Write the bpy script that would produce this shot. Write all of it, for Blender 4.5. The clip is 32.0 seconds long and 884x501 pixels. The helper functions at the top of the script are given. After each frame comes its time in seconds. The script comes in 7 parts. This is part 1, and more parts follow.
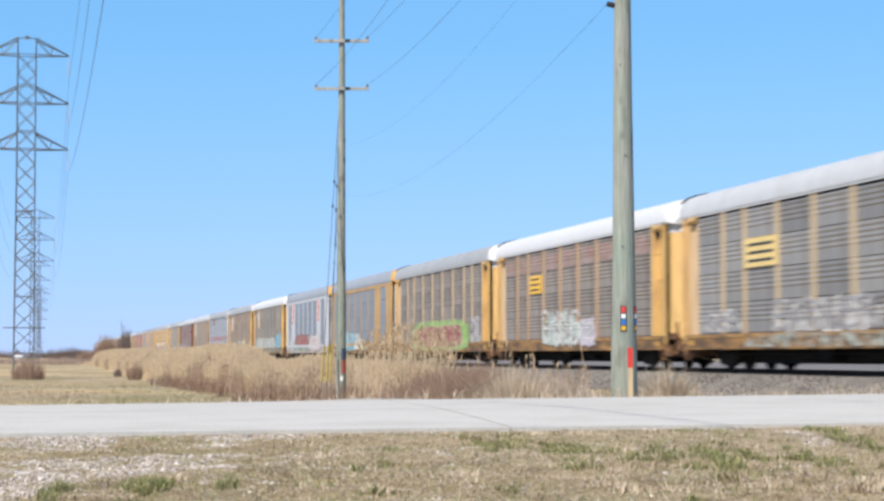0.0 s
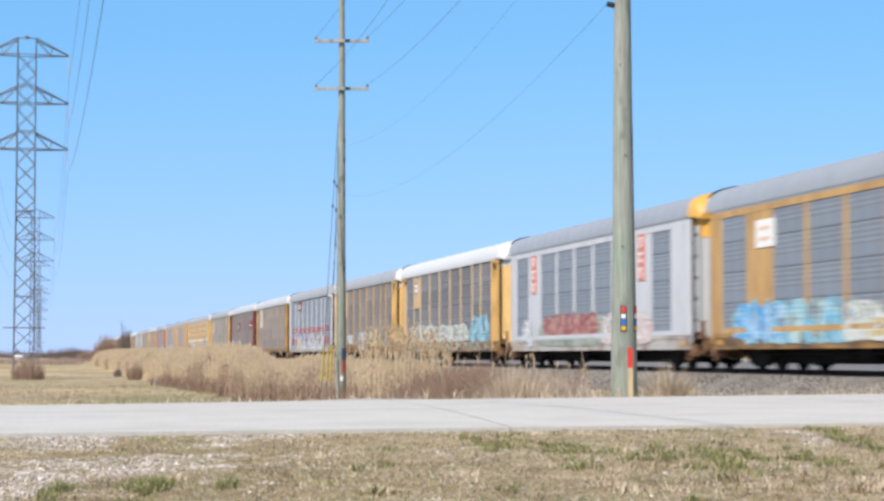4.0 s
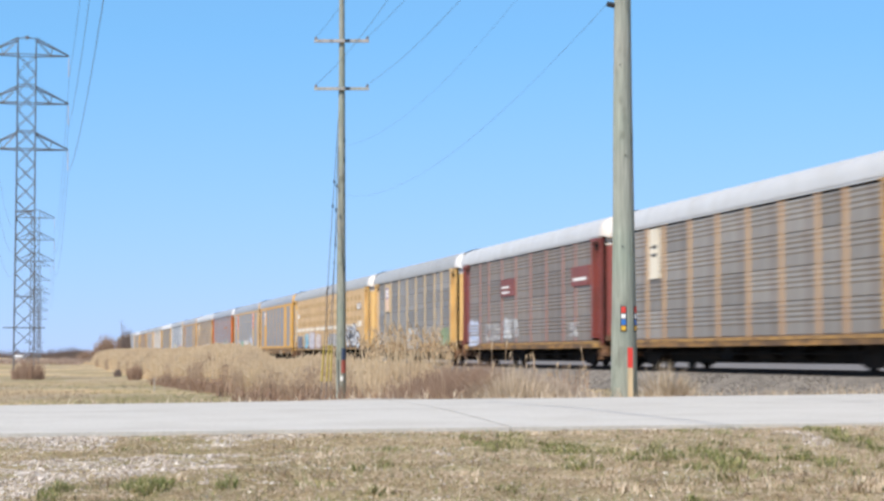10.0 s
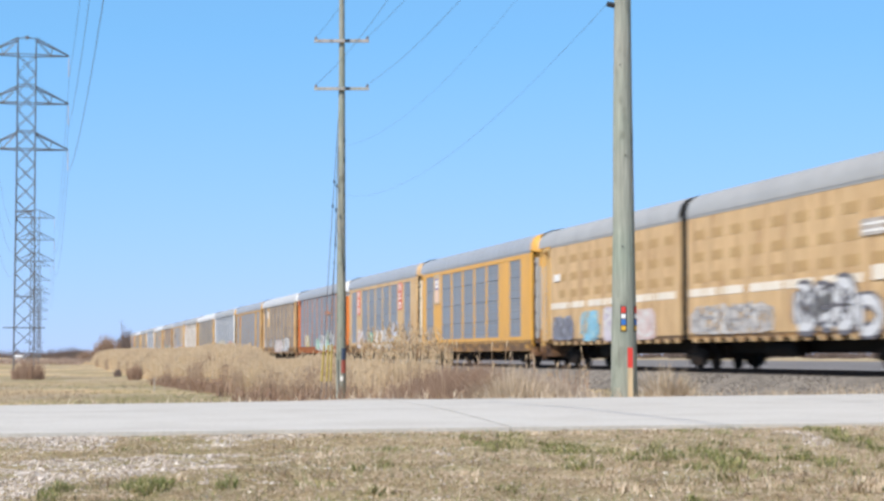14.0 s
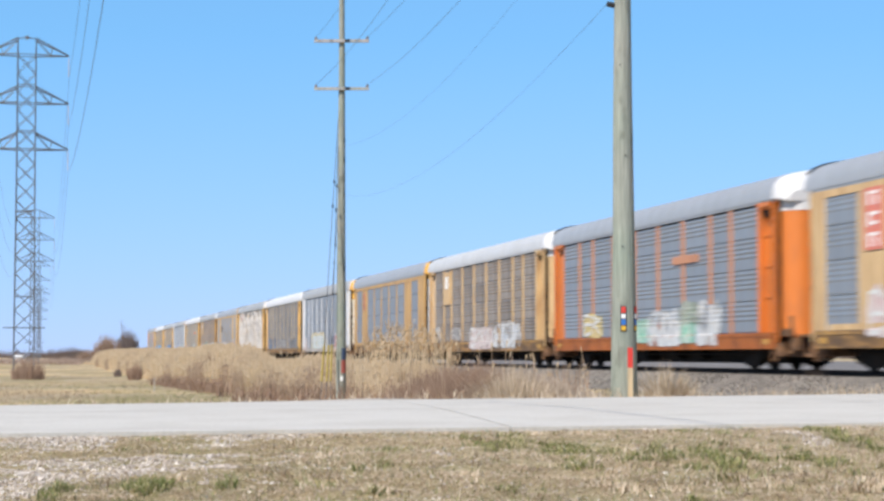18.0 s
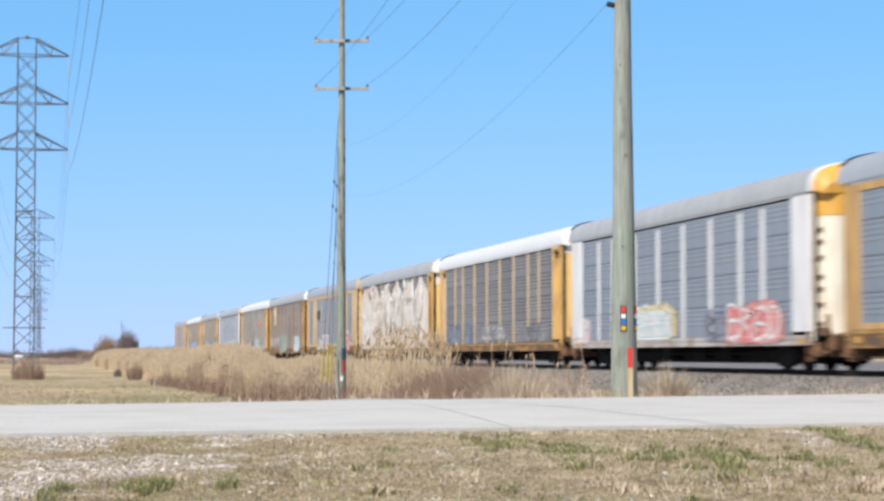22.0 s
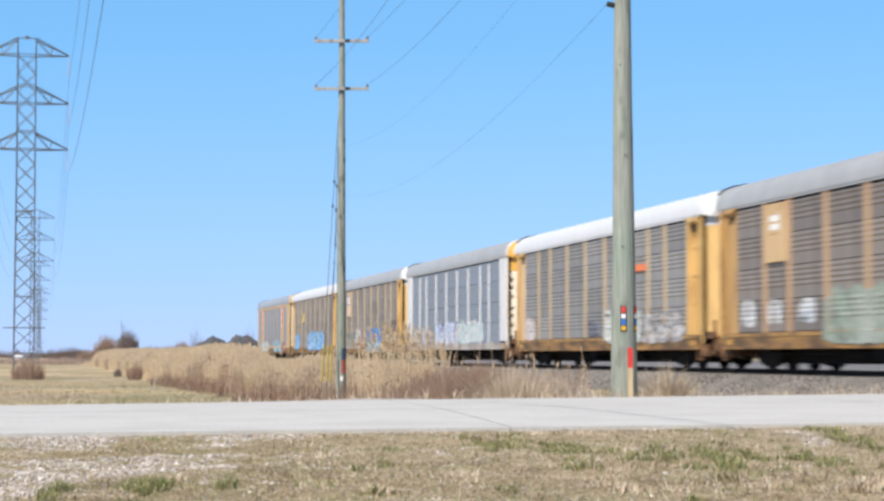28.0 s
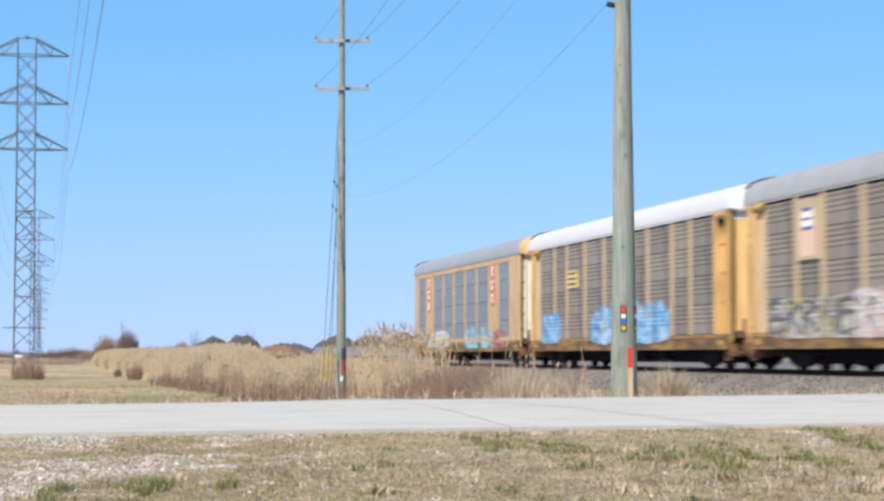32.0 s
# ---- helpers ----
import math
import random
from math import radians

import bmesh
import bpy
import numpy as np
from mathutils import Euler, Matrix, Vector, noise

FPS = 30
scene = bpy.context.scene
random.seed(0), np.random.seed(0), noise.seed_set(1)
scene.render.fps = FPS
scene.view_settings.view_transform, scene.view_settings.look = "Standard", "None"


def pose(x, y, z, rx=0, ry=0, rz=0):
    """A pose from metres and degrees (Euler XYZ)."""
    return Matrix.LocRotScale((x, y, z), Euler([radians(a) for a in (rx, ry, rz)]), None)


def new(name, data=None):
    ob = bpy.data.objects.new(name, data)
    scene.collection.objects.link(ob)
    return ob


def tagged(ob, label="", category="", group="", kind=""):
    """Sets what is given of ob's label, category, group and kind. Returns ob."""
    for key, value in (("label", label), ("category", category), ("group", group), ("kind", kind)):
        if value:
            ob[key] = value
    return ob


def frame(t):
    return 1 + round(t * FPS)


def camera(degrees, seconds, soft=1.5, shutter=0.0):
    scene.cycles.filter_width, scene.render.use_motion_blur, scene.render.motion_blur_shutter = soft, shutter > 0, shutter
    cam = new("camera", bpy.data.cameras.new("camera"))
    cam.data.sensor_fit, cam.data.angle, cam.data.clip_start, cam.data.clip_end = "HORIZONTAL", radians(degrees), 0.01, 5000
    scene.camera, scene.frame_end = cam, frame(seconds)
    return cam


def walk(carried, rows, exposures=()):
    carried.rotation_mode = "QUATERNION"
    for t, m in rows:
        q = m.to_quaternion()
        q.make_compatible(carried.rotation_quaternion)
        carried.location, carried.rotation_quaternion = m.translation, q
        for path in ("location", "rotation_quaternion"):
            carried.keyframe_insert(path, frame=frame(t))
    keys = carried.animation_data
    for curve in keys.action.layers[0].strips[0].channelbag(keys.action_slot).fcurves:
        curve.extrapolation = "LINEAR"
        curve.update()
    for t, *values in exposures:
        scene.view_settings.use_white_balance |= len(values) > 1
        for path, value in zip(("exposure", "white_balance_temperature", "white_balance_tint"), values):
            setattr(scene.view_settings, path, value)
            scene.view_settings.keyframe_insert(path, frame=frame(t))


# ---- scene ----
cam = camera(25.10, 32.0, soft=2.8, shutter=0.85)
CAM_Z, TILT = 0.55, 3.02
walk(cam, [(0.0, pose(0, 0, CAM_Z, 90 + TILT, 0, 0)), (32.0, pose(0, 0, CAM_Z, 90 + TILT, 0, 0))],
     exposures=[(0.0, 0.2), (32.0, 0.2)])

# ---- light ----
SUN_EL, SUN_LEFT = 47.0, 38.0   # degrees: height, and how far to the left of straight behind the camera
to_sun = Vector((-math.sin(radians(SUN_LEFT)) * math.cos(radians(SUN_EL)), -math.cos(radians(SUN_LEFT)) * math.cos(radians(SUN_EL)), math.sin(radians(SUN_EL))))
world = bpy.data.worlds.new("sky")
scene.world = world
world.use_nodes = True
wn = world.node_tree
sky = wn.nodes.new("ShaderNodeTexSky")
sky.sky_type, sky.sun_disc = "NISHITA", False
sky.sun_elevation = radians(SUN_EL)
sky.sun_rotation = math.atan2(to_sun.x, to_sun.y)
sky.air_density, sky.dust_density, sky.ozone_density = 1.0, 0.0, 7.0
# clear spring air: towards the horizon the blue stays even instead of turning white
low_air = wn.nodes.new("ShaderNodeMix")
low_air.data_type = "RGBA"
way_up, split, fade = wn.nodes.new("ShaderNodeTexCoord"), wn.nodes.new("ShaderNodeSeparateXYZ"), wn.nodes.new("ShaderNodeMapRange")
wn.links.new(way_up.outputs["Generated"], split.inputs[0])
wn.links.new(split.outputs[2], fade.inputs["Value"])
fade.inputs["From Min"].default_value, fade.inputs["From Max"].default_value = 0.0, 0.6
fade.inputs["To Min"].default_value, fade.inputs["To Max"].default_value = 0.75, 0.0
wn.links.new(fade.outputs[0], low_air.inputs[0])
wn.links.new(sky.outputs[0], low_air.inputs[6])
tone, rise = wn.nodes.new("ShaderNodeMix"), wn.nodes.new("ShaderNodeMapRange")
tone.data_type = "RGBA"
rise.inputs["From Max"].default_value = 0.16
wn.links.new(split.outputs[2], rise.inputs["Value"])
wn.links.new(rise.outputs[0], tone.inputs[0])
tone.inputs[6].default_value, tone.inputs[7].default_value = (3.5, 5.65, 10.6, 1), (1.82, 5.48, 10.4, 1)
wn.links.new(tone.outputs[2], low_air.inputs[7])
wn.links.new(low_air.outputs[2], wn.nodes["Background"].inputs[0])
wn.nodes["Background"].inputs[1].default_value = 0.10
sun = new("sun", bpy.data.lights.new("sun", "SUN"))
sun.data.energy, sun.data.angle, sun.data.color = 5.0, radians(0.53), (1.0, 0.935, 0.845)
sun.rotation_mode = "QUATERNION"
sun.rotation_quaternion = (-to_sun).to_track_quat("-Z", "Y")


# ---- materials ----
def material(name, rough=0.7, metal=0.0):
    m = bpy.data.materials.new(name)
    m.use_nodes = True
    b = m.node_tree.nodes["Principled BSDF"]
    b.inputs["Roughness"].default_value, b.inputs["Metallic"].default_value = rough, metal
    return m, m.node_tree.nodes, m.node_tree.links, b


def noise_node(n, l, scale, detail=4.0, coord="Object", stretch=None):
    tc, mp, t = n.new("ShaderNodeTexCoord"), n.new("ShaderNodeMapping"), n.new("ShaderNodeTexNoise")
    l.new(tc.outputs[coord], mp.inputs[0])
    l.new(mp.outputs[0], t.inputs["Vector"])
    if stretch:
        mp.inputs["Scale"].default_value = stretch
    t.inputs["Scale"].default_value, t.inputs["Detail"].default_value = scale, detail
    return t


def ramp_node(n, l, src, stops):
    r = n.new("ShaderNodeValToRGB")
    while len(r.color_ramp.elements) < len(stops):
        r.color_ramp.elements.new(0.5)
    for e, (p, c) in zip(r.color_ramp.elements, stops):
        e.position, e.color = p, (*c, 1)
    l.new(src, r.inputs[0])
    return r


def mix_node(n, l, fac, a, b, mode="MIX"):
    m = n.new("ShaderNodeMix")
    m.data_type, m.blend_type = "RGBA", mode
    for sock, val in ((m.inputs[0], fac), (m.inputs[6], a), (m.inputs[7], b)):
        if isinstance(val, (int, float)):
            sock.default_value = val
        elif isinstance(val, tuple):
            sock.default_value = (*val, 1)
        else:
            l.new(val, sock)
    return m.outputs[2]


def bump_node(n, l, b, src, strength, dist=0.02):
    k = n.new("ShaderNodeBump")
    k.inputs["Strength"].default_value, k.inputs["Distance"].default_value = strength, dist
    l.new(src, k.inputs["Height"])
    l.new(k.outputs[0], b.inputs["Normal"])


def scaled(c, f):
    return tuple(min(1.0, max(0.0, x * f)) for x in c)


def varied(name, c, rough=0.7, metal=0.0, big=0.7, small=9.0, amount=0.25, streak=None, dirt=None, bump=0.1, per_object=0.0, coord="Object", dirty=0.5, shine=0.5):
    """Paint or other surface: grain, large stains, and streaks of dirt."""
    m, n, l, b = material(name, rough, metal)
    b.inputs["Specular IOR Level"].default_value = shine
    a = noise_node(n, l, big, 3, coord, streak)
    g = noise_node(n, l, small, 5, coord, streak)
    r1 = ramp_node(n, l, a.outputs[0], [(0.3, scaled(c, 1 - amount)), (0.7, scaled(c, 1 + amount * 0.6))])
    col = mix_node(n, l, 0.35, r1.outputs[0], ramp_node(n, l, g.outputs[0], [(0.3, scaled(c, 1 - amount)), (0.7, scaled(c, 1 + amount))]).outputs[0])
    if dirt:
        d = noise_node(n, l, small * 0.35, 6, coord, streak)
        f = ramp_node(n, l, d.outputs[0], [(dirty, (0, 0, 0)), (dirty + 0.22, (0.8, 0.8, 0.8))])
        col = mix_node(n, l, f.outputs[0], col, dirt)
    if per_object:
        oi = n.new("ShaderNodeObjectInfo")
        rr = ramp_node(n, l, oi.outputs["Random"], [(0, scaled((1, 1, 1), 1 - per_object)), (1, (1, 1, 1))])
        col = mix_node(n, l, 1.0, col, rr.outputs[0], "MULTIPLY")
    l.new(col, b.inputs["Base Color"])
    if bump:
        bump_node(n, l, b, g.outputs[0], bump)
    return m


STREAK = (1.0, 1.0, 0.25)
RUST = (0.20, 0.10, 0.05)
GRIME = (0.13, 0.11, 0.09)
PANEL = {
    "brown": varied("galvanised panel, brown with grime", (0.345, 0.29, 0.235), 0.5, 0.25, 0.5, 5, 0.24, STREAK, (0.20, 0.157, 0.122), 0.05, 0.24, dirty=0.46),
    "umber": varied("galvanised panel, dull umber", (0.29, 0.243, 0.20), 0.5, 0.25, 0.5, 5, 0.25, STREAK, (0.20, 0.16, 0.135), 0.05, 0.25),
    "grey": varied("galvanised panel, grey", (0.35, 0.325, 0.295), 0.48, 0.3, 0.5, 5, 0.2, STREAK, (0.27, 0.24, 0.21), 0.05, 0.3),
    "dark": varied("galvanised panel, dark grey", (0.255, 0.243, 0.235), 0.5, 0.25, 0.5, 5, 0.2, STREAK, (0.19, 0.17, 0.15), 0.05, 0.26),
    "blue": varied("galvanised panel, blue grey", (0.282, 0.308, 0.34), 0.45, 0.3, 0.5, 5, 0.15, STREAK, (0.27, 0.28, 0.30), 0.05, 0.10),
    "pale": varied("galvanised panel, weathered", (0.36, 0.32, 0.275), 0.48, 0.3, 0.5, 5, 0.2, STREAK, (0.27, 0.22, 0.18), 0.05, 0.25, dirty=0.46),
}
PAINT = {
    "yellow": varied("yellow paint, weathered", (0.66, 0.43, 0.165), 0.55, 0, 0.8, 7, 0.14, STREAK, (0.36, 0.20, 0.085), 0.04, dirty=0.51),
    "bright": varied("bright yellow paint", (0.68, 0.365, 0.065), 0.5, 0, 0.8, 7, 0.12, STREAK, (0.50, 0.27, 0.08), 0.04),
    "tan": varied("faded tan yellow paint", (0.60, 0.415, 0.215), 0.6, 0, 0.8, 7, 0.16, STREAK, (0.38, 0.22, 0.10), 0.04, dirty=0.45),
    "tan_pale": varied("faded pale tan paint", (0.67, 0.475, 0.27), 0.6, 0, 0.8, 7, 0.15, STREAK, (0.42, 0.26, 0.13), 0.04, dirty=0.47),
    "ochre": varied("ochre paint, dirty", (0.53, 0.32, 0.115), 0.55, 0, 0.8, 7, 0.2, STREAK, (0.28, 0.15, 0.06), 0.04, dirty=0.45),
    "orange": varied("orange paint", (0.62, 0.18, 0.032), 0.5, 0, 0.8, 7, 0.15, STREAK, (0.40, 0.14, 0.05), 0.04),
    "orange_dull": varied("dull orange paint", (0.50, 0.235, 0.13), 0.6, 0, 0.8, 7, 0.15, STREAK, (0.35, 0.15, 0.08), 0.04),
    "maroon": varied("maroon paint", (0.22, 0.055, 0.045), 0.55, 0, 0.8, 7, 0.2, STREAK, (0.12, 0.05, 0.04), 0.04),
    "maroon_thin": varied("faded maroon paint", (0.34, 0.19, 0.165), 0.6, 0, 0.8, 7, 0.2, STREAK, None, 0.04),
    "silver_blue": varied("silver blue paint", (0.55, 0.56, 0.585), 0.5, 0.0, 0.8, 7, 0.1, STREAK, (0.42, 0.40, 0.40), 0.04),
    "silver": varied("silver white paint", (0.70, 0.69, 0.68), 0.5, 0.0, 0.8, 7, 0.1, STREAK, (0.45, 0.42, 0.40), 0.04),
    "post_tan": varied("tan post paint", (0.53, 0.405, 0.25), 0.6, 0, 0.8, 7, 0.15, STREAK, (0.40, 0.27, 0.15), 0.04),
    "rust_post": varied("rusty tan paint", (0.50, 0.33, 0.19), 0.65, 0, 0.8, 7, 0.2, STREAK, (0.35, 0.18, 0.09), 0.04),
    "sill": varied("sill paint, rusty yellow", (0.34, 0.185, 0.06), 0.7, 0, 0.5, 4.0, 0.45, (0.6, 1.0, 2.2), (0.065, 0.042, 0.03), 0.06, dirty=0.37),
    "sill_lip": varied("sill flange paint, rusty yellow", (0.43, 0.245, 0.075), 0.65, 0, 0.5, 5.0, 0.35, (1.0, 1.0, 1.6), (0.12, 0.07, 0.04), 0.06, dirty=0.42),
    "sill_grey": varied("sill paint, dirty grey", (0.46, 0.43, 0.40), 0.7, 0, 0.5, 2.2, 0.25, (1.0, 1.0, 2.0), (0.24, 0.14, 0.08), 0.06, dirty=0.45),
    "sill_maroon": varied("sill paint, orange rust", (0.36, 0.112, 0.03), 0.7, 0, 1.2, 4, 0.25, None, (0.12, 0.05, 0.025), 0.06, shine=0.3),
    "white": varied("white sign paint", (0.80, 0.79, 0.76), 0.5, 0, 1, 7, 0.06, STREAK),
    "white_worn": varied("worn white stripe paint", (0.76, 0.70, 0.60), 0.55, 0, 1, 7, 0.1, STREAK, (0.55, 0.38, 0.18), dirty=0.5),
    "edge": varied("pale cream door edge", (0.72, 0.66, 0.54), 0.6, 0, 1, 7, 0.08, STREAK, (0.5, 0.36, 0.2)),
    "door_grey": varied("blue grey door paint", (0.40, 0.405, 0.41), 0.6, 0, 1, 6, 0.15, STREAK, (0.30, 0.24, 0.18)),
    "pinkish": varied("faded pink sign paint", (0.72, 0.52, 0.40), 0.6, 0, 1, 7, 0.1, STREAK),
    "blue": varied("blue sign paint", (0.08, 0.10, 0.38), 0.5, 0, 1, 7, 0.15),
    "red": varied("red sign paint", (0.62, 0.08, 0.06), 0.5, 0, 1, 7, 0.15),
    "red_faded": varied("faded red sign paint", (0.60, 0.19, 0.14), 0.6, 0, 1, 7, 0.15, STREAK),
    "rust": varied("rusty iron", (0.23, 0.115, 0.052), 0.8, 0, 2, 9, 0.4, None, (0.035, 0.024, 0.02), 0.1, dirty=0.42),
    "step_yellow": varied("yellow step paint", (0.52, 0.29, 0.06), 0.5, 0, 1, 7, 0.15),
    "sign_yellow": varied("yellow sign paint", (0.85, 0.50, 0.04), 0.5, 0, 1, 7, 0.1),
    "sign_pale": varied("faded pale yellow sign paint", (0.74, 0.55, 0.22), 0.55, 0, 1, 7, 0.12, STREAK),
    "sign_orange": varied("orange sign paint", (0.80, 0.20, 0.06), 0.5, 0, 1, 7, 0.1),
    "umber_dark": varied("dark umber sheet", (0.13, 0.105, 0.09), 0.6, 0.1, 1, 7, 0.3, STREAK),
    "black": varied("black paint", (0.05, 0.048, 0.045), 0.6, 0, 1, 7, 0.2),
}
INK = {k: varied("spray line, " + k, c, 0.6, 0, 2, 9, 0.2) for k, c in
       {"dark": (0.13, 0.125, 0.14), "grey": (0.30, 0.29, 0.29), "white": (0.64, 0.64, 0.62), "navy": (0.03, 0.05, 0.24), "wine": (0.36, 0.09, 0.10), "green": (0.16, 0.30, 0.16), "silver": (0.62, 0.63, 0.65), "rose": (0.60, 0.20, 0.20), "cream": (0.80, 0.765, 0.715), "taupe": (0.52, 0.46, 0.40)}.items()}
ROOF = {
    "grey": varied("galvanised roof, grey", (0.43, 0.425, 0.41), 0.5, 0.2, 0.35, 3, 0.12, None, (0.38, 0.37, 0.36), 0.03),
    "white": varied("white painted roof", (0.645, 0.64, 0.64), 0.5, 0, 0.35, 3, 0.04, None, None, 0.02),
    "blue": varied("galvanised roof, blue grey", (0.375, 0.39, 0.41), 0.5, 0.2, 0.35, 3, 0.1, None, (0.38, 0.39, 0.42), 0.03),
    "light": varied("light grey roof", (0.56, 0.56, 0.56), 0.5, 0.1, 0.35, 3, 0.08, None, (0.5, 0.49, 0.47), 0.03),
    "cream": varied("cream painted roof", (0.66, 0.60, 0.54), 0.55, 0, 0.35, 3, 0.08, None, (0.5, 0.42, 0.35), 0.03),
    "yellow": PAINT["bright"],
    "tan": PAINT["tan"],
}
# Also colours the strips and blocks that stand in for shade on the cars.
under_shade_mat = varied("dark underframe steel and shade", (0.012, 0.011, 0.010), 0.85, 0.0, 1, 6, 0.4, None, (0.022, 0.016, 0.012), shine=0.1)
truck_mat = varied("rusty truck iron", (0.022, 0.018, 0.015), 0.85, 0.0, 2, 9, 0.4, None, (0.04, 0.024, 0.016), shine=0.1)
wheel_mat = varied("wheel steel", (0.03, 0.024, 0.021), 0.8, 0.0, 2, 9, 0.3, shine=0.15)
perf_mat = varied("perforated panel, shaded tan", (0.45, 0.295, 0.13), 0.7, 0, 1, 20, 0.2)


def graffiti_mat(name, cols, scale=1.1, bare=0.31):
    """Sprayed letters: soft cells of the fill colours with an outline."""
    m, n, l, b = material(name, 0.6)
    w = noise_node(n, l, 0.9 * scale, 2)
    stops = [(0.30 + 0.40 * i / max(1, len(cols) - 1), c) for i, c in enumerate(cols)]
    base = ramp_node(n, l, w.outputs[0], stops)
    base.color_ramp.interpolation = "EASE"
    w2 = noise_node(n, l, 3.0 * scale, 2, "Object", (1.0, 1.0, 0.7))
    line = ramp_node(n, l, w2.outputs[0], [(0.43, (0, 0, 0)), (0.475, (0.9, 0.9, 0.9)), (0.51, (0.9, 0.9, 0.9)), (0.55, (0, 0, 0))])
    col = mix_node(n, l, line.outputs[0], base.outputs[0], cols[-1])
    g = noise_node(n, l, 8, 4, "Object", STREAK)
    f = ramp_node(n, l, g.outputs[0], [(0.35, (0.72, 0.70, 0.68)), (0.65, (1, 1, 1))])
    l.new(mix_node(n, l, 1.0, col, f.outputs[0], "MULTIPLY"), b.inputs["Base Color"])
    h = noise_node(n, l, 1.7 * scale, 4, "Object", (1.2, 1.0, 0.8))
    gaps = ramp_node(n, l, h.outputs[0], [(bare, (0.0, 0.0, 0.0)), (bare + 0.07, (1, 1, 1))])
    l.new(gaps.outputs[0], b.inputs["Alpha"])
    return m


SPRAY = {
    "white": graffiti_mat("white spray", [(0.66, 0.66, 0.64), (0.76, 0.76, 0.75), (0.46, 0.50, 0.55)], 1.3, 0.38),
    "palewhite": graffiti_mat("washed white spray", [(0.55, 0.53, 0.52), (0.66, 0.65, 0.63), (0.45, 0.42, 0.40)], 1.1, 0.42),
    "cream": graffiti_mat("cream white spray", [(0.76, 0.68, 0.57), (0.80, 0.76, 0.71), (0.76, 0.66, 0.53), (0.66, 0.61, 0.57)], 0.45, 0.27),
    "teal": graffiti_mat("teal spray", [(0.36, 0.46, 0.41), (0.52, 0.60, 0.55), (0.68, 0.70, 0.67)], 1.1, 0.40),
    "tealsill": graffiti_mat("teal spray on rust", [(0.30, 0.40, 0.36), (0.46, 0.50, 0.45), (0.36, 0.22, 0.12)], 1.5, 0.45),
    "tealwhite": graffiti_mat("white and teal spray", [(0.70, 0.74, 0.73), (0.44, 0.66, 0.68), (0.72, 0.72, 0.72)]),
    "bluewhite": graffiti_mat("white and blue spray", [(0.72, 0.73, 0.76), (0.42, 0.52, 0.76), (0.68, 0.70, 0.74)]),
    "blue": graffiti_mat("blue spray", [(0.05, 0.26, 0.60), (0.12, 0.42, 0.76), (0.50, 0.66, 0.82)], 1.2, 0.36),
    "skyblue": graffiti_mat("sky blue spray", [(0.10, 0.42, 0.66), (0.20, 0.52, 0.74), (0.50, 0.66, 0.62)], 1.3, 0.40),
    "deepblue": graffiti_mat("deep blue spray", [(0.03, 0.07, 0.38), (0.05, 0.14, 0.50), (0.12, 0.42, 0.75)]),
    "cyan": graffiti_mat("bright cyan blue spray", [(0.05, 0.36, 0.66), (0.10, 0.45, 0.74), (0.35, 0.62, 0.80)]),
    "pink": graffiti_mat("pink spray", [(0.60, 0.38, 0.37), (0.66, 0.52, 0.50), (0.68, 0.62, 0.60)]),
    "lilac": graffiti_mat("lilac spray", [(0.56, 0.53, 0.62), (0.66, 0.63, 0.68), (0.48, 0.42, 0.52)]),
    "red": graffiti_mat("red spray", [(0.55, 0.06, 0.06), (0.66, 0.14, 0.12), (0.70, 0.45, 0.42)]),
    "redbrown": graffiti_mat("red brown spray", [(0.46, 0.20, 0.16), (0.58, 0.34, 0.29), (0.30, 0.17, 0.14)], 1.6),
    "green": graffiti_mat("bright green spray", [(0.19, 0.38, 0.08), (0.29, 0.48, 0.14), (0.42, 0.52, 0.24)]),
    "moss": graffiti_mat("moss green spray", [(0.13, 0.23, 0.09), (0.19, 0.29, 0.13), (0.30, 0.36, 0.24)]),
    "seagreen": graffiti_mat("sea green spray", [(0.10, 0.42, 0.28), (0.20, 0.50, 0.36), (0.55, 0.66, 0.58)]),
    "darkgreen": graffiti_mat("dark green spray", [(0.17, 0.22, 0.16), (0.30, 0.36, 0.29), (0.42, 0.45, 0.40)]),
    "mint": graffiti_mat("mint spray", [(0.42, 0.52, 0.43), (0.56, 0.63, 0.54), (0.68, 0.70, 0.65)], 1.1, 0.40),
    "yellow": graffiti_mat("yellow spray", [(0.70, 0.54, 0.16), (0.72, 0.62, 0.30), (0.56, 0.42, 0.20)]),
    "olive": graffiti_mat("olive spray", [(0.62, 0.50, 0.12), (0.52, 0.46, 0.26), (0.62, 0.60, 0.54), (0.22, 0.23, 0.24)], 1.7, 0.34),
    "greyblue": graffiti_mat("grey blue spray", [(0.24, 0.26, 0.34), (0.36, 0.38, 0.44), (0.16, 0.17, 0.22)]),
    "dullblue": graffiti_mat("dull navy spray", [(0.06, 0.09, 0.19), (0.12, 0.17, 0.28), (0.28, 0.32, 0.36)], 1.2, 0.36),
    "black": graffiti_mat("black spray", [(0.07, 0.07, 0.08), (0.15, 0.15, 0.16), (0.32, 0.31, 0.30)]),
    "silver": graffiti_mat("silver and black spray", [(0.56, 0.57, 0.60), (0.66, 0.67, 0.70), (0.30, 0.30, 0.33)], 1.1, 0.1),
    "fadedred": graffiti_mat("faded red lettering", [(0.36, 0.20, 0.17), (0.40, 0.25, 0.21), (0.36, 0.30, 0.27)], 2.6),
    "maroon": graffiti_mat("maroon stripe paint", [(0.33, 0.06, 0.08), (0.38, 0.09, 0.10), (0.42, 0.18, 0.18)]),
}


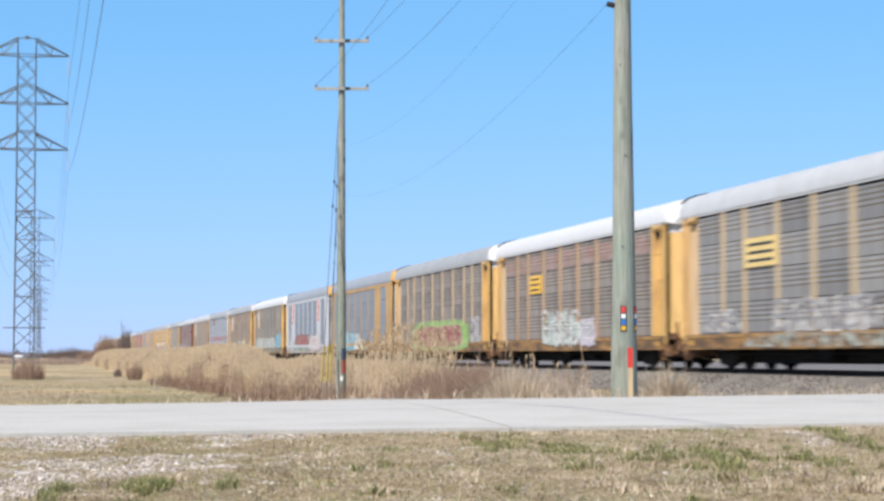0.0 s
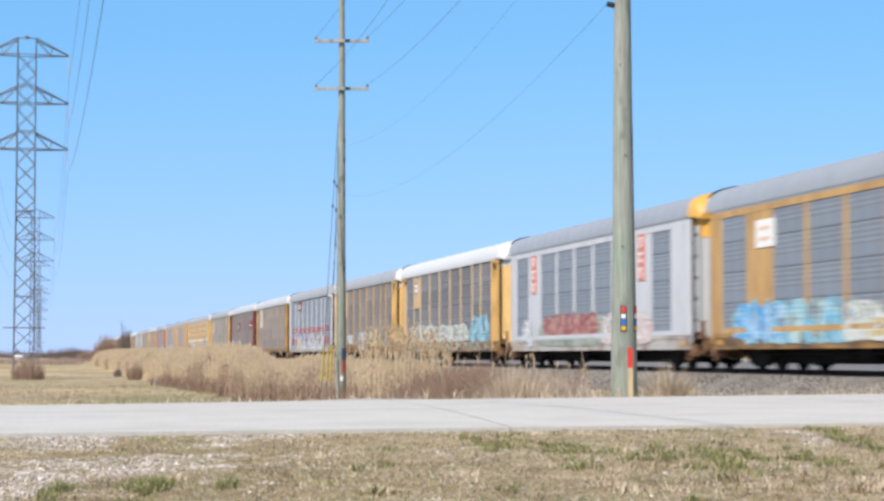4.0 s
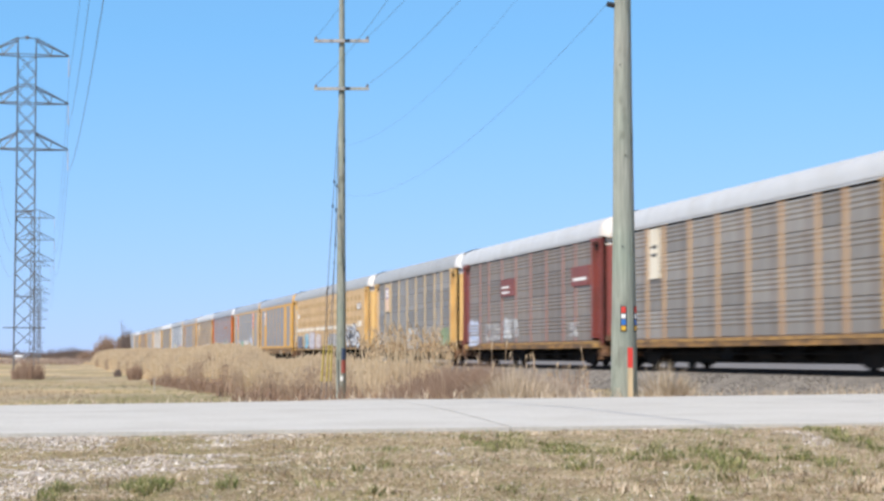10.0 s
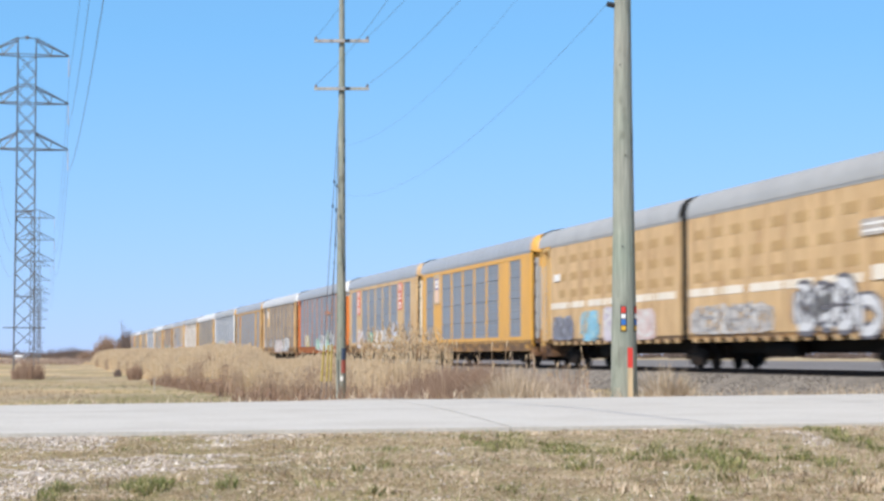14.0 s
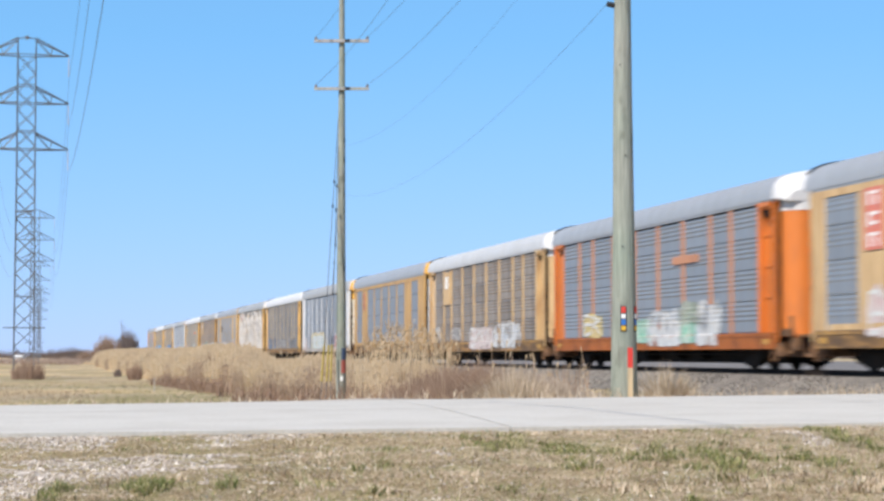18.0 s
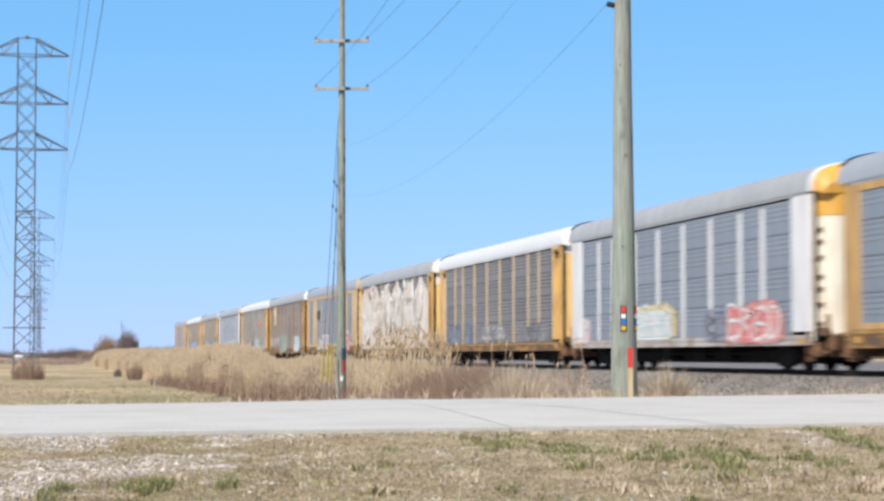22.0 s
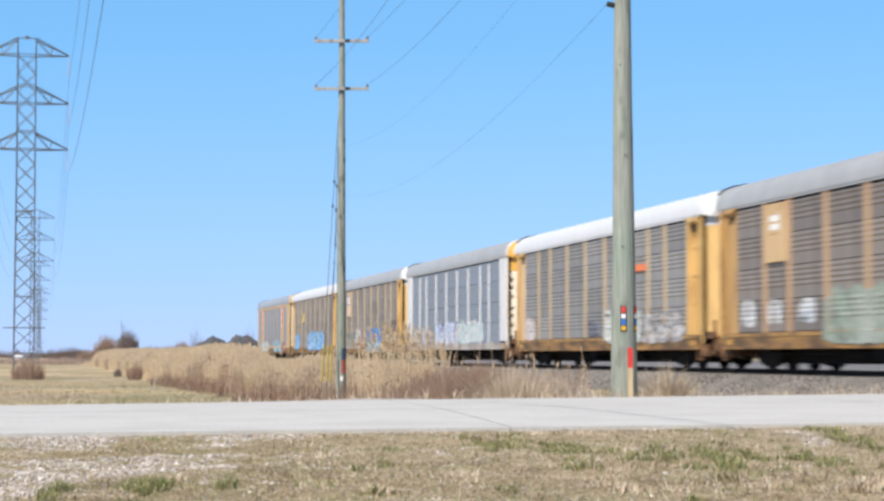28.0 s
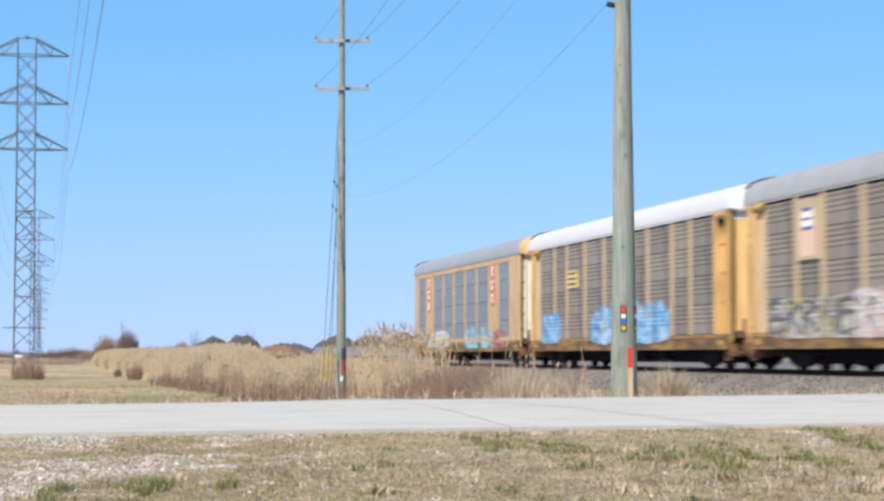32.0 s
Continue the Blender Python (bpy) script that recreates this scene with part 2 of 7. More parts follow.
# ---- mesh helpers ----
class Shape:
    """Collects faces, to become one mesh."""

    def __init__(self):
        self.v, self.f = [], []

    def add(self, verts, faces):
        k = len(self.v)
        self.v += [tuple(p) for p in verts]
        self.f += [tuple(i + k for i in q) for q in faces]
        return self

    def box(self, x0, x1, y0, y1, z0, z1, bev=0.0):
        if not bev:
            return self.add([(x, y, z) for z in (z0, z1) for x, y in ((x0, y0), (x1, y0), (x1, y1), (x0, y1))],
                            [(3, 2, 1, 0), (4, 5, 6, 7), (0, 1, 5, 4), (1, 2, 6, 5), (2, 3, 7, 6), (3, 0, 4, 7)])
        b = bev
        plan = [(x0 + b, y0), (x1 - b, y0), (x1, y0 + b), (x1, y1 - b), (x1 - b, y1), (x0 + b, y1), (x0, y1 - b), (x0, y0 + b)]
        return self.prism(plan, z0, z1)

    def prism(self, plan, z0, z1):
        n = len(plan)
        return self.add([(x, y, z0) for x, y in plan] + [(x, y, z1) for x, y in plan],
                        [tuple(range(n - 1, -1, -1)), tuple(range(n, 2 * n))] + [(i, (i + 1) % n, n + (i + 1) % n, n + i) for i in range(n)])

    def profile_x(self, prof, xs, closed=False, caps=False):
        """A profile of (y, z), or one for each x, run along x."""
        n = len(prof[0]) if isinstance(prof[0], list) else len(prof)
        rows = [prof[i] if isinstance(prof[0], list) else prof for i in range(len(xs))]
        vs = [(x, y, z) for x, r in zip(xs, rows) for y, z in r]
        fs = []
        for i in range(len(xs) - 1):
            for j in range(n if closed else n - 1):
                k = (j + 1) % n
                fs.append((i * n + j, i * n + k, (i + 1) * n + k, (i + 1) * n + j))
        if caps:
            fs += [tuple(range(n)), tuple(range((len(xs) - 1) * n + n - 1, (len(xs) - 1) * n - 1, -1))]
        return self.add(vs, fs)

    def tube(self, pts, rad, n=6, caps=True):
        """A round bar through the points; rad: one radius or one for each point."""
        pts = [Vector(p) for p in pts]
        rads = rad if isinstance(rad, (list, tuple)) else [rad] * len(pts)
        vs = []
        for i, p in enumerate(pts):
            d = (pts[min(i + 1, len(pts) - 1)] - pts[max(i - 1, 0)]).normalized()
            a = d.cross(Vector((0, 0, 1)) if abs(d.z) < 0.9 else Vector((1, 0, 0))).normalized()
            b = d.cross(a)
            vs += [p + rads[i] * (math.cos(2 * math.pi * k / n) * a + math.sin(2 * math.pi * k / n) * b) for k in range(n)]
        fs = [(i * n + k, i * n + (k + 1) % n, (i + 1) * n + (k + 1) % n, (i + 1) * n + k) for i in range(len(pts) - 1) for k in range(n)]
        if caps:
            fs += [tuple(range(n - 1, -1, -1)), tuple(range((len(pts) - 1) * n, len(pts) * n))]
        return self.add(vs, fs)

    def mesh(self, name, mat, smooth=False):
        me = bpy.data.meshes.new(name)
        me.from_pydata(self.v, [], self.f)
        bm = bmesh.new()
        bm.from_mesh(me)
        bmesh.ops.recalc_face_normals(bm, faces=bm.faces)
        bm.to_mesh(me)
        bm.free()
        me.materials.append(mat)
        if smooth:
            me.polygons.foreach_set("use_smooth", [True] * len(me.polygons))
            me.set_sharp_from_angle(angle=radians(40))
        me.update()
        return me


def raw_mesh(name, verts, faces, mat):
    """A large mesh straight from its lists."""
    me = bpy.data.meshes.new(name)
    me.from_pydata(verts, [], faces)
    me.materials.append(mat)
    me.update()
    return me


def part(name, shape, mat, parent, label="", smooth=False, at=None):
    """One mesh object under a thing or a part. shape: a Shape, or a mesh that is shared."""
    me = shape.mesh(name, mat, smooth) if isinstance(shape, Shape) else shape
    ob = new(name, me)
    ob.parent = parent
    if at is not None:
        ob.matrix_basis = at
    return tagged(ob, label=label)


def thing(name, label, category, m=None, group="", kind=""):
    ob = new(name)
    if m is not None:
        ob.matrix_basis = m
    return tagged(ob, label, category, group, kind)


# ---- the plan: road and track ----
TRACK_D = Vector((-0.1969, 0.9804, 0.0))     # along the track, away from the camera
TRACK_N = Vector((0.9804, 0.1969, 0.0))      # across it, to its far side
NEAR_X, HALF_W = 22.0, 1.58                  # where the cars' near side meets y = 0; half a car's width
TRAVEL = math.degrees(math.atan2(-TRACK_D.y, -TRACK_D.x))
ROAD_T = Vector((math.cos(radians(12)), math.sin(radians(12))))
ROAD_0, ROAD_1 = 13.93, 22.5                 # the road's edges, across
RAIL_Z = 0.095                               # the top of the rails


def across_track(x, y):
    """Metres beyond the line of the cars' near sides."""
    return (x - NEAR_X) * TRACK_N.x + y * TRACK_N.y


def on_track(s, q, z=0.0):
    """s metres along the track, q metres beyond the cars' near side."""
    p = Vector((NEAR_X, 0, 0)) + float(s) * TRACK_D + float(q) * TRACK_N
    return Vector((p.x, p.y, z))


def road_r(x, y):
    return -ROAD_T.y * x + ROAD_T.x * y


def road_e(x, y):
    return ROAD_T.x * x + ROAD_T.y * y


def smooth01(a, b, x):
    t = min(1.0, max(0.0, (x - a) / (b - a)))
    return t * t * (3 - 2 * t)


def edge_lift(e):
    """How far the road's near edge stands up, rising gently along the road."""
    return 0.018 + 0.0045 * min(20.0, max(-3.0, e))


def road_z(e, r):
    return edge_lift(e) * (1 - min(1.0, max(0.0, (r - ROAD_0) / (ROAD_1 - ROAD_0)))) + 0.0082 * min(20.0, max(-3.0, e)) * (r - ROAD_0) / (ROAD_1 - ROAD_0) + 0.03 * math.sin(math.pi * min(1, max(0, (r - ROAD_0) / (ROAD_1 - ROAD_0))))


def ground_z(x, y):
    r, e, q = road_r(x, y), road_e(x, y), across_track(x, y)
    wob = 0.05 * noise.noise((x * 0.25, y * 0.25, 0)) + 0.02 * noise.noise((x * 1.3, y * 1.3, 4)) + (0.022 * noise.noise((x * 3.6, y * 3.6, 2)) if y < 16 else 0.0)
    if r < ROAD_0:
        return -0.03 + edge_lift(e) * (1 - smooth01(0.3, 2.6, ROAD_0 - r)) + wob * smooth01(0.0, 1.5, ROAD_0 - r) - 0.12 * smooth01(3, 9, ROAD_0 - r)
    if r < ROAD_1:
        return road_z(e, r) - 0.12
    low = -1.4 - 0.36 * smooth01(100, 170, y) + 0.10 * noise.noise((x * 0.05, y * 0.05, 2)) + 1.15 * smooth01(-22, -5, q) * (1 - smooth01(38, 75, y))
    bank = -0.62 + (low + 0.62) * smooth01(-2.2, -5.0, q) if q < 0 else -0.62 + (low + 0.62) * smooth01(5.4, 9.0, q)
    z = max(low, bank) if -6 < q < 10 else low
    return z + (road_z(e, ROAD_1) - 0.04 - z) * (1 - smooth01(0.3, 8.0, r - ROAD_1)) + wob


# ---- ground materials ----
def ground_material():
    m, n, l, b = material("grass and gravel ground", 0.95)
    big = noise_node(n, l, 0.12, 4, "Generated")
    geo = n.new("ShaderNodeNewGeometry")

    def world_noise(scale, detail, stretch=None):
        t = noise_node(n, l, scale, detail)
        if stretch:
            t.inputs["Vector"].links[0].from_node.inputs["Scale"].default_value = stretch
        l.new(geo.outputs["Position"], t.inputs["Vector"].links[0].from_node.inputs[0])
        return t
    patch, fine, wide = world_noise(0.9, 5), world_noise(26, 4), world_noise(0.035, 4)
    straw = ramp_node(n, l, fine.outputs[0], [(0.3, (0.27, 0.20, 0.128)), (0.5, (0.46, 0.365, 0.245)), (0.7, (0.62, 0.515, 0.365))])
    green = ramp_node(n, l, fine.outputs[0], [(0.3, (0.10, 0.12, 0.035)), (0.7, (0.24, 0.25, 0.10))])
    gf = ramp_node(n, l, patch.outputs[0], [(0.46, (0.03, 0.03, 0.03)), (0.66, (0.36, 0.36, 0.36))])
    col = mix_node(n, l, gf.outputs[0], straw.outputs[0], green.outputs[0])
    mid = world_noise(0.16, 5, (0.5, 0.22, 1.0))
    mf = ramp_node(n, l, mid.outputs[0], [(0.36, (0.74, 0.74, 0.52)), (0.5, (1.0, 1.0, 1.0)), (0.66, (1.25, 1.16, 0.98))])
    col = mix_node(n, l, 1.0, col, mf.outputs[0], "MULTIPLY")
    wf = ramp_node(n, l, wide.outputs[0], [(0.4, (0.85, 0.85, 0.85)), (0.62, (1.1, 1.04, 0.92))])
    l.new(mix_node(n, l, 1.0, col, wf.outputs[0], "MULTIPLY"), b.inputs["Base Color"])
    bump_node(n, l, b, fine.outputs[0], 0.6, 0.03)
    n.remove(big)
    return m


ground_mat = ground_material()
def concrete_material():
    """Pale concrete with darker wheel paths along the road, stains and a grain of sand."""
    m, n, l, b = material("pale road concrete", 0.85)
    way = noise_node(n, l, 0.5, 4, "Object", (0.10, 1.5, 1.0))
    way.inputs["Vector"].links[0].from_node.inputs["Rotation"].default_value = (0, 0, radians(-12))
    spot, grain = noise_node(n, l, 1.3, 6), noise_node(n, l, 40, 4)
    col = ramp_node(n, l, way.outputs[0], [(0.36, (0.545, 0.52, 0.478)), (0.52, (0.56, 0.536, 0.494)), (0.68, (0.572, 0.548, 0.506))]).outputs[0]
    col = mix_node(n, l, 1.0, col, ramp_node(n, l, spot.outputs[0], [(0.34, (0.91, 0.90, 0.89)), (0.55, (1, 1, 1))]).outputs[0], "MULTIPLY")
    col = mix_node(n, l, 1.0, col, ramp_node(n, l, grain.outputs[0], [(0.3, (0.86, 0.86, 0.85)), (0.7, (1.06, 1.06, 1.06))]).outputs[0], "MULTIPLY")
    l.new(col, b.inputs["Base Color"])
    bump_node(n, l, b, grain.outputs[0], 0.25, 0.01)
    return m


concrete = concrete_material()
ballast_mat = varied("track ballast, grey stone", (0.205, 0.182, 0.155), 0.95, 0, 0.8, 11, 0.5, None, (0.10, 0.088, 0.078), 0.9)
shoulder_mat = varied("pale limestone shoulder", (0.44, 0.40, 0.35), 0.95, 0, 0.8, 14, 0.35, None, (0.30, 0.25, 0.20), 0.8)
rail_mat = varied("rail steel", (0.035, 0.026, 0.022), 0.85, 0.0, 2, 8, 0.3, shine=0.12)
tie_mat = varied("creosoted wood", (0.09, 0.07, 0.055), 0.9, 0, 2, 10, 0.4)


def graded(lo, hi, near_lo, near_hi, step, grow=1.16):
    mid = list(np.arange(near_lo, near_hi + 1e-6, step))
    up, d = [], step
    while (up[-1] if up else near_hi) < hi:
        d *= grow
        up.append((up[-1] if up else near_hi) + d)
    down, d = [], step
    while (down[-1] if down else near_lo) > lo:
        d *= grow
        down.append((down[-1] if down else near_lo) - d)
    return down[::-1] + mid + up


def build_ground():
    xs = [x for x in graded(-4500, 4500, -14, 26, 0.5) if not -5.2 < x < 5.2] + list(np.arange(-5.2, 5.21, 0.13))
    ys = [y for y in graded(-300, 4800, 5, 62, 0.5) if not 5.4 < y < 15.6] + list(np.arange(5.4, 15.61, 0.13))
    xs, ys = sorted(xs), sorted(ys)
    vs = [(x, y, ground_z(x, y)) for y in ys for x in xs]
    w = len(xs)
    fs = [(j * w + i, j * w + i + 1, (j + 1) * w + i + 1, (j + 1) * w + i) for j in range(len(ys) - 1) for i in range(w - 1)]
    me = raw_mesh("ground", vs, fs, ground_mat)
    me.polygons.foreach_set("use_smooth", [True] * len(me.polygons))
    return tagged(new("ground", me), "flat field of dry straw grass with green patches", "ground", kind="structure")


build_ground()


def road_point(e, r, z):
    return (ROAD_T.x * e - ROAD_T.y * r, ROAD_T.y * e + ROAD_T.x * r, z)


def build_road():
    """Concrete slabs with sawn joints, slightly crowned."""
    base = thing("road", "pale grey concrete two-lane road with sawn joints", "road", kind="structure")
    rs = list(np.linspace(ROAD_0, ROAD_1, 9))
    slabs = [-160, -100, -60, -40] + list(np.arange(-27.73, 20, 5.2)) + [23, 30]
    for e0, e1 in zip(slabs, slabs[1:]):
        for lane in (0, 1):
            rr = rs[:5] if lane == 0 else rs[4:]
            g = 0.017
            a = [rr[0] + (g if lane else 0), *rr[1:-1], rr[-1] - (0 if lane else g)]
            sk = lambda r: (r - ROAD_0) * 0.08
            es = list(np.linspace(e0 + g, e1 - g, 4))
            top = [road_point(e + sk(r), r, road_z(e + sk(r), r)) for e in es for r in a]
            n, k = len(a), len(es)
            bot = [(x, y, z - 0.2) for x, y, z in top]
            fs = [(i * n + j, (i + 1) * n + j, (i + 1) * n + j + 1, i * n + j + 1) for i in range(k - 1) for j in range(n - 1)]
            o = n * k
            ring = [j for j in range(n)] + [i * n + n - 1 for i in range(1, k)] + [(k - 1) * n + j for j in range(n - 2, -1, -1)] + [i * n for i in range(k - 2, 0, -1)]
            fs += [(p, q, q + o, p + o) for p, q in zip(ring, ring[1:] + ring[:1])]
            part("slab", Shape().add(top + bot, fs), concrete, base)
    jo = Shape()
    for e0, e1 in zip(slabs, slabs[1:]):
        jo.add([road_point(e, r, road_z(e, r) - 0.025) for e, r in ((e0, ROAD_0 + 0.05), (e1, ROAD_0 + 0.05), (e1, ROAD_1 - 0.05), (e0, ROAD_1 - 0.05))], [(0, 1, 2, 3)])
    part("joint_filler", jo, varied("dark joint filler", (0.10, 0.095, 0.09), 0.9), base)


build_road()


def build_shoulder():
    vs, fs = [], []
    es = list(np.arange(-40, 26, 0.8))
    rs = [ROAD_1 + 0.01, ROAD_1 + 0.5, ROAD_1 + 1.1]
    for e in es:
        for i, r in enumerate(rs):
            x, y, _ = road_point(e, r, 0)
            jig = 0.25 * noise.noise((e * 0.7, i, 0))
            x, y, _ = road_point(e, r + (jig if i == 2 else 0), 0)
            vs.append((x, y, ground_z(x, y) + (0.02, 0.03, -0.03)[i]))
    n = len(rs)
    for i in range(len(es) - 1):
        for j in range(n - 1):
            fs.append((i * n + j, (i + 1) * n + j, (i + 1) * n + j + 1, i * n + j + 1))
    tagged(new("road_shoulder", raw_mesh("road_shoulder", vs, fs, shoulder_mat)), "narrow shoulder of pale crushed limestone", "shoulder", kind="structure")


build_shoulder()


# ---- track ----
def build_track():
    prof = [(-3.4, -1.15), (-2.2, -0.56), (-0.55, RAIL_Z - 0.14), (3.7, RAIL_Z - 0.14), (4.9, -0.42), (13.0, -0.5), (15.0, -1.3)]
    ss = list(np.arange(-60, 160, 2.0)) + list(np.arange(160, 1500, 20.0))
    vs = []
    for s in ss:
        for i, (q, z) in enumerate(prof):
            vs.append(on_track(s, q + 0.2 * noise.noise((s * 0.4, i, 0)), z + 0.05 * noise.noise((s * 0.6, i, 9))))
    n = len(prof)
    fs = [(i * n + j, (i + 1) * n + j, (i + 1) * n + j + 1, i * n + j + 1) for i in range(len(ss) - 1) for j in range(n - 1)]
    tagged(new("ballast_bed", raw_mesh("ballast_bed", vs, fs, ballast_mat)), "embankment of coarse grey brown track ballast", "ballast", kind="structure")
    turn = pose(0, 0, 0, 0, 0, TRAVEL)
    track = thing("railway_track", "single railway track of steel rails on wooden sleepers", "track", kind="structure")
    rp = [(-0.075, -0.17), (0.075, -0.17), (0.075, -0.155), (0.012, -0.14), (0.012, -0.04), (0.036, -0.03), (0.036, 0.0), (-0.036, 0.0), (-0.036, -0.03), (-0.012, -0.04), (-0.012, -0.14), (-0.075, -0.155)]
    for side in (-0.7525, 0.7525):
        part("rail", Shape().profile_x([(y + side, z) for y, z in rp], [-1400, 60], closed=True, caps=True), rail_mat, track,
             at=Matrix.Translation(on_track(0, HALF_W, RAIL_Z)) @ turn)
    sleeper = Shape().box(-0.115, 0.115, -1.3, 1.3, -0.34, -0.168, 0.015).mesh("sleeper", tie_mat)
    for i in range(230):
        part("sleeper", sleeper, tie_mat, track, at=Matrix.Translation(on_track(30 + i * 0.53, HALF_W, RAIL_Z)) @ turn)
    far = Shape()
    for i in range(900):
        s = 30 + 230 * 0.53 + i * 0.53
        far.box(-s - 0.115, -s + 0.115, -1.3, 1.3, -0.34, -0.168)
    tagged(part("far_sleepers", far, tie_mat, track, at=Matrix.Translation(on_track(0, HALF_W, RAIL_Z)) @ turn), kind="stuff")
    rnd = random.Random(5)
    vs, fs = [], []
    for i in range(14000):
        s, q = rnd.uniform(40, 105) if i % 3 else rnd.uniform(44, 70), rnd.uniform(-6.5, 0.2)
        z = RAIL_Z - 0.14 if q > -0.55 else (RAIL_Z - 0.14 - 0.515 * (-0.55 - q) / 1.65 if q > -2.2 else None)
        p = on_track(s, q)
        if z is None:
            z = max(ground_z(p.x, p.y), -0.62 - 0.53 * (-2.2 - q) / 1.2)
        stone(vs, fs, rnd, p.x, p.y, z, rnd.uniform(0.02, 0.055))
    tagged(new("ballast_stones", raw_mesh("ballast_stones", vs, fs, stone_mat)), "loose angular grey and brown ballast stones", "ballast", kind="stuff")


def island_mat(name, stops, rough=0.9, through_light=0.0):
    """Many small pieces, each of its own tone; thin leaves let some light through."""
    m, n, l, b = material(name, rough)
    g = n.new("ShaderNodeNewGeometry")
    r = ramp_node(n, l, g.outputs["Random Per Island"], stops)
    l.new(r.outputs[0], b.inputs["Base Color"])
    if through_light:
        leaf, both, out = n.new("ShaderNodeBsdfTranslucent"), n.new("ShaderNodeMixShader"), n["Material Output"]
        l.new(r.outputs[0], leaf.inputs[0])
        both.inputs[0].default_value = through_light
        l.new(b.outputs[0], both.inputs[1])
        l.new(leaf.outputs[0], both.inputs[2])
        l.new(both.outputs[0], out.inputs[0])
    return m


stone_mat = island_mat("loose stones", [(0, (0.11, 0.096, 0.083)), (0.35, (0.165, 0.147, 0.127)), (0.92, (0.225, 0.203, 0.178)), (1, (0.46, 0.43, 0.40))])
pale_stone_mat = island_mat("pale limestone gravel", [(0, (0.28, 0.225, 0.18)), (0.35, (0.52, 0.445, 0.38)), (0.8, (0.68, 0.61, 0.545)), (1, (0.84, 0.79, 0.74))])


def stone(vs, fs, rnd, x, y, z, r):
    k = len(vs)
    a = rnd.uniform(0, 6.3)
    for dz, rr, n0 in ((-0.3, 1.0, 0), (0.45, 0.75, 0.6)):
        for i in range(4):
            b = a + n0 + i * 1.571 + rnd.uniform(-0.3, 0.3)
            q = r * rr * rnd.uniform(0.7, 1.2)
            vs.append((x + q * math.cos(b), y + q * math.sin(b), z + r * dz * rnd.uniform(0.6, 1.3)))
    fs.extend([(k + i, k + (i + 1) % 4, k + 4 + (i + 1) % 4, k + 4 + i) for i in range(4)])
    fs.append((k + 4, k + 5, k + 6, k + 7))


build_track()


def build_yard():
    """A pale gravel yard beyond the track."""
    ss, qs = list(np.arange(-80, 430, 6.0)), [12.6, 20, 34, 60, 110]
    vs = [on_track(s, q, -0.47 + 0.04 * noise.noise((s * 0.2, q * 0.2, 3))) for s in ss for q in qs]
    n = len(qs)
    fs = [(i * n + j, (i + 1) * n + j, (i + 1) * n + j + 1, i * n + j + 1) for i in range(len(ss) - 1) for j in range(n - 1)]
    tagged(new("gravel_yard", raw_mesh("gravel_yard", vs, fs, varied("pale yard gravel", (0.19, 0.172, 0.16), 0.95, 0, 0.15, 3, 0.35, None, (0.10, 0.09, 0.085), 0.4))), "pale grey gravel yard beyond the track", "yard", kind="structure")


build_yard()

# ---- the train ----
CAR_L, UNIT_L, SPEED, TAIL_END = 28.35, 41.7, 21.9, 120.4   # metres; m/s; where the last car ends after 32 s
BODY = 13.72                      # half a car body
EDGE = 11.6                       # half of the panelled side
BAYS = [(-EDGE, -9.15), (-9.15, -7.15), (-7.15, -4.29), (-4.29, -1.43), (-1.43, 1.43), (1.43, 4.29), (4.29, 7.15), (7.15, 9.15), (9.15, EDGE)]
SILL_0, SILL_1, EAVE = 0.74, 1.24, 5.20
CAP_L = 0.72                      # a roof's end cap
cache = {}


def cached(key, make):
    if key not in cache:
        cache[key] = make()
    return cache[key]


def rib_profile(z0, z1, depth=0.020, rows=4, lap=0.05):
    """Stacked sheets, each plain below and with four pressed ribs above: (y, z) on the near side."""
    out, h, y = [], (z1 - z0) / rows, -1.54
    for i in range(rows):
        a = z0 + i * h
        out += [(y + depth + lap, a), (y + depth + lap, a + 0.02), (y + depth * 0.6, a + 0.035), (y + depth, a + 0.36 * h)]
        p = 0.62 * h / 4
        for j in range(4):
            c = a + 0.37 * h + j * p
            out += [(y + depth, c + p * 0.04), (y, c + p * 0.34), (y, c + p * 0.42), (y + depth, c + p * 0.88)]
    return out


SHEET_H = (EAVE - 0.05 - SILL_1) / 4


def sheet_mesh(w, mat, smooth_car):
    """One pressed sheet of a panel; a panel stacks four."""
    def make():
        pr = rib_profile(0.0, SHEET_H - 0.001, 0.009 if smooth_car else 0.022, 1, 0.005 if smooth_car else 0.014)
        pr += [(-1.49, SHEET_H - 0.001), (-1.49, 0.0)]
        return Shape().profile_x(pr, [-w / 2, w / 2], closed=True).mesh("sheet", mat)
    return cached(("sheet", round(w, 2), mat.name, smooth_car), make)


def panel_mesh(w, mat):
    def make():
        pr = rib_profile(SILL_1, EAVE - 0.05)
        s = Shape().profile_x(pr, [-w / 2, w / 2])
        s.add([(-w / 2, -1.46, SILL_1), (w / 2, -1.46, SILL_1), (w / 2, -1.46, EAVE - 0.05), (-w / 2, -1.46, EAVE - 0.05)], [(3, 2, 1, 0)])
        return s.mesh("panel", mat)
    return cached(("panel", round(w, 2), mat.name), make)


def roof_profile(k=1.0, drop=0.0):
    half = [(-1.59, EAVE + 0.065), (-1.59, EAVE + 0.14), (-1.57, 5.53), (-1.49, 5.76), (-1.31, 5.93), (-1.0, 6.05), (-0.6, 6.13), (0.0, 6.17)]
    full = half + [(-y, z) for y, z in half[-2::-1]]
    return [(y * k, z - drop * max(0.0, (z - 5.1))) for y, z in full]


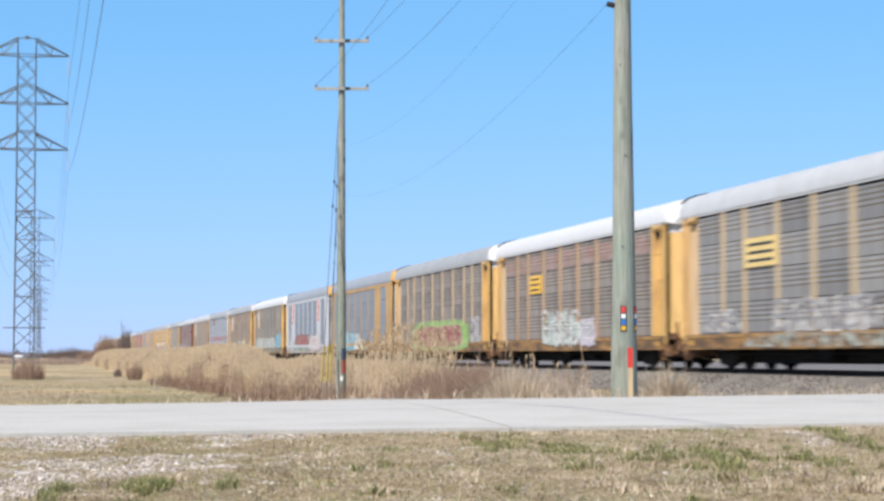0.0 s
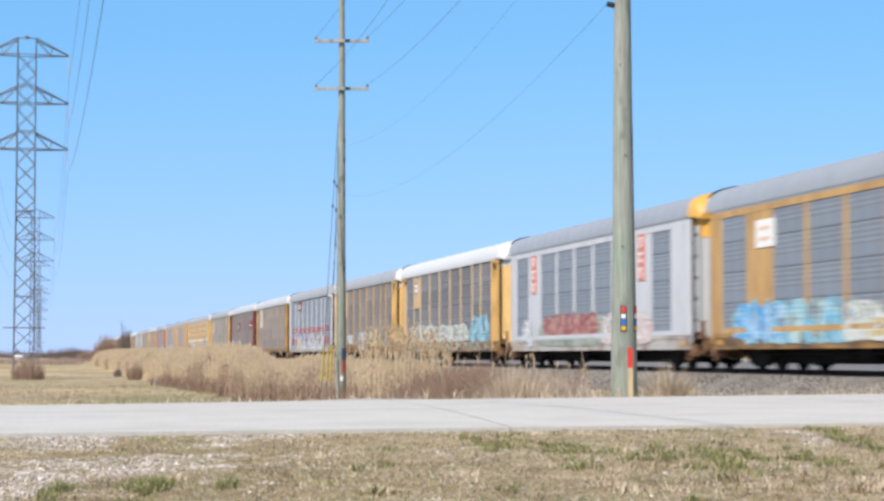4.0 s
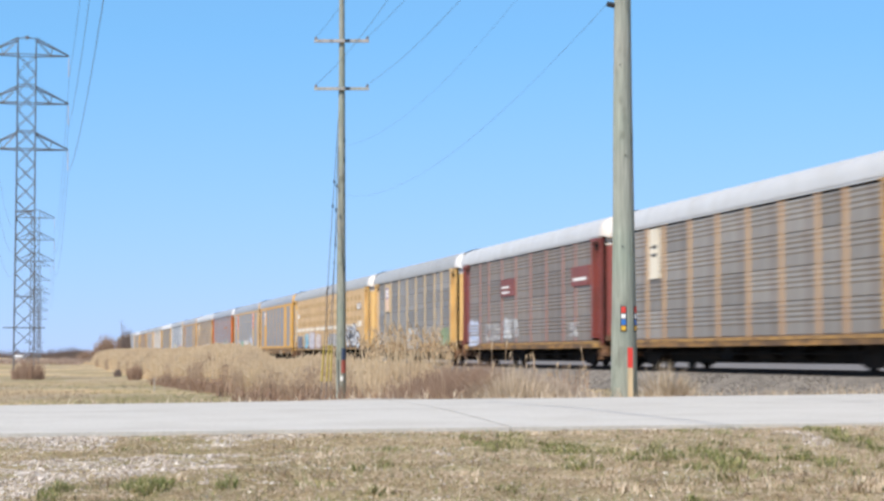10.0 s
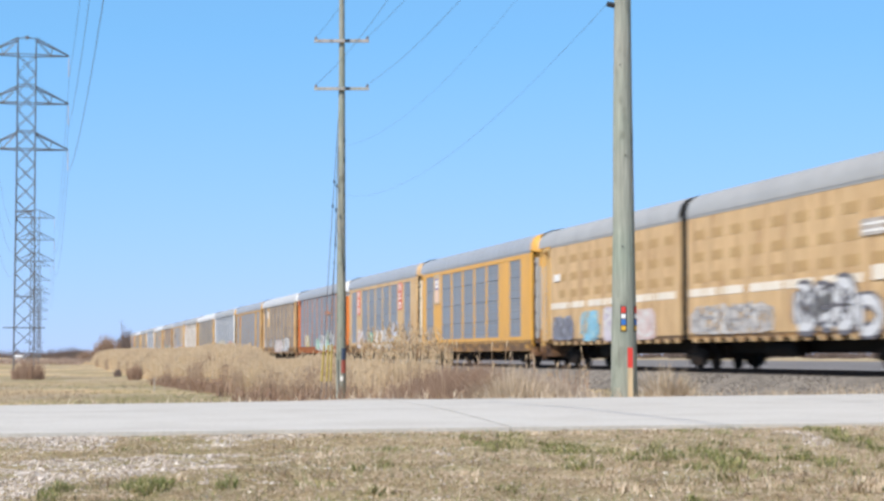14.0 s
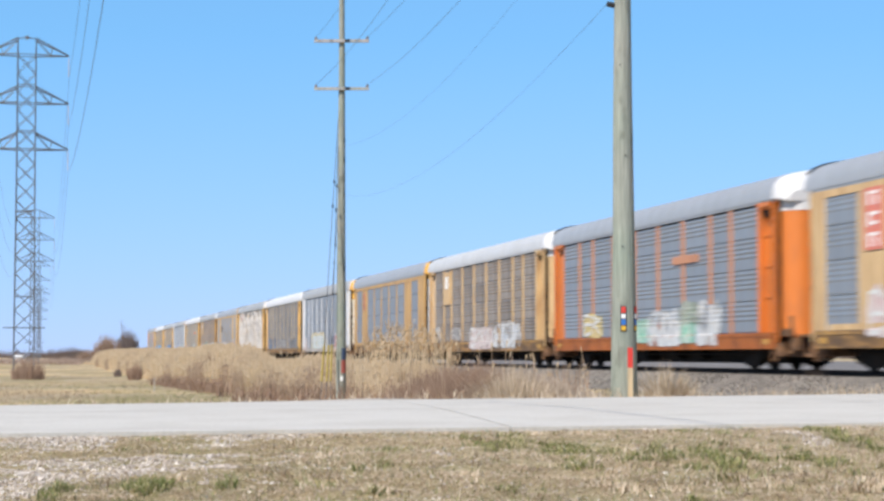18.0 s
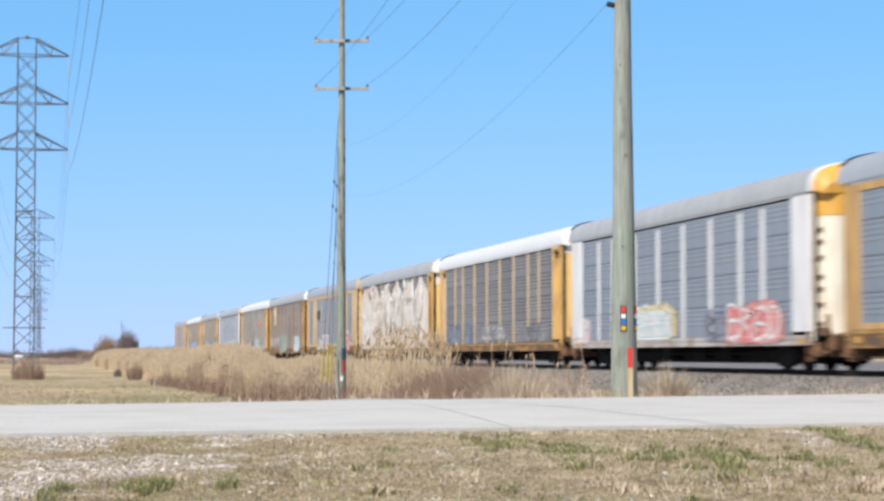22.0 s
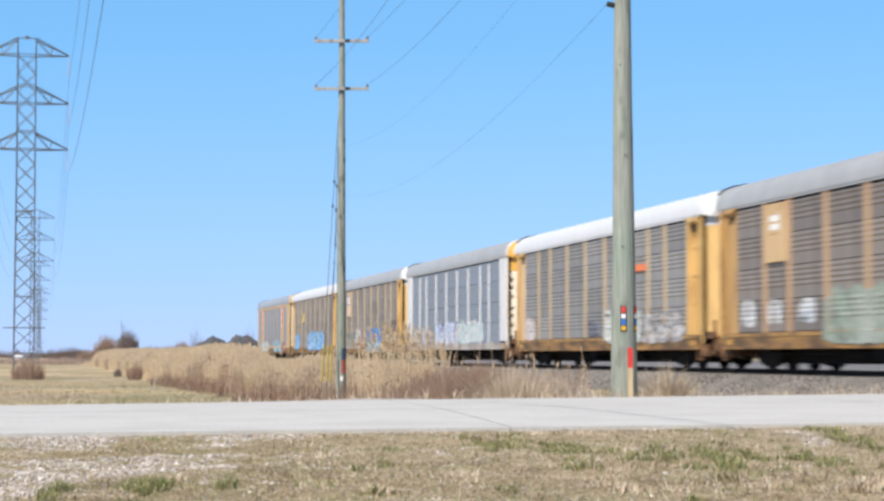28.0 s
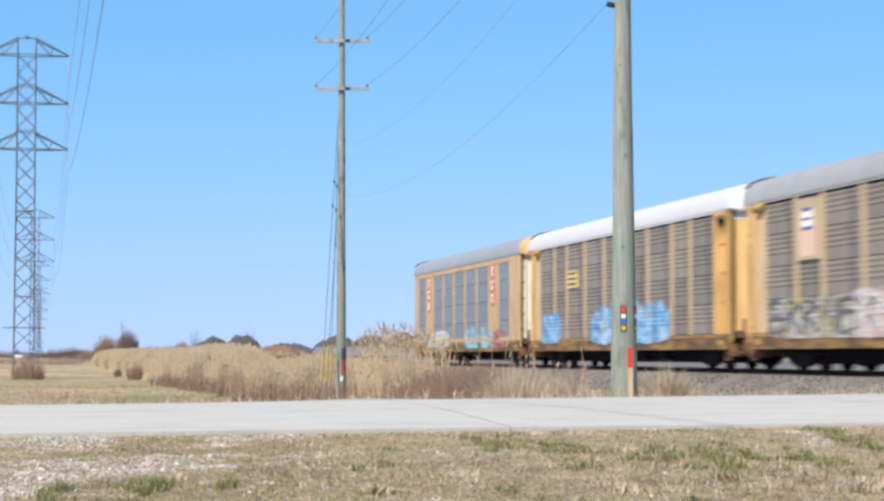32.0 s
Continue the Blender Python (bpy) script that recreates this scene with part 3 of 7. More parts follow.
def fascia_mesh(x1, mat):
    """The upright strip below the edge of a roof."""
    return cached(("fascia", x1, mat.name), lambda: Shape().box(-x1, x1, -1.572, -1.44, EAVE - 0.008, EAVE + 0.052).box(-x1, x1, -1.565, -1.44, EAVE + 0.052, EAVE + 0.13).mesh("fascia", mat))


def roof_mesh(x0, x1, mat):
    def make():
        xs, rows, x, i = [], [], x0, 0
        while x < x1 - 1e-6:
            for dx, k in ((0.0, 1.0), (1.1, 1.0), (1.13, 1.003), (1.19, 1.003), (1.22, 1.0)):
                if x + dx <= x1:
                    xs.append(x + dx)
                    rows.append([(yy * k, zz + (k - 1) * 4.0 * (zz - 5.15)) for yy, zz in roof_profile()])
            x += 1.2201
        xs.append(x1)
        rows.append(roof_profile())
        return Shape().profile_x(rows, xs).mesh("roof", mat, True)
    return cached(("roof", x0, x1, mat.name), make)


def cap_mesh(mat, a0=0.0, a1=1.0):
    """The rounded end of a roof, at the front, or the piece of it from a0 to a1."""
    def make():
        xs, rows = [], []
        for i in range(7):
            a = a0 + (a1 - a0) * i / 6
            xs.append(BODY - CAP_L + CAP_L * a)
            rows.append(roof_profile(1 - 0.16 * a ** 3, 0.55 * a ** 2.5))
        s = Shape().profile_x(rows, xs)
        if a1 == 1.0:
            s.add([(BODY, y, z) for y, z in rows[-1]], [tuple(range(len(rows[-1])))])
        return s.mesh("roof_cap", mat, True)
    return cached(("cap", mat.name, a0, a1), make)


def rear_cap_mesh(mat):
    """The plain rear end of a roof."""
    def make():
        s = Shape().profile_x(roof_profile(), [BODY - CAP_L, BODY - 0.15])
        return s.mesh("roof_cap", mat, True)
    return cached(("rearcap", mat.name), make)


def rim_mesh():
    """A dark raised rim round the rear end of a roof."""
    def make():
        out, low = [(y * 1.004, z + 0.045) for y, z in roof_profile() if z > 5.6], [(y * 0.97, z - 0.03) for y, z in roof_profile() if z > 5.6]
        return Shape().profile_x(out + low[::-1], [BODY - 0.34, BODY - 0.10], closed=True, caps=True).mesh("roof_rim", under_shade_mat)
    return cached("rim", make)


def door_plan(out=0.0):
    """The plan of the end doors: rounded corners, a seam in the middle."""
    plan = [(12.7, -1.36 - out)]
    for i in range(7):
        a = radians(90 * i / 6)
        plan.append((BODY - 0.62 + (0.6 + out) * math.sin(a), -0.76 - (0.6 + out) * math.cos(a)))
    plan += [(BODY - 0.02 + out, -0.3), (BODY - 0.05 + out, -0.28), (BODY - 0.05 + out, 0.28), (BODY - 0.02 + out, 0.3)]
    return plan + [(x, -y) for x, y in plan[7::-1]]


def door_head_mesh(mat, low=4.9):
    """The painted head over the end doors, below the roof's cap."""
    def make():
        plan = door_plan(0.015)
        n = len(plan)
        return Shape().add([(x, y, low) for x, y in plan] + [(x, y, EAVE + 0.12) for x, y in plan], [(i, i + 1, n + i + 1, n + i) for i in range(n - 1)]).mesh("door_head", mat, True)
    return cached(("doorhead", mat.name, low), make)


def door_mesh(mat):
    """End doors with rounded corners and upright ridges."""
    def make():
        plan = door_plan()
        s = Shape().add([(x, y, SILL_0 + 0.35) for x, y in plan] + [(x, y, EAVE - 0.02) for x, y in plan],
                        [(i, i + 1, len(plan) + i + 1, len(plan) + i) for i in range(len(plan) - 1)])
        for z in (1.6, 2.6, 3.6, 4.6):
            s.box(BODY - 0.02, BODY + 0.03, -0.75, 0.75, z, z + 0.09)
        return s.mesh("end_door", mat, True)
    return cached(("door", mat.name), make)


def end_panel_mesh(mat):
    def make():
        s = Shape().box(EDGE, 12.72, -1.32, -1.26, SILL_1, EAVE - 0.04)
        s.box(EDGE, EDGE + 0.16, -1.56, -1.28, SILL_1, EAVE - 0.04, 0.02)
        s.box(12.50, 12.66, -1.40, -1.30, SILL_1, EAVE - 0.04)
        for z in (2.3, 3.25, 4.2):
            s.box(EDGE + 0.14, 12.52, -1.36, -1.31, z, z + 0.07)
        return s.mesh("end_panel", mat)
    return cached(("endp", mat.name), make)


def end_plate_mesh(mat, more=0.0):
    """A flush end wall, as on the silver cars."""
    def make():
        return Shape().box(EDGE + more, 13.02, -1.57, -1.34, SILL_1, EAVE - 0.012, 0.03).mesh("end_panel", mat)
    return cached(("endf", mat.name, more), make)


def rear_plate_mesh(mat):
    """The flush rear end wall of a car with posts."""
    def make():
        s = Shape().box(EDGE, 13.30, -1.485, -1.30, SILL_1, EAVE - 0.04, 0.02)
        for x in (EDGE + 0.02, 12.4):
            s.box(x, x + 0.14, -1.51, -1.48, SILL_1 + 0.003, EAVE - 0.12)
        return s.mesh("end_panel", mat)
    return cached(("endr", mat.name), make)


def ladder_mesh(mat):
    def make():
        s = Shape()
        for x in (12.78, 13.16):
            s.box(x, x + 0.05, -1.56, -1.50, 0.95, EAVE + 0.1)
        for i in range(12):
            s.tube([(12.8, -1.53, 1.1 + i * 0.36), (13.19, -1.53, 1.1 + i * 0.36)], 0.017, 5)
        for z in (1.4, 3.2, 5.0):
            s.box(12.97, 13.0, -1.52, -1.30, z, z + 0.05)
        return s.mesh("ladder", mat)
    return cached(("ladder", mat.name), make)


def bracket_mesh(mat):
    def make():
        s = Shape().add([(EDGE, -1.6, EAVE + 0.02), (12.75, -1.6, EAVE + 0.02), (12.75, -1.6, EAVE - 0.10), (EDGE + 0.3, -1.6, EAVE - 0.12),
                         (EDGE, -1.36, EAVE + 0.02), (12.75, -1.36, EAVE + 0.02), (12.75, -1.36, EAVE - 0.34), (EDGE + 0.3, -1.36, EAVE - 0.34)],
                        [(0, 1, 2, 3), (4, 5, 6, 7), (0, 1, 5, 4), (1, 2, 6, 5), (2, 3, 7, 6), (3, 0, 4, 7)])
        return s.mesh("bracket", mat)
    return cached(("bracket", mat.name), make)


def sill_mesh(mat, x1, low=SILL_0, high=SILL_1):
    def make():
        SILL_0, SILL_1 = low, high
        s = Shape().box(-x1, x1, -1.56, -1.38, SILL_0, SILL_1, 0.0)
        s.box(-x1, x1, -1.575, -1.55, SILL_0, SILL_0 + 0.06)
        for i in range(int(x1 * 2 / 1.43)):
            x = -x1 + 0.7 + i * 1.43
            s.box(x, x + 0.07, -1.570, -1.55, SILL_0 + 0.06, SILL_1 - 0.10)
        return s.mesh("side_sill", mat)
    return cached(("sill", mat.name, x1, low), make)


def lip_mesh(mat, x1, high=SILL_1):
    """The painted flange along the top of a sill."""
    return cached(("lip", mat.name, x1, high), lambda: Shape().box(-x1, x1, -1.578, -1.55, high - 0.12, high - 0.02).mesh("sill_lip", mat))


def wheel_mesh():
    def make():
        prof = [(0.0, 0.10), (0.09, 0.10), (0.10, 0.07), (0.16, 0.05), (0.33, 0.05), (0.36, 0.09), (0.42, 0.085), (0.42, -0.03), (0.45, -0.045), (0.45, -0.06), (0.30, -0.05), (0.0, -0.06)]
        n, vs = 20, []
        for r, h in prof:
            vs += [(r * math.cos(2 * math.pi * k / n), -h, r * math.sin(2 * math.pi * k / n)) for k in range(n)]
        fs = [(i * n + k, i * n + (k + 1) % n, (i + 1) * n + (k + 1) % n, (i + 1) * n + k) for i in range(len(prof) - 1) for k in range(n)]
        return Shape().add(vs, fs).mesh("wheel", wheel_mat, True)
    return cached("wheel", make)


def truck_mesh():
    def make():
        s = Shape()
        for y in (-1.02, 1.02):
            top = [(-1.15, 0.42), (-1.15, 0.58), (-0.75, 0.66), (-0.35, 0.72), (0.35, 0.72), (0.75, 0.66), (1.15, 0.58), (1.15, 0.42), (0.80, 0.33), (0.60, 0.13), (-0.60, 0.13), (-0.80, 0.33)]
            n = len(top)
            s.add([(x, y - 0.09, z) for x, z in top] + [(x, y + 0.09, z) for x, z in top],
                  [tuple(range(n)), tuple(range(2 * n - 1, n - 1, -1))] + [(i, (i + 1) % n, n + (i + 1) % n, n + i) for i in range(n)])
            for x in (-0.87, 0.87):
                s.tube([(x, y - 0.16, 0.44), (x, y + 0.12, 0.44)], 0.13, 10)
            for x in (-0.2, 0.0, 0.2):
                s.tube([(x, y, 0.25), (x, y, 0.66)], 0.075, 8)
        s.box(-0.25, 0.25, -1.2, 1.2, 0.56, 0.80, 0.05).box(-1.55, 1.55, -0.55, 0.55, 0.33, 0.78, 0.04)
        for x in (-0.87, 0.87):
            s.tube([(x, -0.95, 0.42), (x, 0.95, 0.42)], 0.085, 8)
        return s.mesh("truck", truck_mat)
    return cached("truck", make)


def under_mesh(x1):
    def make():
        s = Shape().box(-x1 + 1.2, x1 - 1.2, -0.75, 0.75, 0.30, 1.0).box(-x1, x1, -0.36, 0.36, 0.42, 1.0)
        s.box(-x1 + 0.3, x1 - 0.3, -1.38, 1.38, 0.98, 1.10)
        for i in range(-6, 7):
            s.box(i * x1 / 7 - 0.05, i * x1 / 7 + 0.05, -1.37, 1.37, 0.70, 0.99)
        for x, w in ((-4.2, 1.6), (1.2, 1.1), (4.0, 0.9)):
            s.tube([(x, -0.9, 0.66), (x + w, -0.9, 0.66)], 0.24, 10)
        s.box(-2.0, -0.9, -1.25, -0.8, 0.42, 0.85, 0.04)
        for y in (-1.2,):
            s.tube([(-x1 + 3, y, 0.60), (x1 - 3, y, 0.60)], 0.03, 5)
        return s.mesh("underframe", under_shade_mat)
    return cached(("under", x1), make)


# Dark upright strip at the car corner, standing in for the shaded gap.
def gap_shadow_mesh():
    def make():
        s = Shape()
        s.box(13.02, 13.14, -1.46, -1.34, SILL_0 + 0.3, EAVE + 0.02)
        return s.mesh("door_seal", under_shade_mat)
    return cached("gap_shade", make)


def end_sill_mesh():
    """The rusty end of the underframe, with steps and a draft-gear box."""
    def make():
        s = Shape().box(12.9, 13.62, -1.3, 1.3, 0.72, 1.10, 0.03).box(13.62, 13.72, -0.5, 0.5, 0.66, 1.14)
        s.box(12.95, 13.80, -1.42, -1.30, 1.12, 1.18).box(12.95, 13.80, 1.30, 1.42, 1.12, 1.18)
        for y in (-1.5, 1.5):
            for x in (12.62, 13.0):
                s.box(x, x + 0.04, y - 0.03, y + 0.03, 0.38, 0.80)
            for z in (0.38, 0.60):
                s.box(12.62, 13.04, y - 0.04, y + 0.04, z, z + 0.03)
        s.box(12.75, 13.66, -1.22, 1.22, 0.52, 0.74, 0.03)
        s.box(13.0, 13.7, -1.30, -1.18, 0.60, 1.30, 0.03)
        s.box(13.30, 13.55, -1.25, -1.05, 1.16, 1.72, 0.03).box(13.30, 13.55, 1.05, 1.25, 1.16, 1.72, 0.03)
        s.tube([(13.45, -1.0, 0.98), (13.75, -0.92, 0.62), (13.95, -0.80, 0.52)], 0.035, 6)
        return s.mesh("end_sill", PAINT["rust"])
    return cached("endsill", make)


def end_gear_mesh():
    """Brake rods, hoses and a dark platform between two cars."""
    def make():
        s = Shape().box(12.9, 13.95, -1.05, 1.05, 1.10, 1.17).box(13.15, 13.60, -1.40, -1.16, 1.17, 1.34, 0.04)
        s.box(13.10, 13.35, -1.50, -1.30, 0.52, 0.92, 0.03).box(13.5, 13.75, -1.15, -0.75, 0.50, 1.02, 0.04).box(13.2, 13.95, -1.30, -1.02, 0.70, 1.06, 0.05)
        for k in range(3):
            s.tube([(13.5 + 0.1 * k, -1.1 + 0.2 * k, 0.95), (13.8, -0.95 + 0.15 * k, 0.55 + 0.04 * k), (14.1, -0.8 + 0.1 * k, 0.50)], 0.03, 6)
        return s.mesh("end_gear", PAINT["rust"])
    return cached("endgear", make)


def coupler_mesh():
    def make():
        s = Shape().box(13.0, 14.05, -0.14, 0.14, 0.72, 0.98, 0.04)
        s.box(13.95, 14.16, -0.22, 0.16, 0.68, 1.02, 0.05)
        s.tube([(13.2, -0.5, 0.75), (13.7, -0.35, 0.45), (14.1, -0.2, 0.4)], 0.03, 6)
        return s.mesh("coupler", truck_mat)
    return cached("coupler", make)


FAR_SIDE = pose(0, 0, 0, 0, 0, 180)


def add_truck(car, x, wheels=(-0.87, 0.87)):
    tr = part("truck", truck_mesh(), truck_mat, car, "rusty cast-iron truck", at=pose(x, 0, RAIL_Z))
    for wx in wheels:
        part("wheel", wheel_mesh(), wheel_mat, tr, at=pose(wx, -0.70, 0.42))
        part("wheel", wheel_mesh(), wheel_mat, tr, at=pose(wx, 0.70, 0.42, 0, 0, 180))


# the colour of the strokes over a piece of graffiti
STROKES = {"palewhite": "grey", "teal": "white", "tealwhite": "white", "pink": "white", "lilac": "white", "red": "white",
           "redbrown": "wine", "mint": "white", "yellow": "white", "olive": "dark", "greyblue": "dark"}


def spray(car, colour, x0, x1, z0, z1, seed=0, ragged=0.25, jag=1.0, label="", crest=0.0):
    """Graffiti: a thin skin of paint over panels and posts, with an uneven outline like a row of letters."""
    rnd = random.Random(seed * 77 + int(x0 * 10) + 500)
    step = 0.10
    n = max(3, int((x1 - x0) / step))
    pr = [(-1.574, SILL_1), (-1.574, 5.3)] if not proud[car.name] else rib_profile(SILL_1, EAVE - 0.05, 0.022 if "post" in style_of[car.name] else 0.009, 4, 0.0)
    zs = np.linspace(z0, z1, max(5, int((z1 - z0) / 0.055)))
    prz, pry = [p[1] for p in pr], [p[0] for p in pr]
    vs, fs, k = [], [], len(zs)
    off = rnd.uniform(0, 99)
    coats[car.name] = coats.get(car.name, 0) + 1
    up = 0.0025 * min(coats[car.name], 8)
    letter = rnd.uniform(1.1, 1.7)
    for i in range(n + 1):
        a = i / n
        x = x0 + a * (x1 - x0)
        edge = min(1.0, 5.0 * min(a, 1 - a) + 0.35) if ragged else 1.0
        ph = abs(math.sin(math.pi * (x - x0) / letter)) ** 0.5
        hi = 1 - ragged * (0.5 + 0.5 * noise.noise((x * 1.6 * jag, off, 0)) + 0.35 * noise.noise((x * 5.0, off, 3))) * 0.9 - 0.22 * ragged * (1 - ph) - 0.3 * (1 - edge)
        if crest:
            saw = abs(((x - x0) / 4.0 + 0.5 * noise.noise((x * 0.25, 8, 1))) % 1.0 * 2 - 1)
            hi = 1 - crest * saw ** 1.2 - 0.05 * noise.noise((x * 2.5, off, 0))
        lo = 0.0 if seed == 7 else ragged * 0.35 * (0.5 + 0.5 * noise.noise((x * 2.0, off, 7))) + 0.12 * (1 - edge)
        for z in zs:
            t = lo + (hi - lo) * (z - z0) / (z1 - z0)
            zz = z0 + t * (z1 - z0)
            if zz <= foot_of[car.name]:
                y = -1.581
            elif any(abs(x - a) < w / 2 + 0.03 for a, w in proud[car.name]):
                y = -1.563
            else:
                y = float(np.interp(zz, prz, pry)) - 0.005
            vs.append((x, y - up, zz))
    for i in range(n):
        for j in range(k - 1):
            fs.append((i * k + j, (i + 1) * k + j, (i + 1) * k + j + 1, i * k + j + 1))
    part("graffiti", raw_mesh("graffiti", vs, fs, SPRAY[colour]), SPRAY[colour], car, label or "weathered spray-paint graffiti")
    if colour in STROKES and x1 - x0 > 1.4 and z1 - z0 > 0.6:
        letters(car, STROKES[colour], x0 + 0.15, x1 - 0.15, z0 + 0.12 * (z1 - z0), z1 - 0.2 * ragged * (z1 - z0) - 0.1, max(1, round((x1 - x0) / 1.3)), seed * 13 + 5)


def surface_y(car, x, z):
    """How far out a car's near side lies."""
    if not proud[car.name]:
        return -1.576
    if z <= foot_of[car.name]:
        return -1.581
    return -1.563 if any(abs(x - a) < w / 2 + 0.03 for a, w in proud[car.name]) else -1.549


def letters(car, ink, x0, x1, z0, z1, n, seed, wid=0.11, name="graffiti_line", label=""):
    """Bent strokes of spray paint, as the bones and outlines of n shapeless letters."""
    rnd = random.Random(seed)
    coats[car.name] = coats.get(car.name, 0) + 1
    up = 0.0025 * min(coats[car.name], 12) + 0.002
    vs, fs = [], []
    lw, h = (x1 - x0) / n, z1 - z0

    def stroke(pts):
        k = 8
        for i in range(k + 1):
            t = i / k * (len(pts) - 1)
            j = min(int(t), len(pts) - 2)
            f = t - j
            f2 = f * f * (3 - 2 * f)
            x, z = pts[j][0] + (pts[j + 1][0] - pts[j][0]) * f, pts[j][1] + (pts[j + 1][1] - pts[j][1]) * f2
            dx, dz = pts[j + 1][0] - pts[j][0], pts[j + 1][1] - pts[j][1]
            d = math.hypot(dx, dz) or 1.0
            w = wid * (0.7 + 0.5 * math.sin(math.pi * i / k)) / 2
            y = surface_y(car, x, z) - up
            vs.extend([(x - dz / d * w, y, z + dx / d * w), (x + dz / d * w, y, z - dx / d * w)])
        o = len(vs) - 2 * (k + 1)
        fs.extend([(o + 2 * i, o + 2 * i + 1, o + 2 * i + 3, o + 2 * i + 2) for i in range(k)])
    for i in range(n):
        a, b = x0 + i * lw + lw * 0.08, x0 + (i + 1) * lw - lw * 0.10
        lean, lo, hi = rnd.uniform(-0.12, 0.22) * lw, z0 + rnd.uniform(0, 0.08) * h, z1 - rnd.uniform(0, 0.15) * h
        mid, m = (lo + hi) / 2 + rnd.uniform(-0.1, 0.1) * h, (a + b) / 2
        kind = rnd.randrange(5)
        stroke([(a, lo), (a + lean * 0.3, mid), (a + lean, hi)])
        if kind in (0, 1):
            stroke([(a + lean, hi), (b, (mid + hi) / 2), (a + lean * 0.5, mid)])
            stroke([(a + lean * 0.5, mid), (m, mid - 0.2 * h), (b, lo)])
        elif kind == 2:
            stroke([(b, lo), (b + lean * 0.3, mid), (b + lean, hi)])
            stroke([(a + lean, hi), (m, mid), (b, lo)])
        elif kind == 3:
            stroke([(a + lean, hi), (m + lean, hi + 0.03 * h), (b + lean, hi - 0.1 * h)])
            stroke([(a, mid), (m, mid + 0.05 * h), (b, mid)])
            stroke([(a, lo), (m, lo), (b, lo + 0.12 * h)])
        else:
            stroke([(a + lean, hi), (m + lean, hi), (b, mid + 0.15 * h), (b, mid - 0.2 * h), (m, lo), (a, lo)])
    tagged(part(name, raw_mesh(name, vs, fs, INK[ink]), INK[ink], car, label or ink + " spray-paint strokes"), kind="stuff")


def slashes(car, ink, x0, x1, z0, z1, n, seed, wid=0.16, steep=(), reach=1.0):
    """Short tapered slashes of spray paint between the forms of a large piece."""
    rnd = random.Random(seed)
    coats[car.name] = coats.get(car.name, 0) + 1
    up = 0.0025 * min(coats[car.name], 12) + 0.002
    vs, fs = [], []
    for i in range(n):
        x, z, ln = rnd.uniform(x0, x1), rnd.uniform(z0, z1), rnd.uniform(0.4, 1.5) * reach
        a = radians(rnd.choice(steep or (62, 80, 115, 125, 135, 100, 20)) + rnd.uniform(-10, 10))
        w, k = wid * rnd.uniform(0.5, 1.5), len(vs)
        for j in range(6):
            f = j / 5
            px, pz = x + ln * f * math.cos(a) + 0.12 * math.sin(3 * f), min(z1, z + ln * f * math.sin(a))
            ww = w * math.sin(math.pi * (0.08 + 0.84 * f)) / 2
            y = surface_y(car, px, pz) - up
            vs.extend([(px - ww * math.sin(a), y, pz + ww * math.cos(a)), (px + ww * math.sin(a), y, pz - ww * math.cos(a))])
        fs.extend([(k + 2 * j, k + 2 * j + 1, k + 2 * j + 3, k + 2 * j + 2) for j in range(5)])
    tagged(part("graffiti_line", raw_mesh("graffiti_line", vs, fs, INK[ink]), INK[ink], car, ink + " spray-paint slashes"), kind="stuff")


def plate(car, name, paint, x0, x1, z0, z1, y=-1.59, label=""):
    return part(name, Shape().box(x0, x1, y, y + 0.10, z0, z1, 0.0), PAINT[paint], car, label)


def bars(sign, paint, x0, x1, z0, z1, n, y):
    """Lettering that cannot be read, as bars."""
    h = (z1 - z0) / n
    for i in range(n):
        part("lettering_bar", Shape().box(x0, x1, y - 0.006, y + 0.01, z0 + (i + 0.30) * h, z0 + (i + 0.68) * h), PAINT[paint], sign)


def shield_sign(car, x, z0=3.30, z1=5.05, back="pinkish", top="blue", field="white"):
    """A tall painted plate: a tan border, a pale panel, and an emblem between two bars."""
    s = plate(car, "sign", "post_tan" if back == "pinkish" else back, x - 0.88, x + 0.88, z0, z1, -1.595, "tall faded sign plate")
    h = z1 - z0
    if back == "pinkish":
        part("sign_panel", Shape().box(x - 0.56, x + 0.56, -1.600, -1.58, z0 + h * 0.06, z0 + h * 0.84), PAINT["pinkish"], s, "faded pink panel")
    part("emblem", Shape().box(x - 0.38, x + 0.38, -1.605, -1.58, z0 + h * 0.50, z0 + h * 0.86), PAINT[field], s)
    for f, g in ((0.49, 0.055), (0.655, 0.035), (0.80, 0.06)):
        part("emblem_bar", Shape().box(x - 0.36, x + 0.36, -1.612, -1.59, z0 + h * f, z0 + h * (f + g)), PAINT[top], s)
    return s


def letter_column(car, x, z0, z1, back="red_faded", ink="white", n=3, w=0.5):
    """An upright sign with a column of unreadable letters."""
    s = plate(car, "sign", back, x - w, x + w, z0, z1, -1.595, "upright faded red sign with pale lettering")
    h = (z1 - z0) / n
    for i in range(n):
        for f0, f1, g0, g1 in ((0.14, 0.84, -0.55, -0.30), (0.66, 0.82, -0.2, 0.55), (0.20, 0.36, -0.2, 0.45) if i % 2 else (0.14, 0.60, 0.28, 0.5)):
            part("lettering_bar", Shape().box(x + w * g0, x + w * g1, -1.605, -1.585, z0 + (i + f0) * h, z0 + (i + f1) * h), PAINT[ink], s)
    return s


def train_pose(rear, length, t):
    s = TAIL_END + SPEED * (32.0 - t) - rear - length / 2
    p = on_track(s, HALF_W)
    return pose(p.x, p.y, 0.0, 0, 0, TRAVEL)


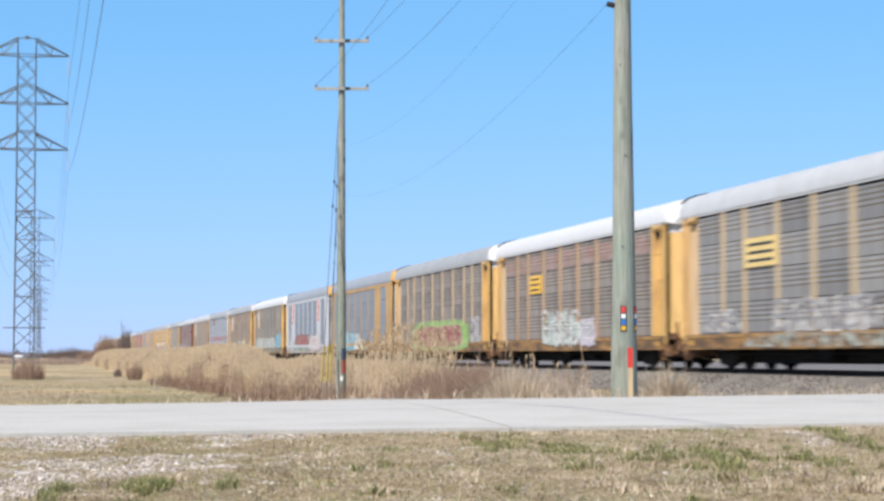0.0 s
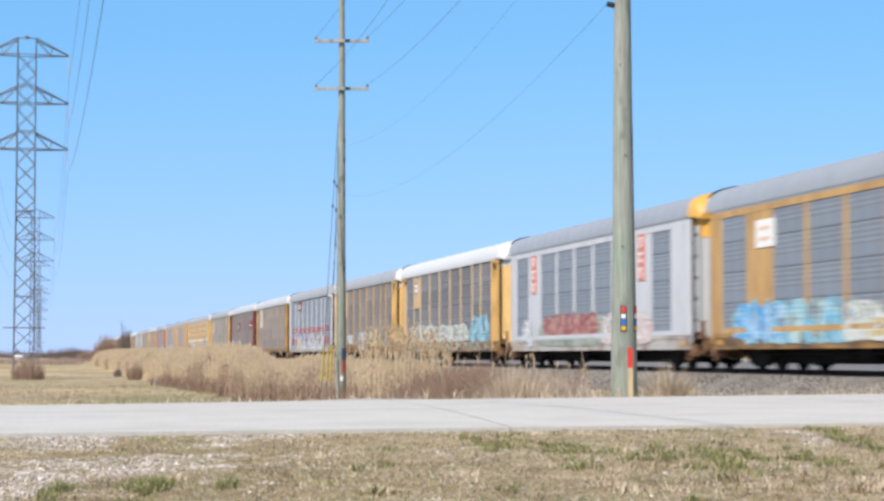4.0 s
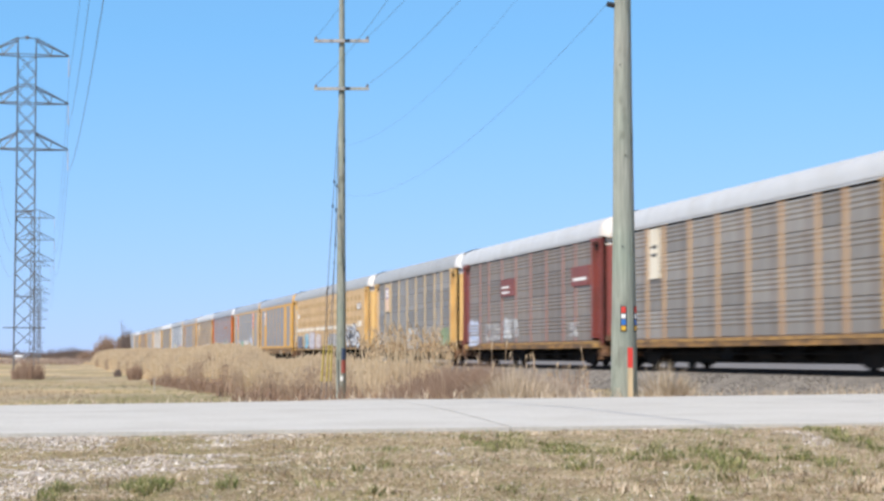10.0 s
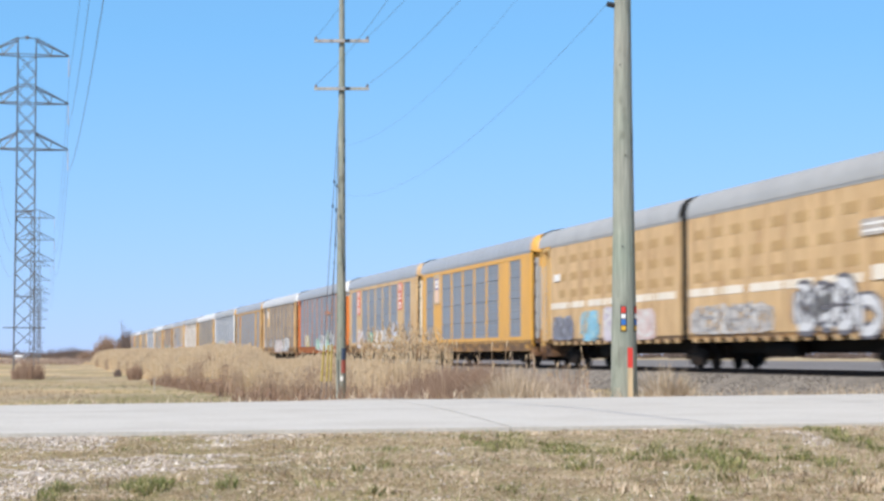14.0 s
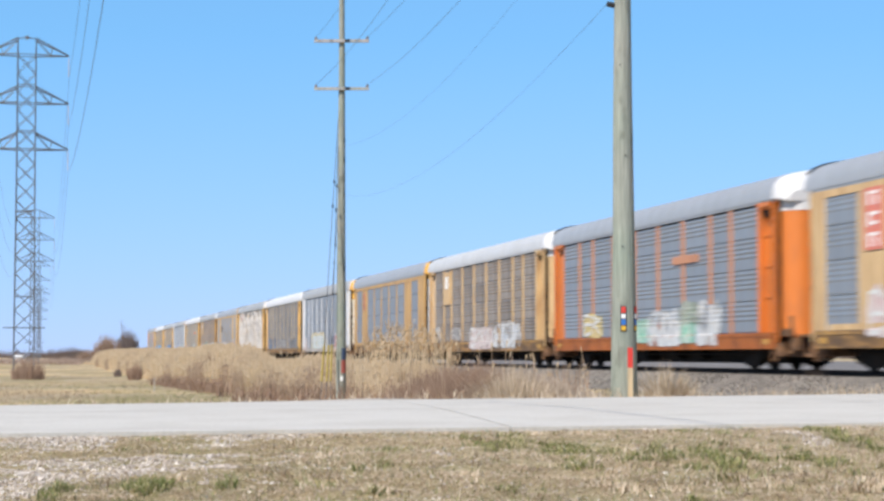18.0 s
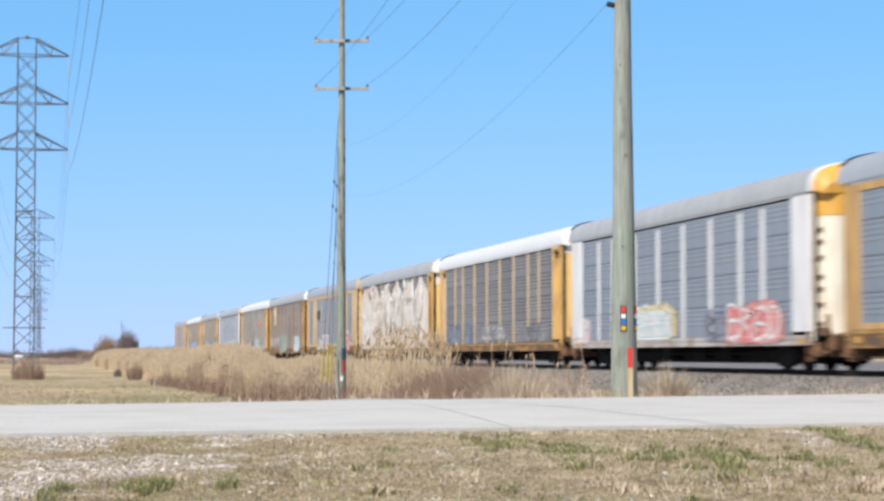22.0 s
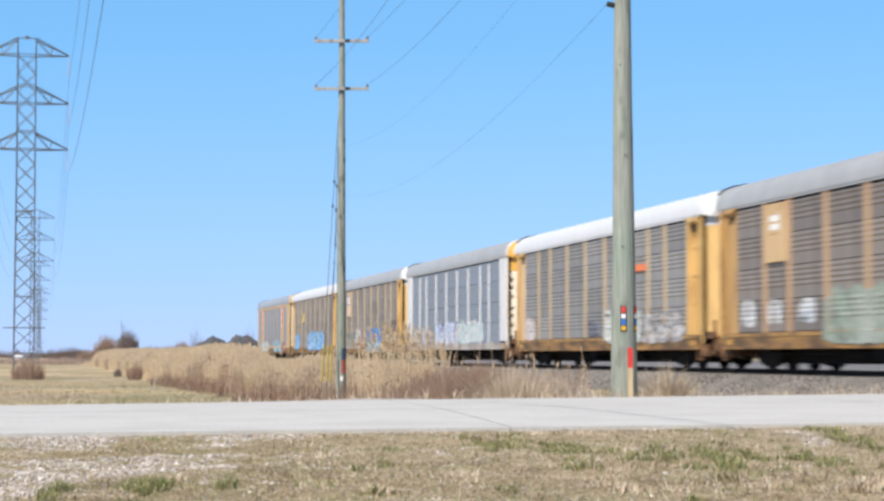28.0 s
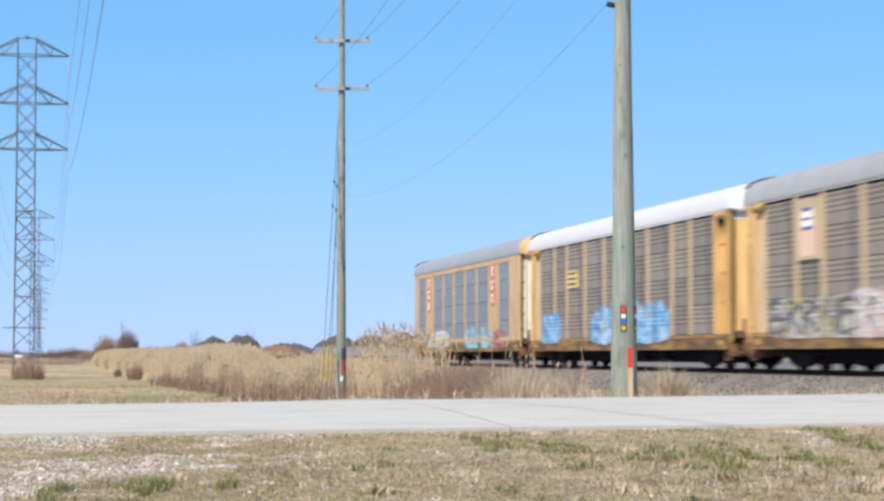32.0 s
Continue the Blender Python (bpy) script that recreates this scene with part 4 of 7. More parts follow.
proud = {}       # the posts of each car that stand proud of its panels
foot_of = {}     # where each car's panels begin
style_of = {}    # each car's style
coats = {}       # coats of graffiti on each car
moving = []      # (thing, metres from the train's tail to its rear, length)
tail = [0.0]
# how far each car, from the tail forwards, hangs back from an even spacing
SLACK = [0.5, 0.25, 0.55, 0.55, 0.5, 0.6, 0.4, 0.95, 0.8, 1.1, 0.7, 1.25, 1.4, 0.6, 0.9, 1.1, 0.2, 0.3, 0.35, 0.2, 0.5, 0.5, -0.3, -0.45, 0.0, 0.0, -0.1]


LIP = {"sill_grey": "sill_grey", "sill_maroon": "sill_maroon"}


def autorack(style, label, body="yellow", panels="brown", post=None, roof="grey", cap="white", sill="sill", post_w=0.32, thin_sill=False, tip=None, door=None, wide=False):
    """An enclosed car carrier: ribbed panels between posts, an arched roof, end doors, ladders and two trucks.
    style: "posts" (a post between any two panels), "framed" (painted frame with broad plates), "flush" (posts, and flush ends)."""
    car = thing("autorack_car", label, "rail car", group="cars of the train")
    moving.append((car, tail[0] - SLACK[len(moving)], CAR_L))
    tail[0] += CAR_L
    bp, pp = PAINT[body], PAINT[post or ("post_tan" if style == "posts" and body == "yellow" else body)]
    pm = PANEL[panels]
    set_back = -0.55 if style == "framed" else 0.0
    thin_sill = thin_sill or style == "flush"
    foot = 1.13 if thin_sill else SILL_1
    tall = (EAVE - 0.05 - foot) / (EAVE - 0.05 - SILL_1)
    style_of[car.name], foot_of[car.name] = style, foot
    proud[car.name] = [(a + set_back, post_w) for a, b in BAYS[1:]]
    if style == "framed":
        proud[car.name] += [((a + b) / 2 + set_back, b - a) for a, b in (BAYS[1], BAYS[7])]
    for side in (pose(set_back, 0, 0), FAR_SIDE):
        for i, (a, b) in enumerate(BAYS):
            if style == "framed" and i in (1, 7):
                pl = cached(("plate", b - a, bp.name), lambda: Shape().box(-(b - a) / 2 + 0.08, (b - a) / 2 - 0.08, -1.558, -1.45, SILL_1, EAVE - 0.05).mesh("side_plate", bp))
                part("side_plate", pl, bp, car, at=side @ pose((a + b) / 2, 0, 0))
            elif side is FAR_SIDE:
                part("panel", panel_mesh(b - a, pm), pm, car, at=side @ pose((a + b) / 2, 0, foot - SILL_1 * tall) @ Matrix.Diagonal((1, 1, tall, 1)))
            else:
                for k in range(4):
                    part("sheet", sheet_mesh(b - a, pm, style != "posts"), pm, car, at=side @ pose((a + b) / 2, 0, foot + k * SHEET_H * tall) @ Matrix.Diagonal((1, 1, tall, 1)))
            if i:
                w = post_w if style != "framed" else 0.30
                hi = EAVE - (0.16 if style == "flush" else 0.014)
                po = cached(("post", w, hi, foot, pp.name), lambda: Shape().box(-w / 2, w / 2, -1.556, -1.44, foot + 0.002, hi, 0.006).mesh("post", pp))
                part("post", po, pp, car, at=side @ pose(a, 0, 0))
        if style == "framed":
            rail = cached(("rail", bp.name), lambda: Shape().box(-EDGE - 1.1, EDGE + 1.1, -1.566, -1.48, EAVE - 0.22, EAVE - 0.010).box(-EDGE - 0.3, EDGE + 0.3, -1.566, -1.48, SILL_1 + 0.004, SILL_1 + 0.17).mesh("frame_rail", bp))
            part("frame_rail", rail, bp, car, at=side @ pose(-set_back if side is not FAR_SIDE else 0, 0, 0))
        else:
            # Near-black strip stands in for the shadow line below the roof edge.
            dk = cached("eave_strip", lambda: Shape().box(-EDGE, EDGE, -1.548, -1.44, EAVE - 0.048, EAVE - 0.012).mesh("eave_strip", under_shade_mat))
            part("eave_strip", dk, under_shade_mat, car, at=side)
        part("side_sill", sill_mesh(PAINT[sill], 12.9, 0.75 if thin_sill == "low" else 0.84, 1.13) if thin_sill else sill_mesh(PAINT[sill], 12.9), PAINT[sill], car, at=FAR_SIDE if side is FAR_SIDE else None)
        part("sill_lip", lip_mesh(PAINT[LIP.get(sill, "sill_lip")], 12.9, 1.13 if thin_sill else SILL_1), PAINT[LIP.get(sill, "sill_lip")], car, at=FAR_SIDE if side is FAR_SIDE else None)
    for turn in (Matrix.Identity(4), FAR_SIDE):
        dp = PAINT[{"tan": "edge", "ochre": "door_grey", "bright": "door_grey", "silver_blue": "door_grey"}.get(body, body)] if style == "framed" else (PAINT[door] if door else bp)
        part("end_door", door_mesh(dp), dp, car, at=turn)
        if turn is FAR_SIDE:
            part("roof_cap", rear_cap_mesh(ROOF[roof]), ROOF[roof], car, at=turn)
            part("roof_rim", rim_mesh(), under_shade_mat, car, at=turn)
        else:
            part("roof_cap", cap_mesh(ROOF[cap], 0.0, 0.4), ROOF[cap], car, at=turn)
            part("roof_cap", cap_mesh(ROOF[tip or cap], 0.4, 1.0), ROOF[tip or cap], car, at=turn)
            part("door_head", door_head_mesh(ROOF[tip or cap], 4.55 if tip or cap == "yellow" else 4.9), ROOF[tip or cap], car, at=turn)
            if door:
                for k in range(7):
                    part("rung", cached("rung", lambda: Shape().box(13.18, 13.42, -1.415, -1.30, 0, 0.05).mesh("rung", PAINT["rust"])), PAINT["rust"], car, "rusty rung of the end door", at=pose(0, 0, 1.45 + 0.45 * k + (0.1 if k % 3 else 0)))
        part("end_sill", end_sill_mesh(), PAINT["rust"], car, "rusty end sill with steps", at=turn)
        part("end_gear", end_gear_mesh(), PAINT["rust"], car, "rusty brake gear and hoses", at=turn if turn is not FAR_SIDE else Matrix.Diagonal((-1, 1, 1, 1)))
        part("coupler", coupler_mesh(), truck_mat, car, at=turn)
        part("door_seal", gap_shadow_mesh(), under_shade_mat, car, at=turn)
        part("door_seal", gap_shadow_mesh(), under_shade_mat, car, at=turn @ Matrix.Diagonal((1, -1, 1, 1)))
        if style == "framed":
            em = PAINT["edge"] if turn is FAR_SIDE else dp
            de = part("door_edge", cached(("edge", em.name), lambda: Shape().box(13.16, 13.50, -1.40, -1.28, SILL_1 - 0.1, EAVE - 0.25, 0.05).mesh("door_edge", em)), em, car, "pale upright door edge", at=turn if turn is not FAR_SIDE else Matrix.Diagonal((-1, 1, 1, 1)))
            for k in range(5):
                part("hinge", cached("hinge", lambda: Shape().box(13.2, 13.45, -1.42, -1.39, 0, 0.09).mesh("hinge", under_shade_mat)), under_shade_mat, de, at=pose(0, 0, 1.7 + 0.72 * k))
        for mir in (Matrix.Identity(4), Matrix.Diagonal((1, -1, 1, 1))):
            if style == "posts":
                if turn is FAR_SIDE:
                    tp = PAINT["tan_pale"] if body in ("yellow", "tan") else bp
                    part("end_panel", rear_plate_mesh(tp), tp, car, at=turn @ mir)
                else:
                    part("end_panel", end_panel_mesh(bp), bp, car, at=turn @ mir)
                part("bracket", bracket_mesh(bp), bp, car, at=turn @ mir)
                # Dark wedge block in place of the shadow cast under the bracket.
                part("bracket_recess", cached("bracket_shade", lambda: Shape().add([(EDGE + 0.2, -1.50, EAVE - 0.13), (12.6, -1.50, EAVE - 0.13), (12.45, -1.50, EAVE - 0.46), (EDGE + 0.55, -1.50, EAVE - 0.46), (EDGE + 0.2, -1.25, EAVE - 0.13), (12.6, -1.25, EAVE - 0.13), (12.45, -1.25, EAVE - 0.46), (EDGE + 0.55, -1.25, EAVE - 0.46)], [(0, 1, 2, 3), (0, 1, 5, 4), (1, 2, 6, 5), (2, 3, 7, 6), (3, 0, 4, 7)]).mesh("bracket_recess", under_shade_mat)), under_shade_mat, car, "dark block standing in for the shadow under the bracket", at=turn @ mir)
            elif wide:
                part("end_panel", end_plate_mesh(bp, 0.93), bp, car, at=turn @ mir)
                for k in range(4):
                    part("sheet", sheet_mesh(0.92, pm, True), pm, car, at=turn @ mir @ pose(EDGE + 0.47, 0, foot + k * SHEET_H * tall) @ Matrix.Diagonal((1, 1, tall, 1)))
            else:
                part("end_panel", end_plate_mesh(bp, 0.0 if style != "framed" else (-0.56 if turn is not FAR_SIDE else (0.55 if mir[1][1] < 0 else 0.0))), bp, car, at=turn @ mir)
            if style == "flush" and not door and turn is not FAR_SIDE:
                out = Matrix.Translation((0, -0.085, 0))
                part("bracket", bracket_mesh(bp), bp, car, at=turn @ mir @ out)
                part("bracket_recess", cache["bracket_shade"], under_shade_mat, car, "dark block standing in for the shadow under the bracket", at=turn @ mir @ out)
            part("step_plate", cached("stepplate", lambda: Shape().box(12.1, 12.5, -1.586, -1.56, 0.88, 1.04).mesh("step_plate", PAINT["step_yellow"])), PAINT["step_yellow"], car, "bright yellow step plate", at=turn @ mir)
            lp = dp if style == "flush" else bp
            part("ladder", ladder_mesh(lp), lp, car, at=turn @ mir)
    part("roof", roof_mesh(-BODY + CAP_L, BODY - CAP_L, ROOF[roof]), ROOF[roof], car)
    for side in (Matrix.Identity(4), FAR_SIDE):
        part("fascia", fascia_mesh(12.9, ROOF[roof]), ROOF[roof], car, at=side)
    part("underframe", under_mesh(13.0), under_shade_mat, car)
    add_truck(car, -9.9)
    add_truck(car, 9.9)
    return car


def articulated_car():
    """Two solid-sided units over a shared middle truck, with rows of perforated squares."""
    car = thing("articulated_autorack_car", "two-unit yellow autorack car with rows of perforated squares and graffiti", "rail car", group="cars of the train")
    moving.append((car, tail[0] - SLACK[len(moving)], UNIT_L))
    tail[0] += UNIT_L
    yp = PAINT["tan"]
    foot_of[car.name], style_of[car.name] = 0.0, "flat"
    proud[car.name] = []
    for sgn in (-1, 1):
        a, b = (0.42, 18.3) if sgn > 0 else (-18.3, -0.42)
        for side in (0, 1):
            at = Matrix.Diagonal((1, -1, 1, 1)) if side else Matrix.Identity(4)
            edges = np.linspace(a, b, 7)
            for e0, e1 in zip(edges, edges[1:]):
                part("panel", Shape().box(e0 + 0.006, e1 - 0.006, -1.56, -1.48, SILL_1, EAVE - 0.02), yp, car, at=at)
            part("side_sill", Shape().box(a, b, -1.54, -1.40, SILL_1 - 0.16, SILL_1 - 0.004), PAINT["sill"], car, at=at)
            for i in range(16):
                x = a + 0.6 + i * (b - a - 1.2) / 15
                part("stake", Shape().box(x, x + 0.3, -1.57, -1.42, SILL_1 - 0.26, SILL_1 - 0.10), PAINT["tan"], car, at=at)
            for k, (e0, e1) in enumerate(zip(edges, edges[1:])):
                if sgn < 0 or k < 5:
                    part("stripe", Shape().box(e0 + 0.12, e1 - (0.5 if k % 2 else 0.12), -1.572, -1.55, 2.52, 2.78), PAINT["white_worn"], car, "worn white stripe", at=at)
            n = 9
            for row in (2.98, 3.68, 4.42):
                for i in range(n):
                    x = a + 1.2 + i * (b - a - 3.2) / (n - 1) + (0.8 if sgn < 0 else 0)
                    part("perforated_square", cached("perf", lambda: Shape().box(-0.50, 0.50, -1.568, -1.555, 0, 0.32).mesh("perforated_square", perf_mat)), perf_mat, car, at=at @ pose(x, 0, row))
        part("roof", Shape().profile_x(roof_profile(), [a, (a + b) / 2, b]), ROOF["grey"], car, smooth=True)
        for y in (-1, 1):
            part("fascia", Shape().box(a, b, min(y * 1.572, y * 1.44), max(y * 1.572, y * 1.44), EAVE - 0.018, EAVE + 0.12), ROOF["grey"], car)
        part("inner_end", Shape().box(a if sgn > 0 else b - 0.05, a + 0.05 if sgn > 0 else b, -1.45, 1.45, SILL_1 - 0.2, EAVE + 0.6), under_shade_mat, car)
        part("underframe", Shape().box(a, b, -0.4, 0.4, 0.62, 1.15).box(a, b, -1.4, 1.4, 1.08, 1.20).tube([(a + 6, -0.8, 0.75), (a + 8.5, -0.8, 0.75)], 0.25, 10), under_shade_mat, car)
    part("bellows", Shape().profile_x(roof_profile(0.94, 0.12), [-0.5, 0.5]).box(-0.45, 0.45, -1.48, 1.48, 1.1, EAVE), under_shade_mat, car, "dark joint between the two units")
    for k, turn in enumerate((Matrix.Identity(4), FAR_SIDE)):
        m = turn @ pose(UNIT_L / 2 - CAR_L / 2, 0, 0)
        part("end_door", door_mesh(PAINT["yellow"]), PAINT["yellow"], car, at=m)
        if turn is FAR_SIDE:
            part("roof_cap", rear_cap_mesh(ROOF["grey"]), ROOF["grey"], car, at=m)
            part("roof_rim", rim_mesh(), under_shade_mat, car, at=m)
        else:
            part("roof_cap", cap_mesh(ROOF["white"], 0.0, 0.4), ROOF["white"], car, at=m)
            part("roof_cap", cap_mesh(ROOF["cream"], 0.4, 1.0), ROOF["cream"], car, at=m)
            part("door_head", door_head_mesh(ROOF["cream"]), ROOF["cream"], car, at=m)
        part("end_sill", end_sill_mesh(), PAINT["rust"], car, "rusty end sill with steps", at=m)
        part("coupler", coupler_mesh(), truck_mat, car, at=m)
        for mir in (Matrix.Identity(4), Matrix.Diagonal((1, -1, 1, 1))):
            part("end_panel", end_panel_mesh(PAINT["yellow"]), PAINT["yellow"], car, at=m @ mir)
            part("bracket", bracket_mesh(PAINT["yellow"]), PAINT["yellow"], car, at=m @ mir)
            part("ladder", ladder_mesh(PAINT["yellow"]), PAINT["yellow"], car, at=m @ mir)
        part("roof_end", Shape().profile_x(roof_profile(), [18.3, UNIT_L / 2 - CAR_L / 2 + BODY - CAP_L]), ROOF["grey"], car, smooth=True, at=turn)
    for x in (-16.2, 0.0, 16.2):
        add_truck(car, x)
    return car


# ---- the cars, from the tail of the train forwards ----
c = autorack("framed", "tan framed autorack car, blue grey panels, last of the train", "tan", "blue", roof="blue", cap="tan")
letter_column(c, -8.7, 3.0, 5.0)
letter_column(c, 7.6, 3.0, 5.0)
spray(c, "skyblue", 0.9, 7.2, 0.85, 2.1, 1)
spray(c, "teal", -9.5, -3.0, 0.9, 2.0, 2)
spray(c, "redbrown", 7.6, 10.2, 0.85, 1.9, 3)

c = autorack("posts", "yellow and brown autorack car, white roof, blue graffiti", "yellow", "brown", roof="white")
bars(plate(c, "sign", "sign_pale", -6.8, -5.3, 3.35, 4.05), "black", -6.7, -5.4, 3.4, 4.05, 3, -1.59)
spray(c, "blue", -11.4, -8.2, 1.0, 2.5, 1, 0.25)
spray(c, "blue", -3.4, 7.0, 0.85, 2.85, 2, 0.4, 1.4)

c = autorack("posts", "yellow and grey autorack car, blue and pink graffiti", "yellow", "brown", roof="grey")
shield_sign(c, -8.15)
spray(c, "olive", -11.5, -3.2, 1.0, 2.35, 1, 0.15)
spray(c, "pink", -4.9, -2.6, 0.95, 2.55, 2)
spray(c, "deepblue", -0.2, 6.6, 1.45, 2.4, 3, 0.15)
spray(c, "cyan", -0.4, 6.4, 0.75, 1.5, 4, 0.1)
plate(c, "patch_panel", "umber_dark", 9.4, 11.5, 1.26, 2.75, -1.552, "dark brown replaced panel")

c = autorack("flush", "silver autorack car with white posts and pale graffiti", "silver", "blue", roof="grey", sill="sill_grey", tip="yellow", door="edge")
spray(c, "bluewhite", -4.4, 1.4, 1.1, 2.5, 1)
spray(c, "tealwhite", 1.7, 7.9, 1.1, 2.5, 2, 0.4)
spray(c, "white", -11.2, -8.9, 1.2, 2.1, 3)
spray(c, "bluewhite", -8.4, -5.8, 1.15, 2.15, 4)
slashes(c, "navy", -4.0, 1.0, 1.3, 2.3, 7, 15, 0.10)

c = autorack("posts", "yellow and grey autorack car, white roof, pale green graffiti", "yellow", "grey", roof="white", cap="white")
plate(c, "sign", "sign_orange", 4.30, 6.85, 3.66, 3.90, label="orange sign plate")
spray(c, "mint", 1.4, 6.4, 0.9, 2.5, 1, 0.4)
spray(c, "palewhite", 6.2, 11.4, 0.9, 2.35, 2, 0.4)
spray(c, "pink", -11.6, -9.8, 1.2, 2.3, 3)
spray(c, "greyblue", -1.1, 0.7, 1.3, 1.95, 4)

c = autorack("posts", "brown autorack car with rusty posts, dark green graffiti", "ochre", "umber", "rust_post", "grey", "white")
shield_sign(c, -8.15, 3.35, 5.12, "tan", "tan", "white")
spray(c, "darkgreen", -4.5, 1.1, 0.8, 2.6, 1, 0.2)
spray(c, "tealwhite", 6.2, 10.0, 0.8, 2.45, 2, 0.3)
spray(c, "white", -11.2, -10.0, 1.4, 2.35, 3)
spray(c, "white", -8.9, -7.8, 1.45, 2.3, 4)
spray(c, "white", -6.4, -5.1, 1.45, 2.3, 5)

c = autorack("framed", "tan framed autorack car, blue grey panels, red graffiti", "tan", "blue", roof="blue", cap="tan")
plate(c, "patch_panel", "black", -7.3, -5.7, 3.4, 4.1, -1.57, "dark replaced panel")
spray(c, "lilac", -4.3, -0.4, 0.95, 2.35, 1)
spray(c, "white", -7.0, -4.6, 0.95, 1.9, 3)
spray(c, "red", 7.9, 10.0, 0.85, 2.15, 2, 0.1)
spray(c, "white", 7.8, 10.0, 2.05, 2.4, 5, 0.3)

c = autorack("posts", "autorack car covered by huge cream white graffiti", "yellow", "dark", roof="grey", cap="cream", tip="cream")
spray(c, "cream", -12.6, 11.9, 0.98, 5.16, 7, 0.2, 0.5, "huge cream white graffiti over the whole side", 0.22)
slashes(c, "cream", -11.6, 11.2, 3.5, 5.0, 9, 21, 0.8, (55, 70, 110, 125))
slashes(c, "taupe", -11.6, 11.0, 1.4, 4.0, 17, 4, 0.30, (52, 62, 118, 128), 2.2)
slashes(c, "grey", -11.0, 11.0, 1.6, 3.9, 9, 9, 0.14, (50, 65, 120, 130), 1.7)
slashes(c, "rose", -9.8, -6.0, 3.4, 4.9, 5, 3, 0.22)

c = autorack("posts", "yellow and dark grey autorack car, white roof", "yellow", "dark", roof="white", thin_sill="low")
spray(c, "dullblue", -11.5, -7.3, 1.14, 2.2, 1, 0.15)
spray(c, "dullblue", -6.8, -4.4, 1.14, 2.25, 6, 0.15)
spray(c, "palewhite", -2.4, 2.6, 1.25, 2.1, 2)
spray(c, "black", 5.8, 11.1, 1.1, 2.15, 3, 0.4)

c = autorack("flush", "silver autorack car with teal and red graffiti", "silver", "blue", "silver", "grey", "white", "sill_grey", tip="yellow", door="edge")
spray(c, "pink", -12.6, -10.4, 0.95, 2.2, 1)
spray(c, "yellow", -7.4, 0.7, 1.05, 2.5, 2, 0.2)
spray(c, "tealwhite", -6.9, 0.1, 1.1, 2.2, 9, 0.1)
spray(c, "greyblue", 3.8, 5.9, 0.95, 2.2, 3)
spray(c, "red", 5.9, 10.9, 0.85, 2.3, 4, 0.2)

c = autorack("framed", "bright yellow framed autorack car, blue grey panels", "ochre", "blue", roof="blue", cap="yellow")
letter_column(c, -8.7, 3.6, 4.8, "orange_dull", "maroon", 2, 0.4)

c = autorack("posts", "tan and grey autorack car with white graffiti along the foot", "tan", "brown", roof="light")
shield_sign(c, -8.15, 3.3, 5.05, "tan", "white")
spray(c, "pink", -2.4, 3.0, 0.8, 2.1, 1)
spray(c, "white", 3.0, 8.7, 0.8, 2.35, 2, 0.35)
spray(c, "white", -11.5, -10.2, 1.35, 2.2, 3)
spray(c, "palewhite", -7.0, -4.6, 1.35, 2.1, 4)

c = autorack("posts", "orange autorack car with blue grey panels and graffiti", "orange", "blue", "orange_dull", "blue", "white", "sill_maroon")
plate(c, "cross_bar", "orange_dull", 3.2, 5.9, 3.7, 3.96)
spray(c, "seagreen", -1.9, 0.6, 0.95, 2.0, 1, 0.3)
spray(c, "white", 0.1, 4.2, 0.8, 2.3, 2)
spray(c, "darkgreen", 3.9, 5.9, 0.95, 2.45, 5, 0.1)
spray(c, "seagreen", 4.2, 5.6, 0.95, 1.7, 6, 0.1)
spray(c, "white", 5.6, 8.2, 0.8, 2.5, 3)
spray(c, "yellow", -8.6, -5.8, 1.2, 2.3, 4)

c = autorack("framed", "tan framed autorack car with red signs and white graffiti", "tan", "blue", roof="blue", cap="tan")
letter_column(c, -8.7, 3.35, 5.02, w=0.62)
letter_column(c, 7.6, 3.35, 5.02, w=0.62)
spray(c, "pink", -9.3, -6.6, 0.9, 2.5, 1, 0.4)
spray(c, "seagreen", -4.9, -2.9, 1.25, 2.2, 2)
spray(c, "cream", -2.4, 1.4, 0.95, 2.35, 3)
spray(c, "white", 1.2, 4.6, 0.9, 2.45, 5, 0.35)
spray(c, "bluewhite", 4.4, 7.3, 0.95, 2.85, 4, 0.4)
spray(c, "yellow", 5.6, 8.2, 1.0, 2.0, 6, 0.4)

c = autorack("framed", "bright yellow framed autorack car, blue emblem", "bright", "blue", roof="blue", cap="yellow")
shield_sign(c, -8.7, 3.4, 5.05, "pinkish", "blue")

c = articulated_car()
spray(c, "skyblue", -13.3, -10.5, 1.1, 2.4, 1, 0.1)
spray(c, "lilac", -10.0, -6.8, 1.05, 2.55, 2, 0.15)
spray(c, "pink", -6.1, -3.2, 1.1, 2.3, 3, 0.1)
spray(c, "palewhite", 0.8, 8.6, 1.2, 2.3, 5, 0.2)
letters(c, "dark", 10.5, 14.8, 1.45, 2.5, 3, 7, 0.8, "graffiti", "large silver letters edged in black")
letters(c, "silver", 10.5, 14.8, 1.45, 2.5, 3, 7, 0.5)
letters(c, "dark", 10.6, 14.7, 1.4, 2.5, 5, 8, 0.11)
letters(c, "dark", 15.0, 16.6, 1.15, 2.1, 1, 3, 0.5)
letters(c, "silver", 15.0, 16.6, 1.15, 2.1, 1, 3, 0.3)
spray(c, "greyblue", -17.8, -14.4, 1.15, 2.3, 6, 0.2)
bars(plate(c, "sign", "sill_grey", 15.2, 17.1, 3.75, 4.2, -1.60), "white", 15.35, 16.95, 3.78, 4.15, 2, -1.60)
plate(c, "sign", "white_worn", 15.9, 17.1, 2.55, 2.95, -1.60, "small white sign plate")
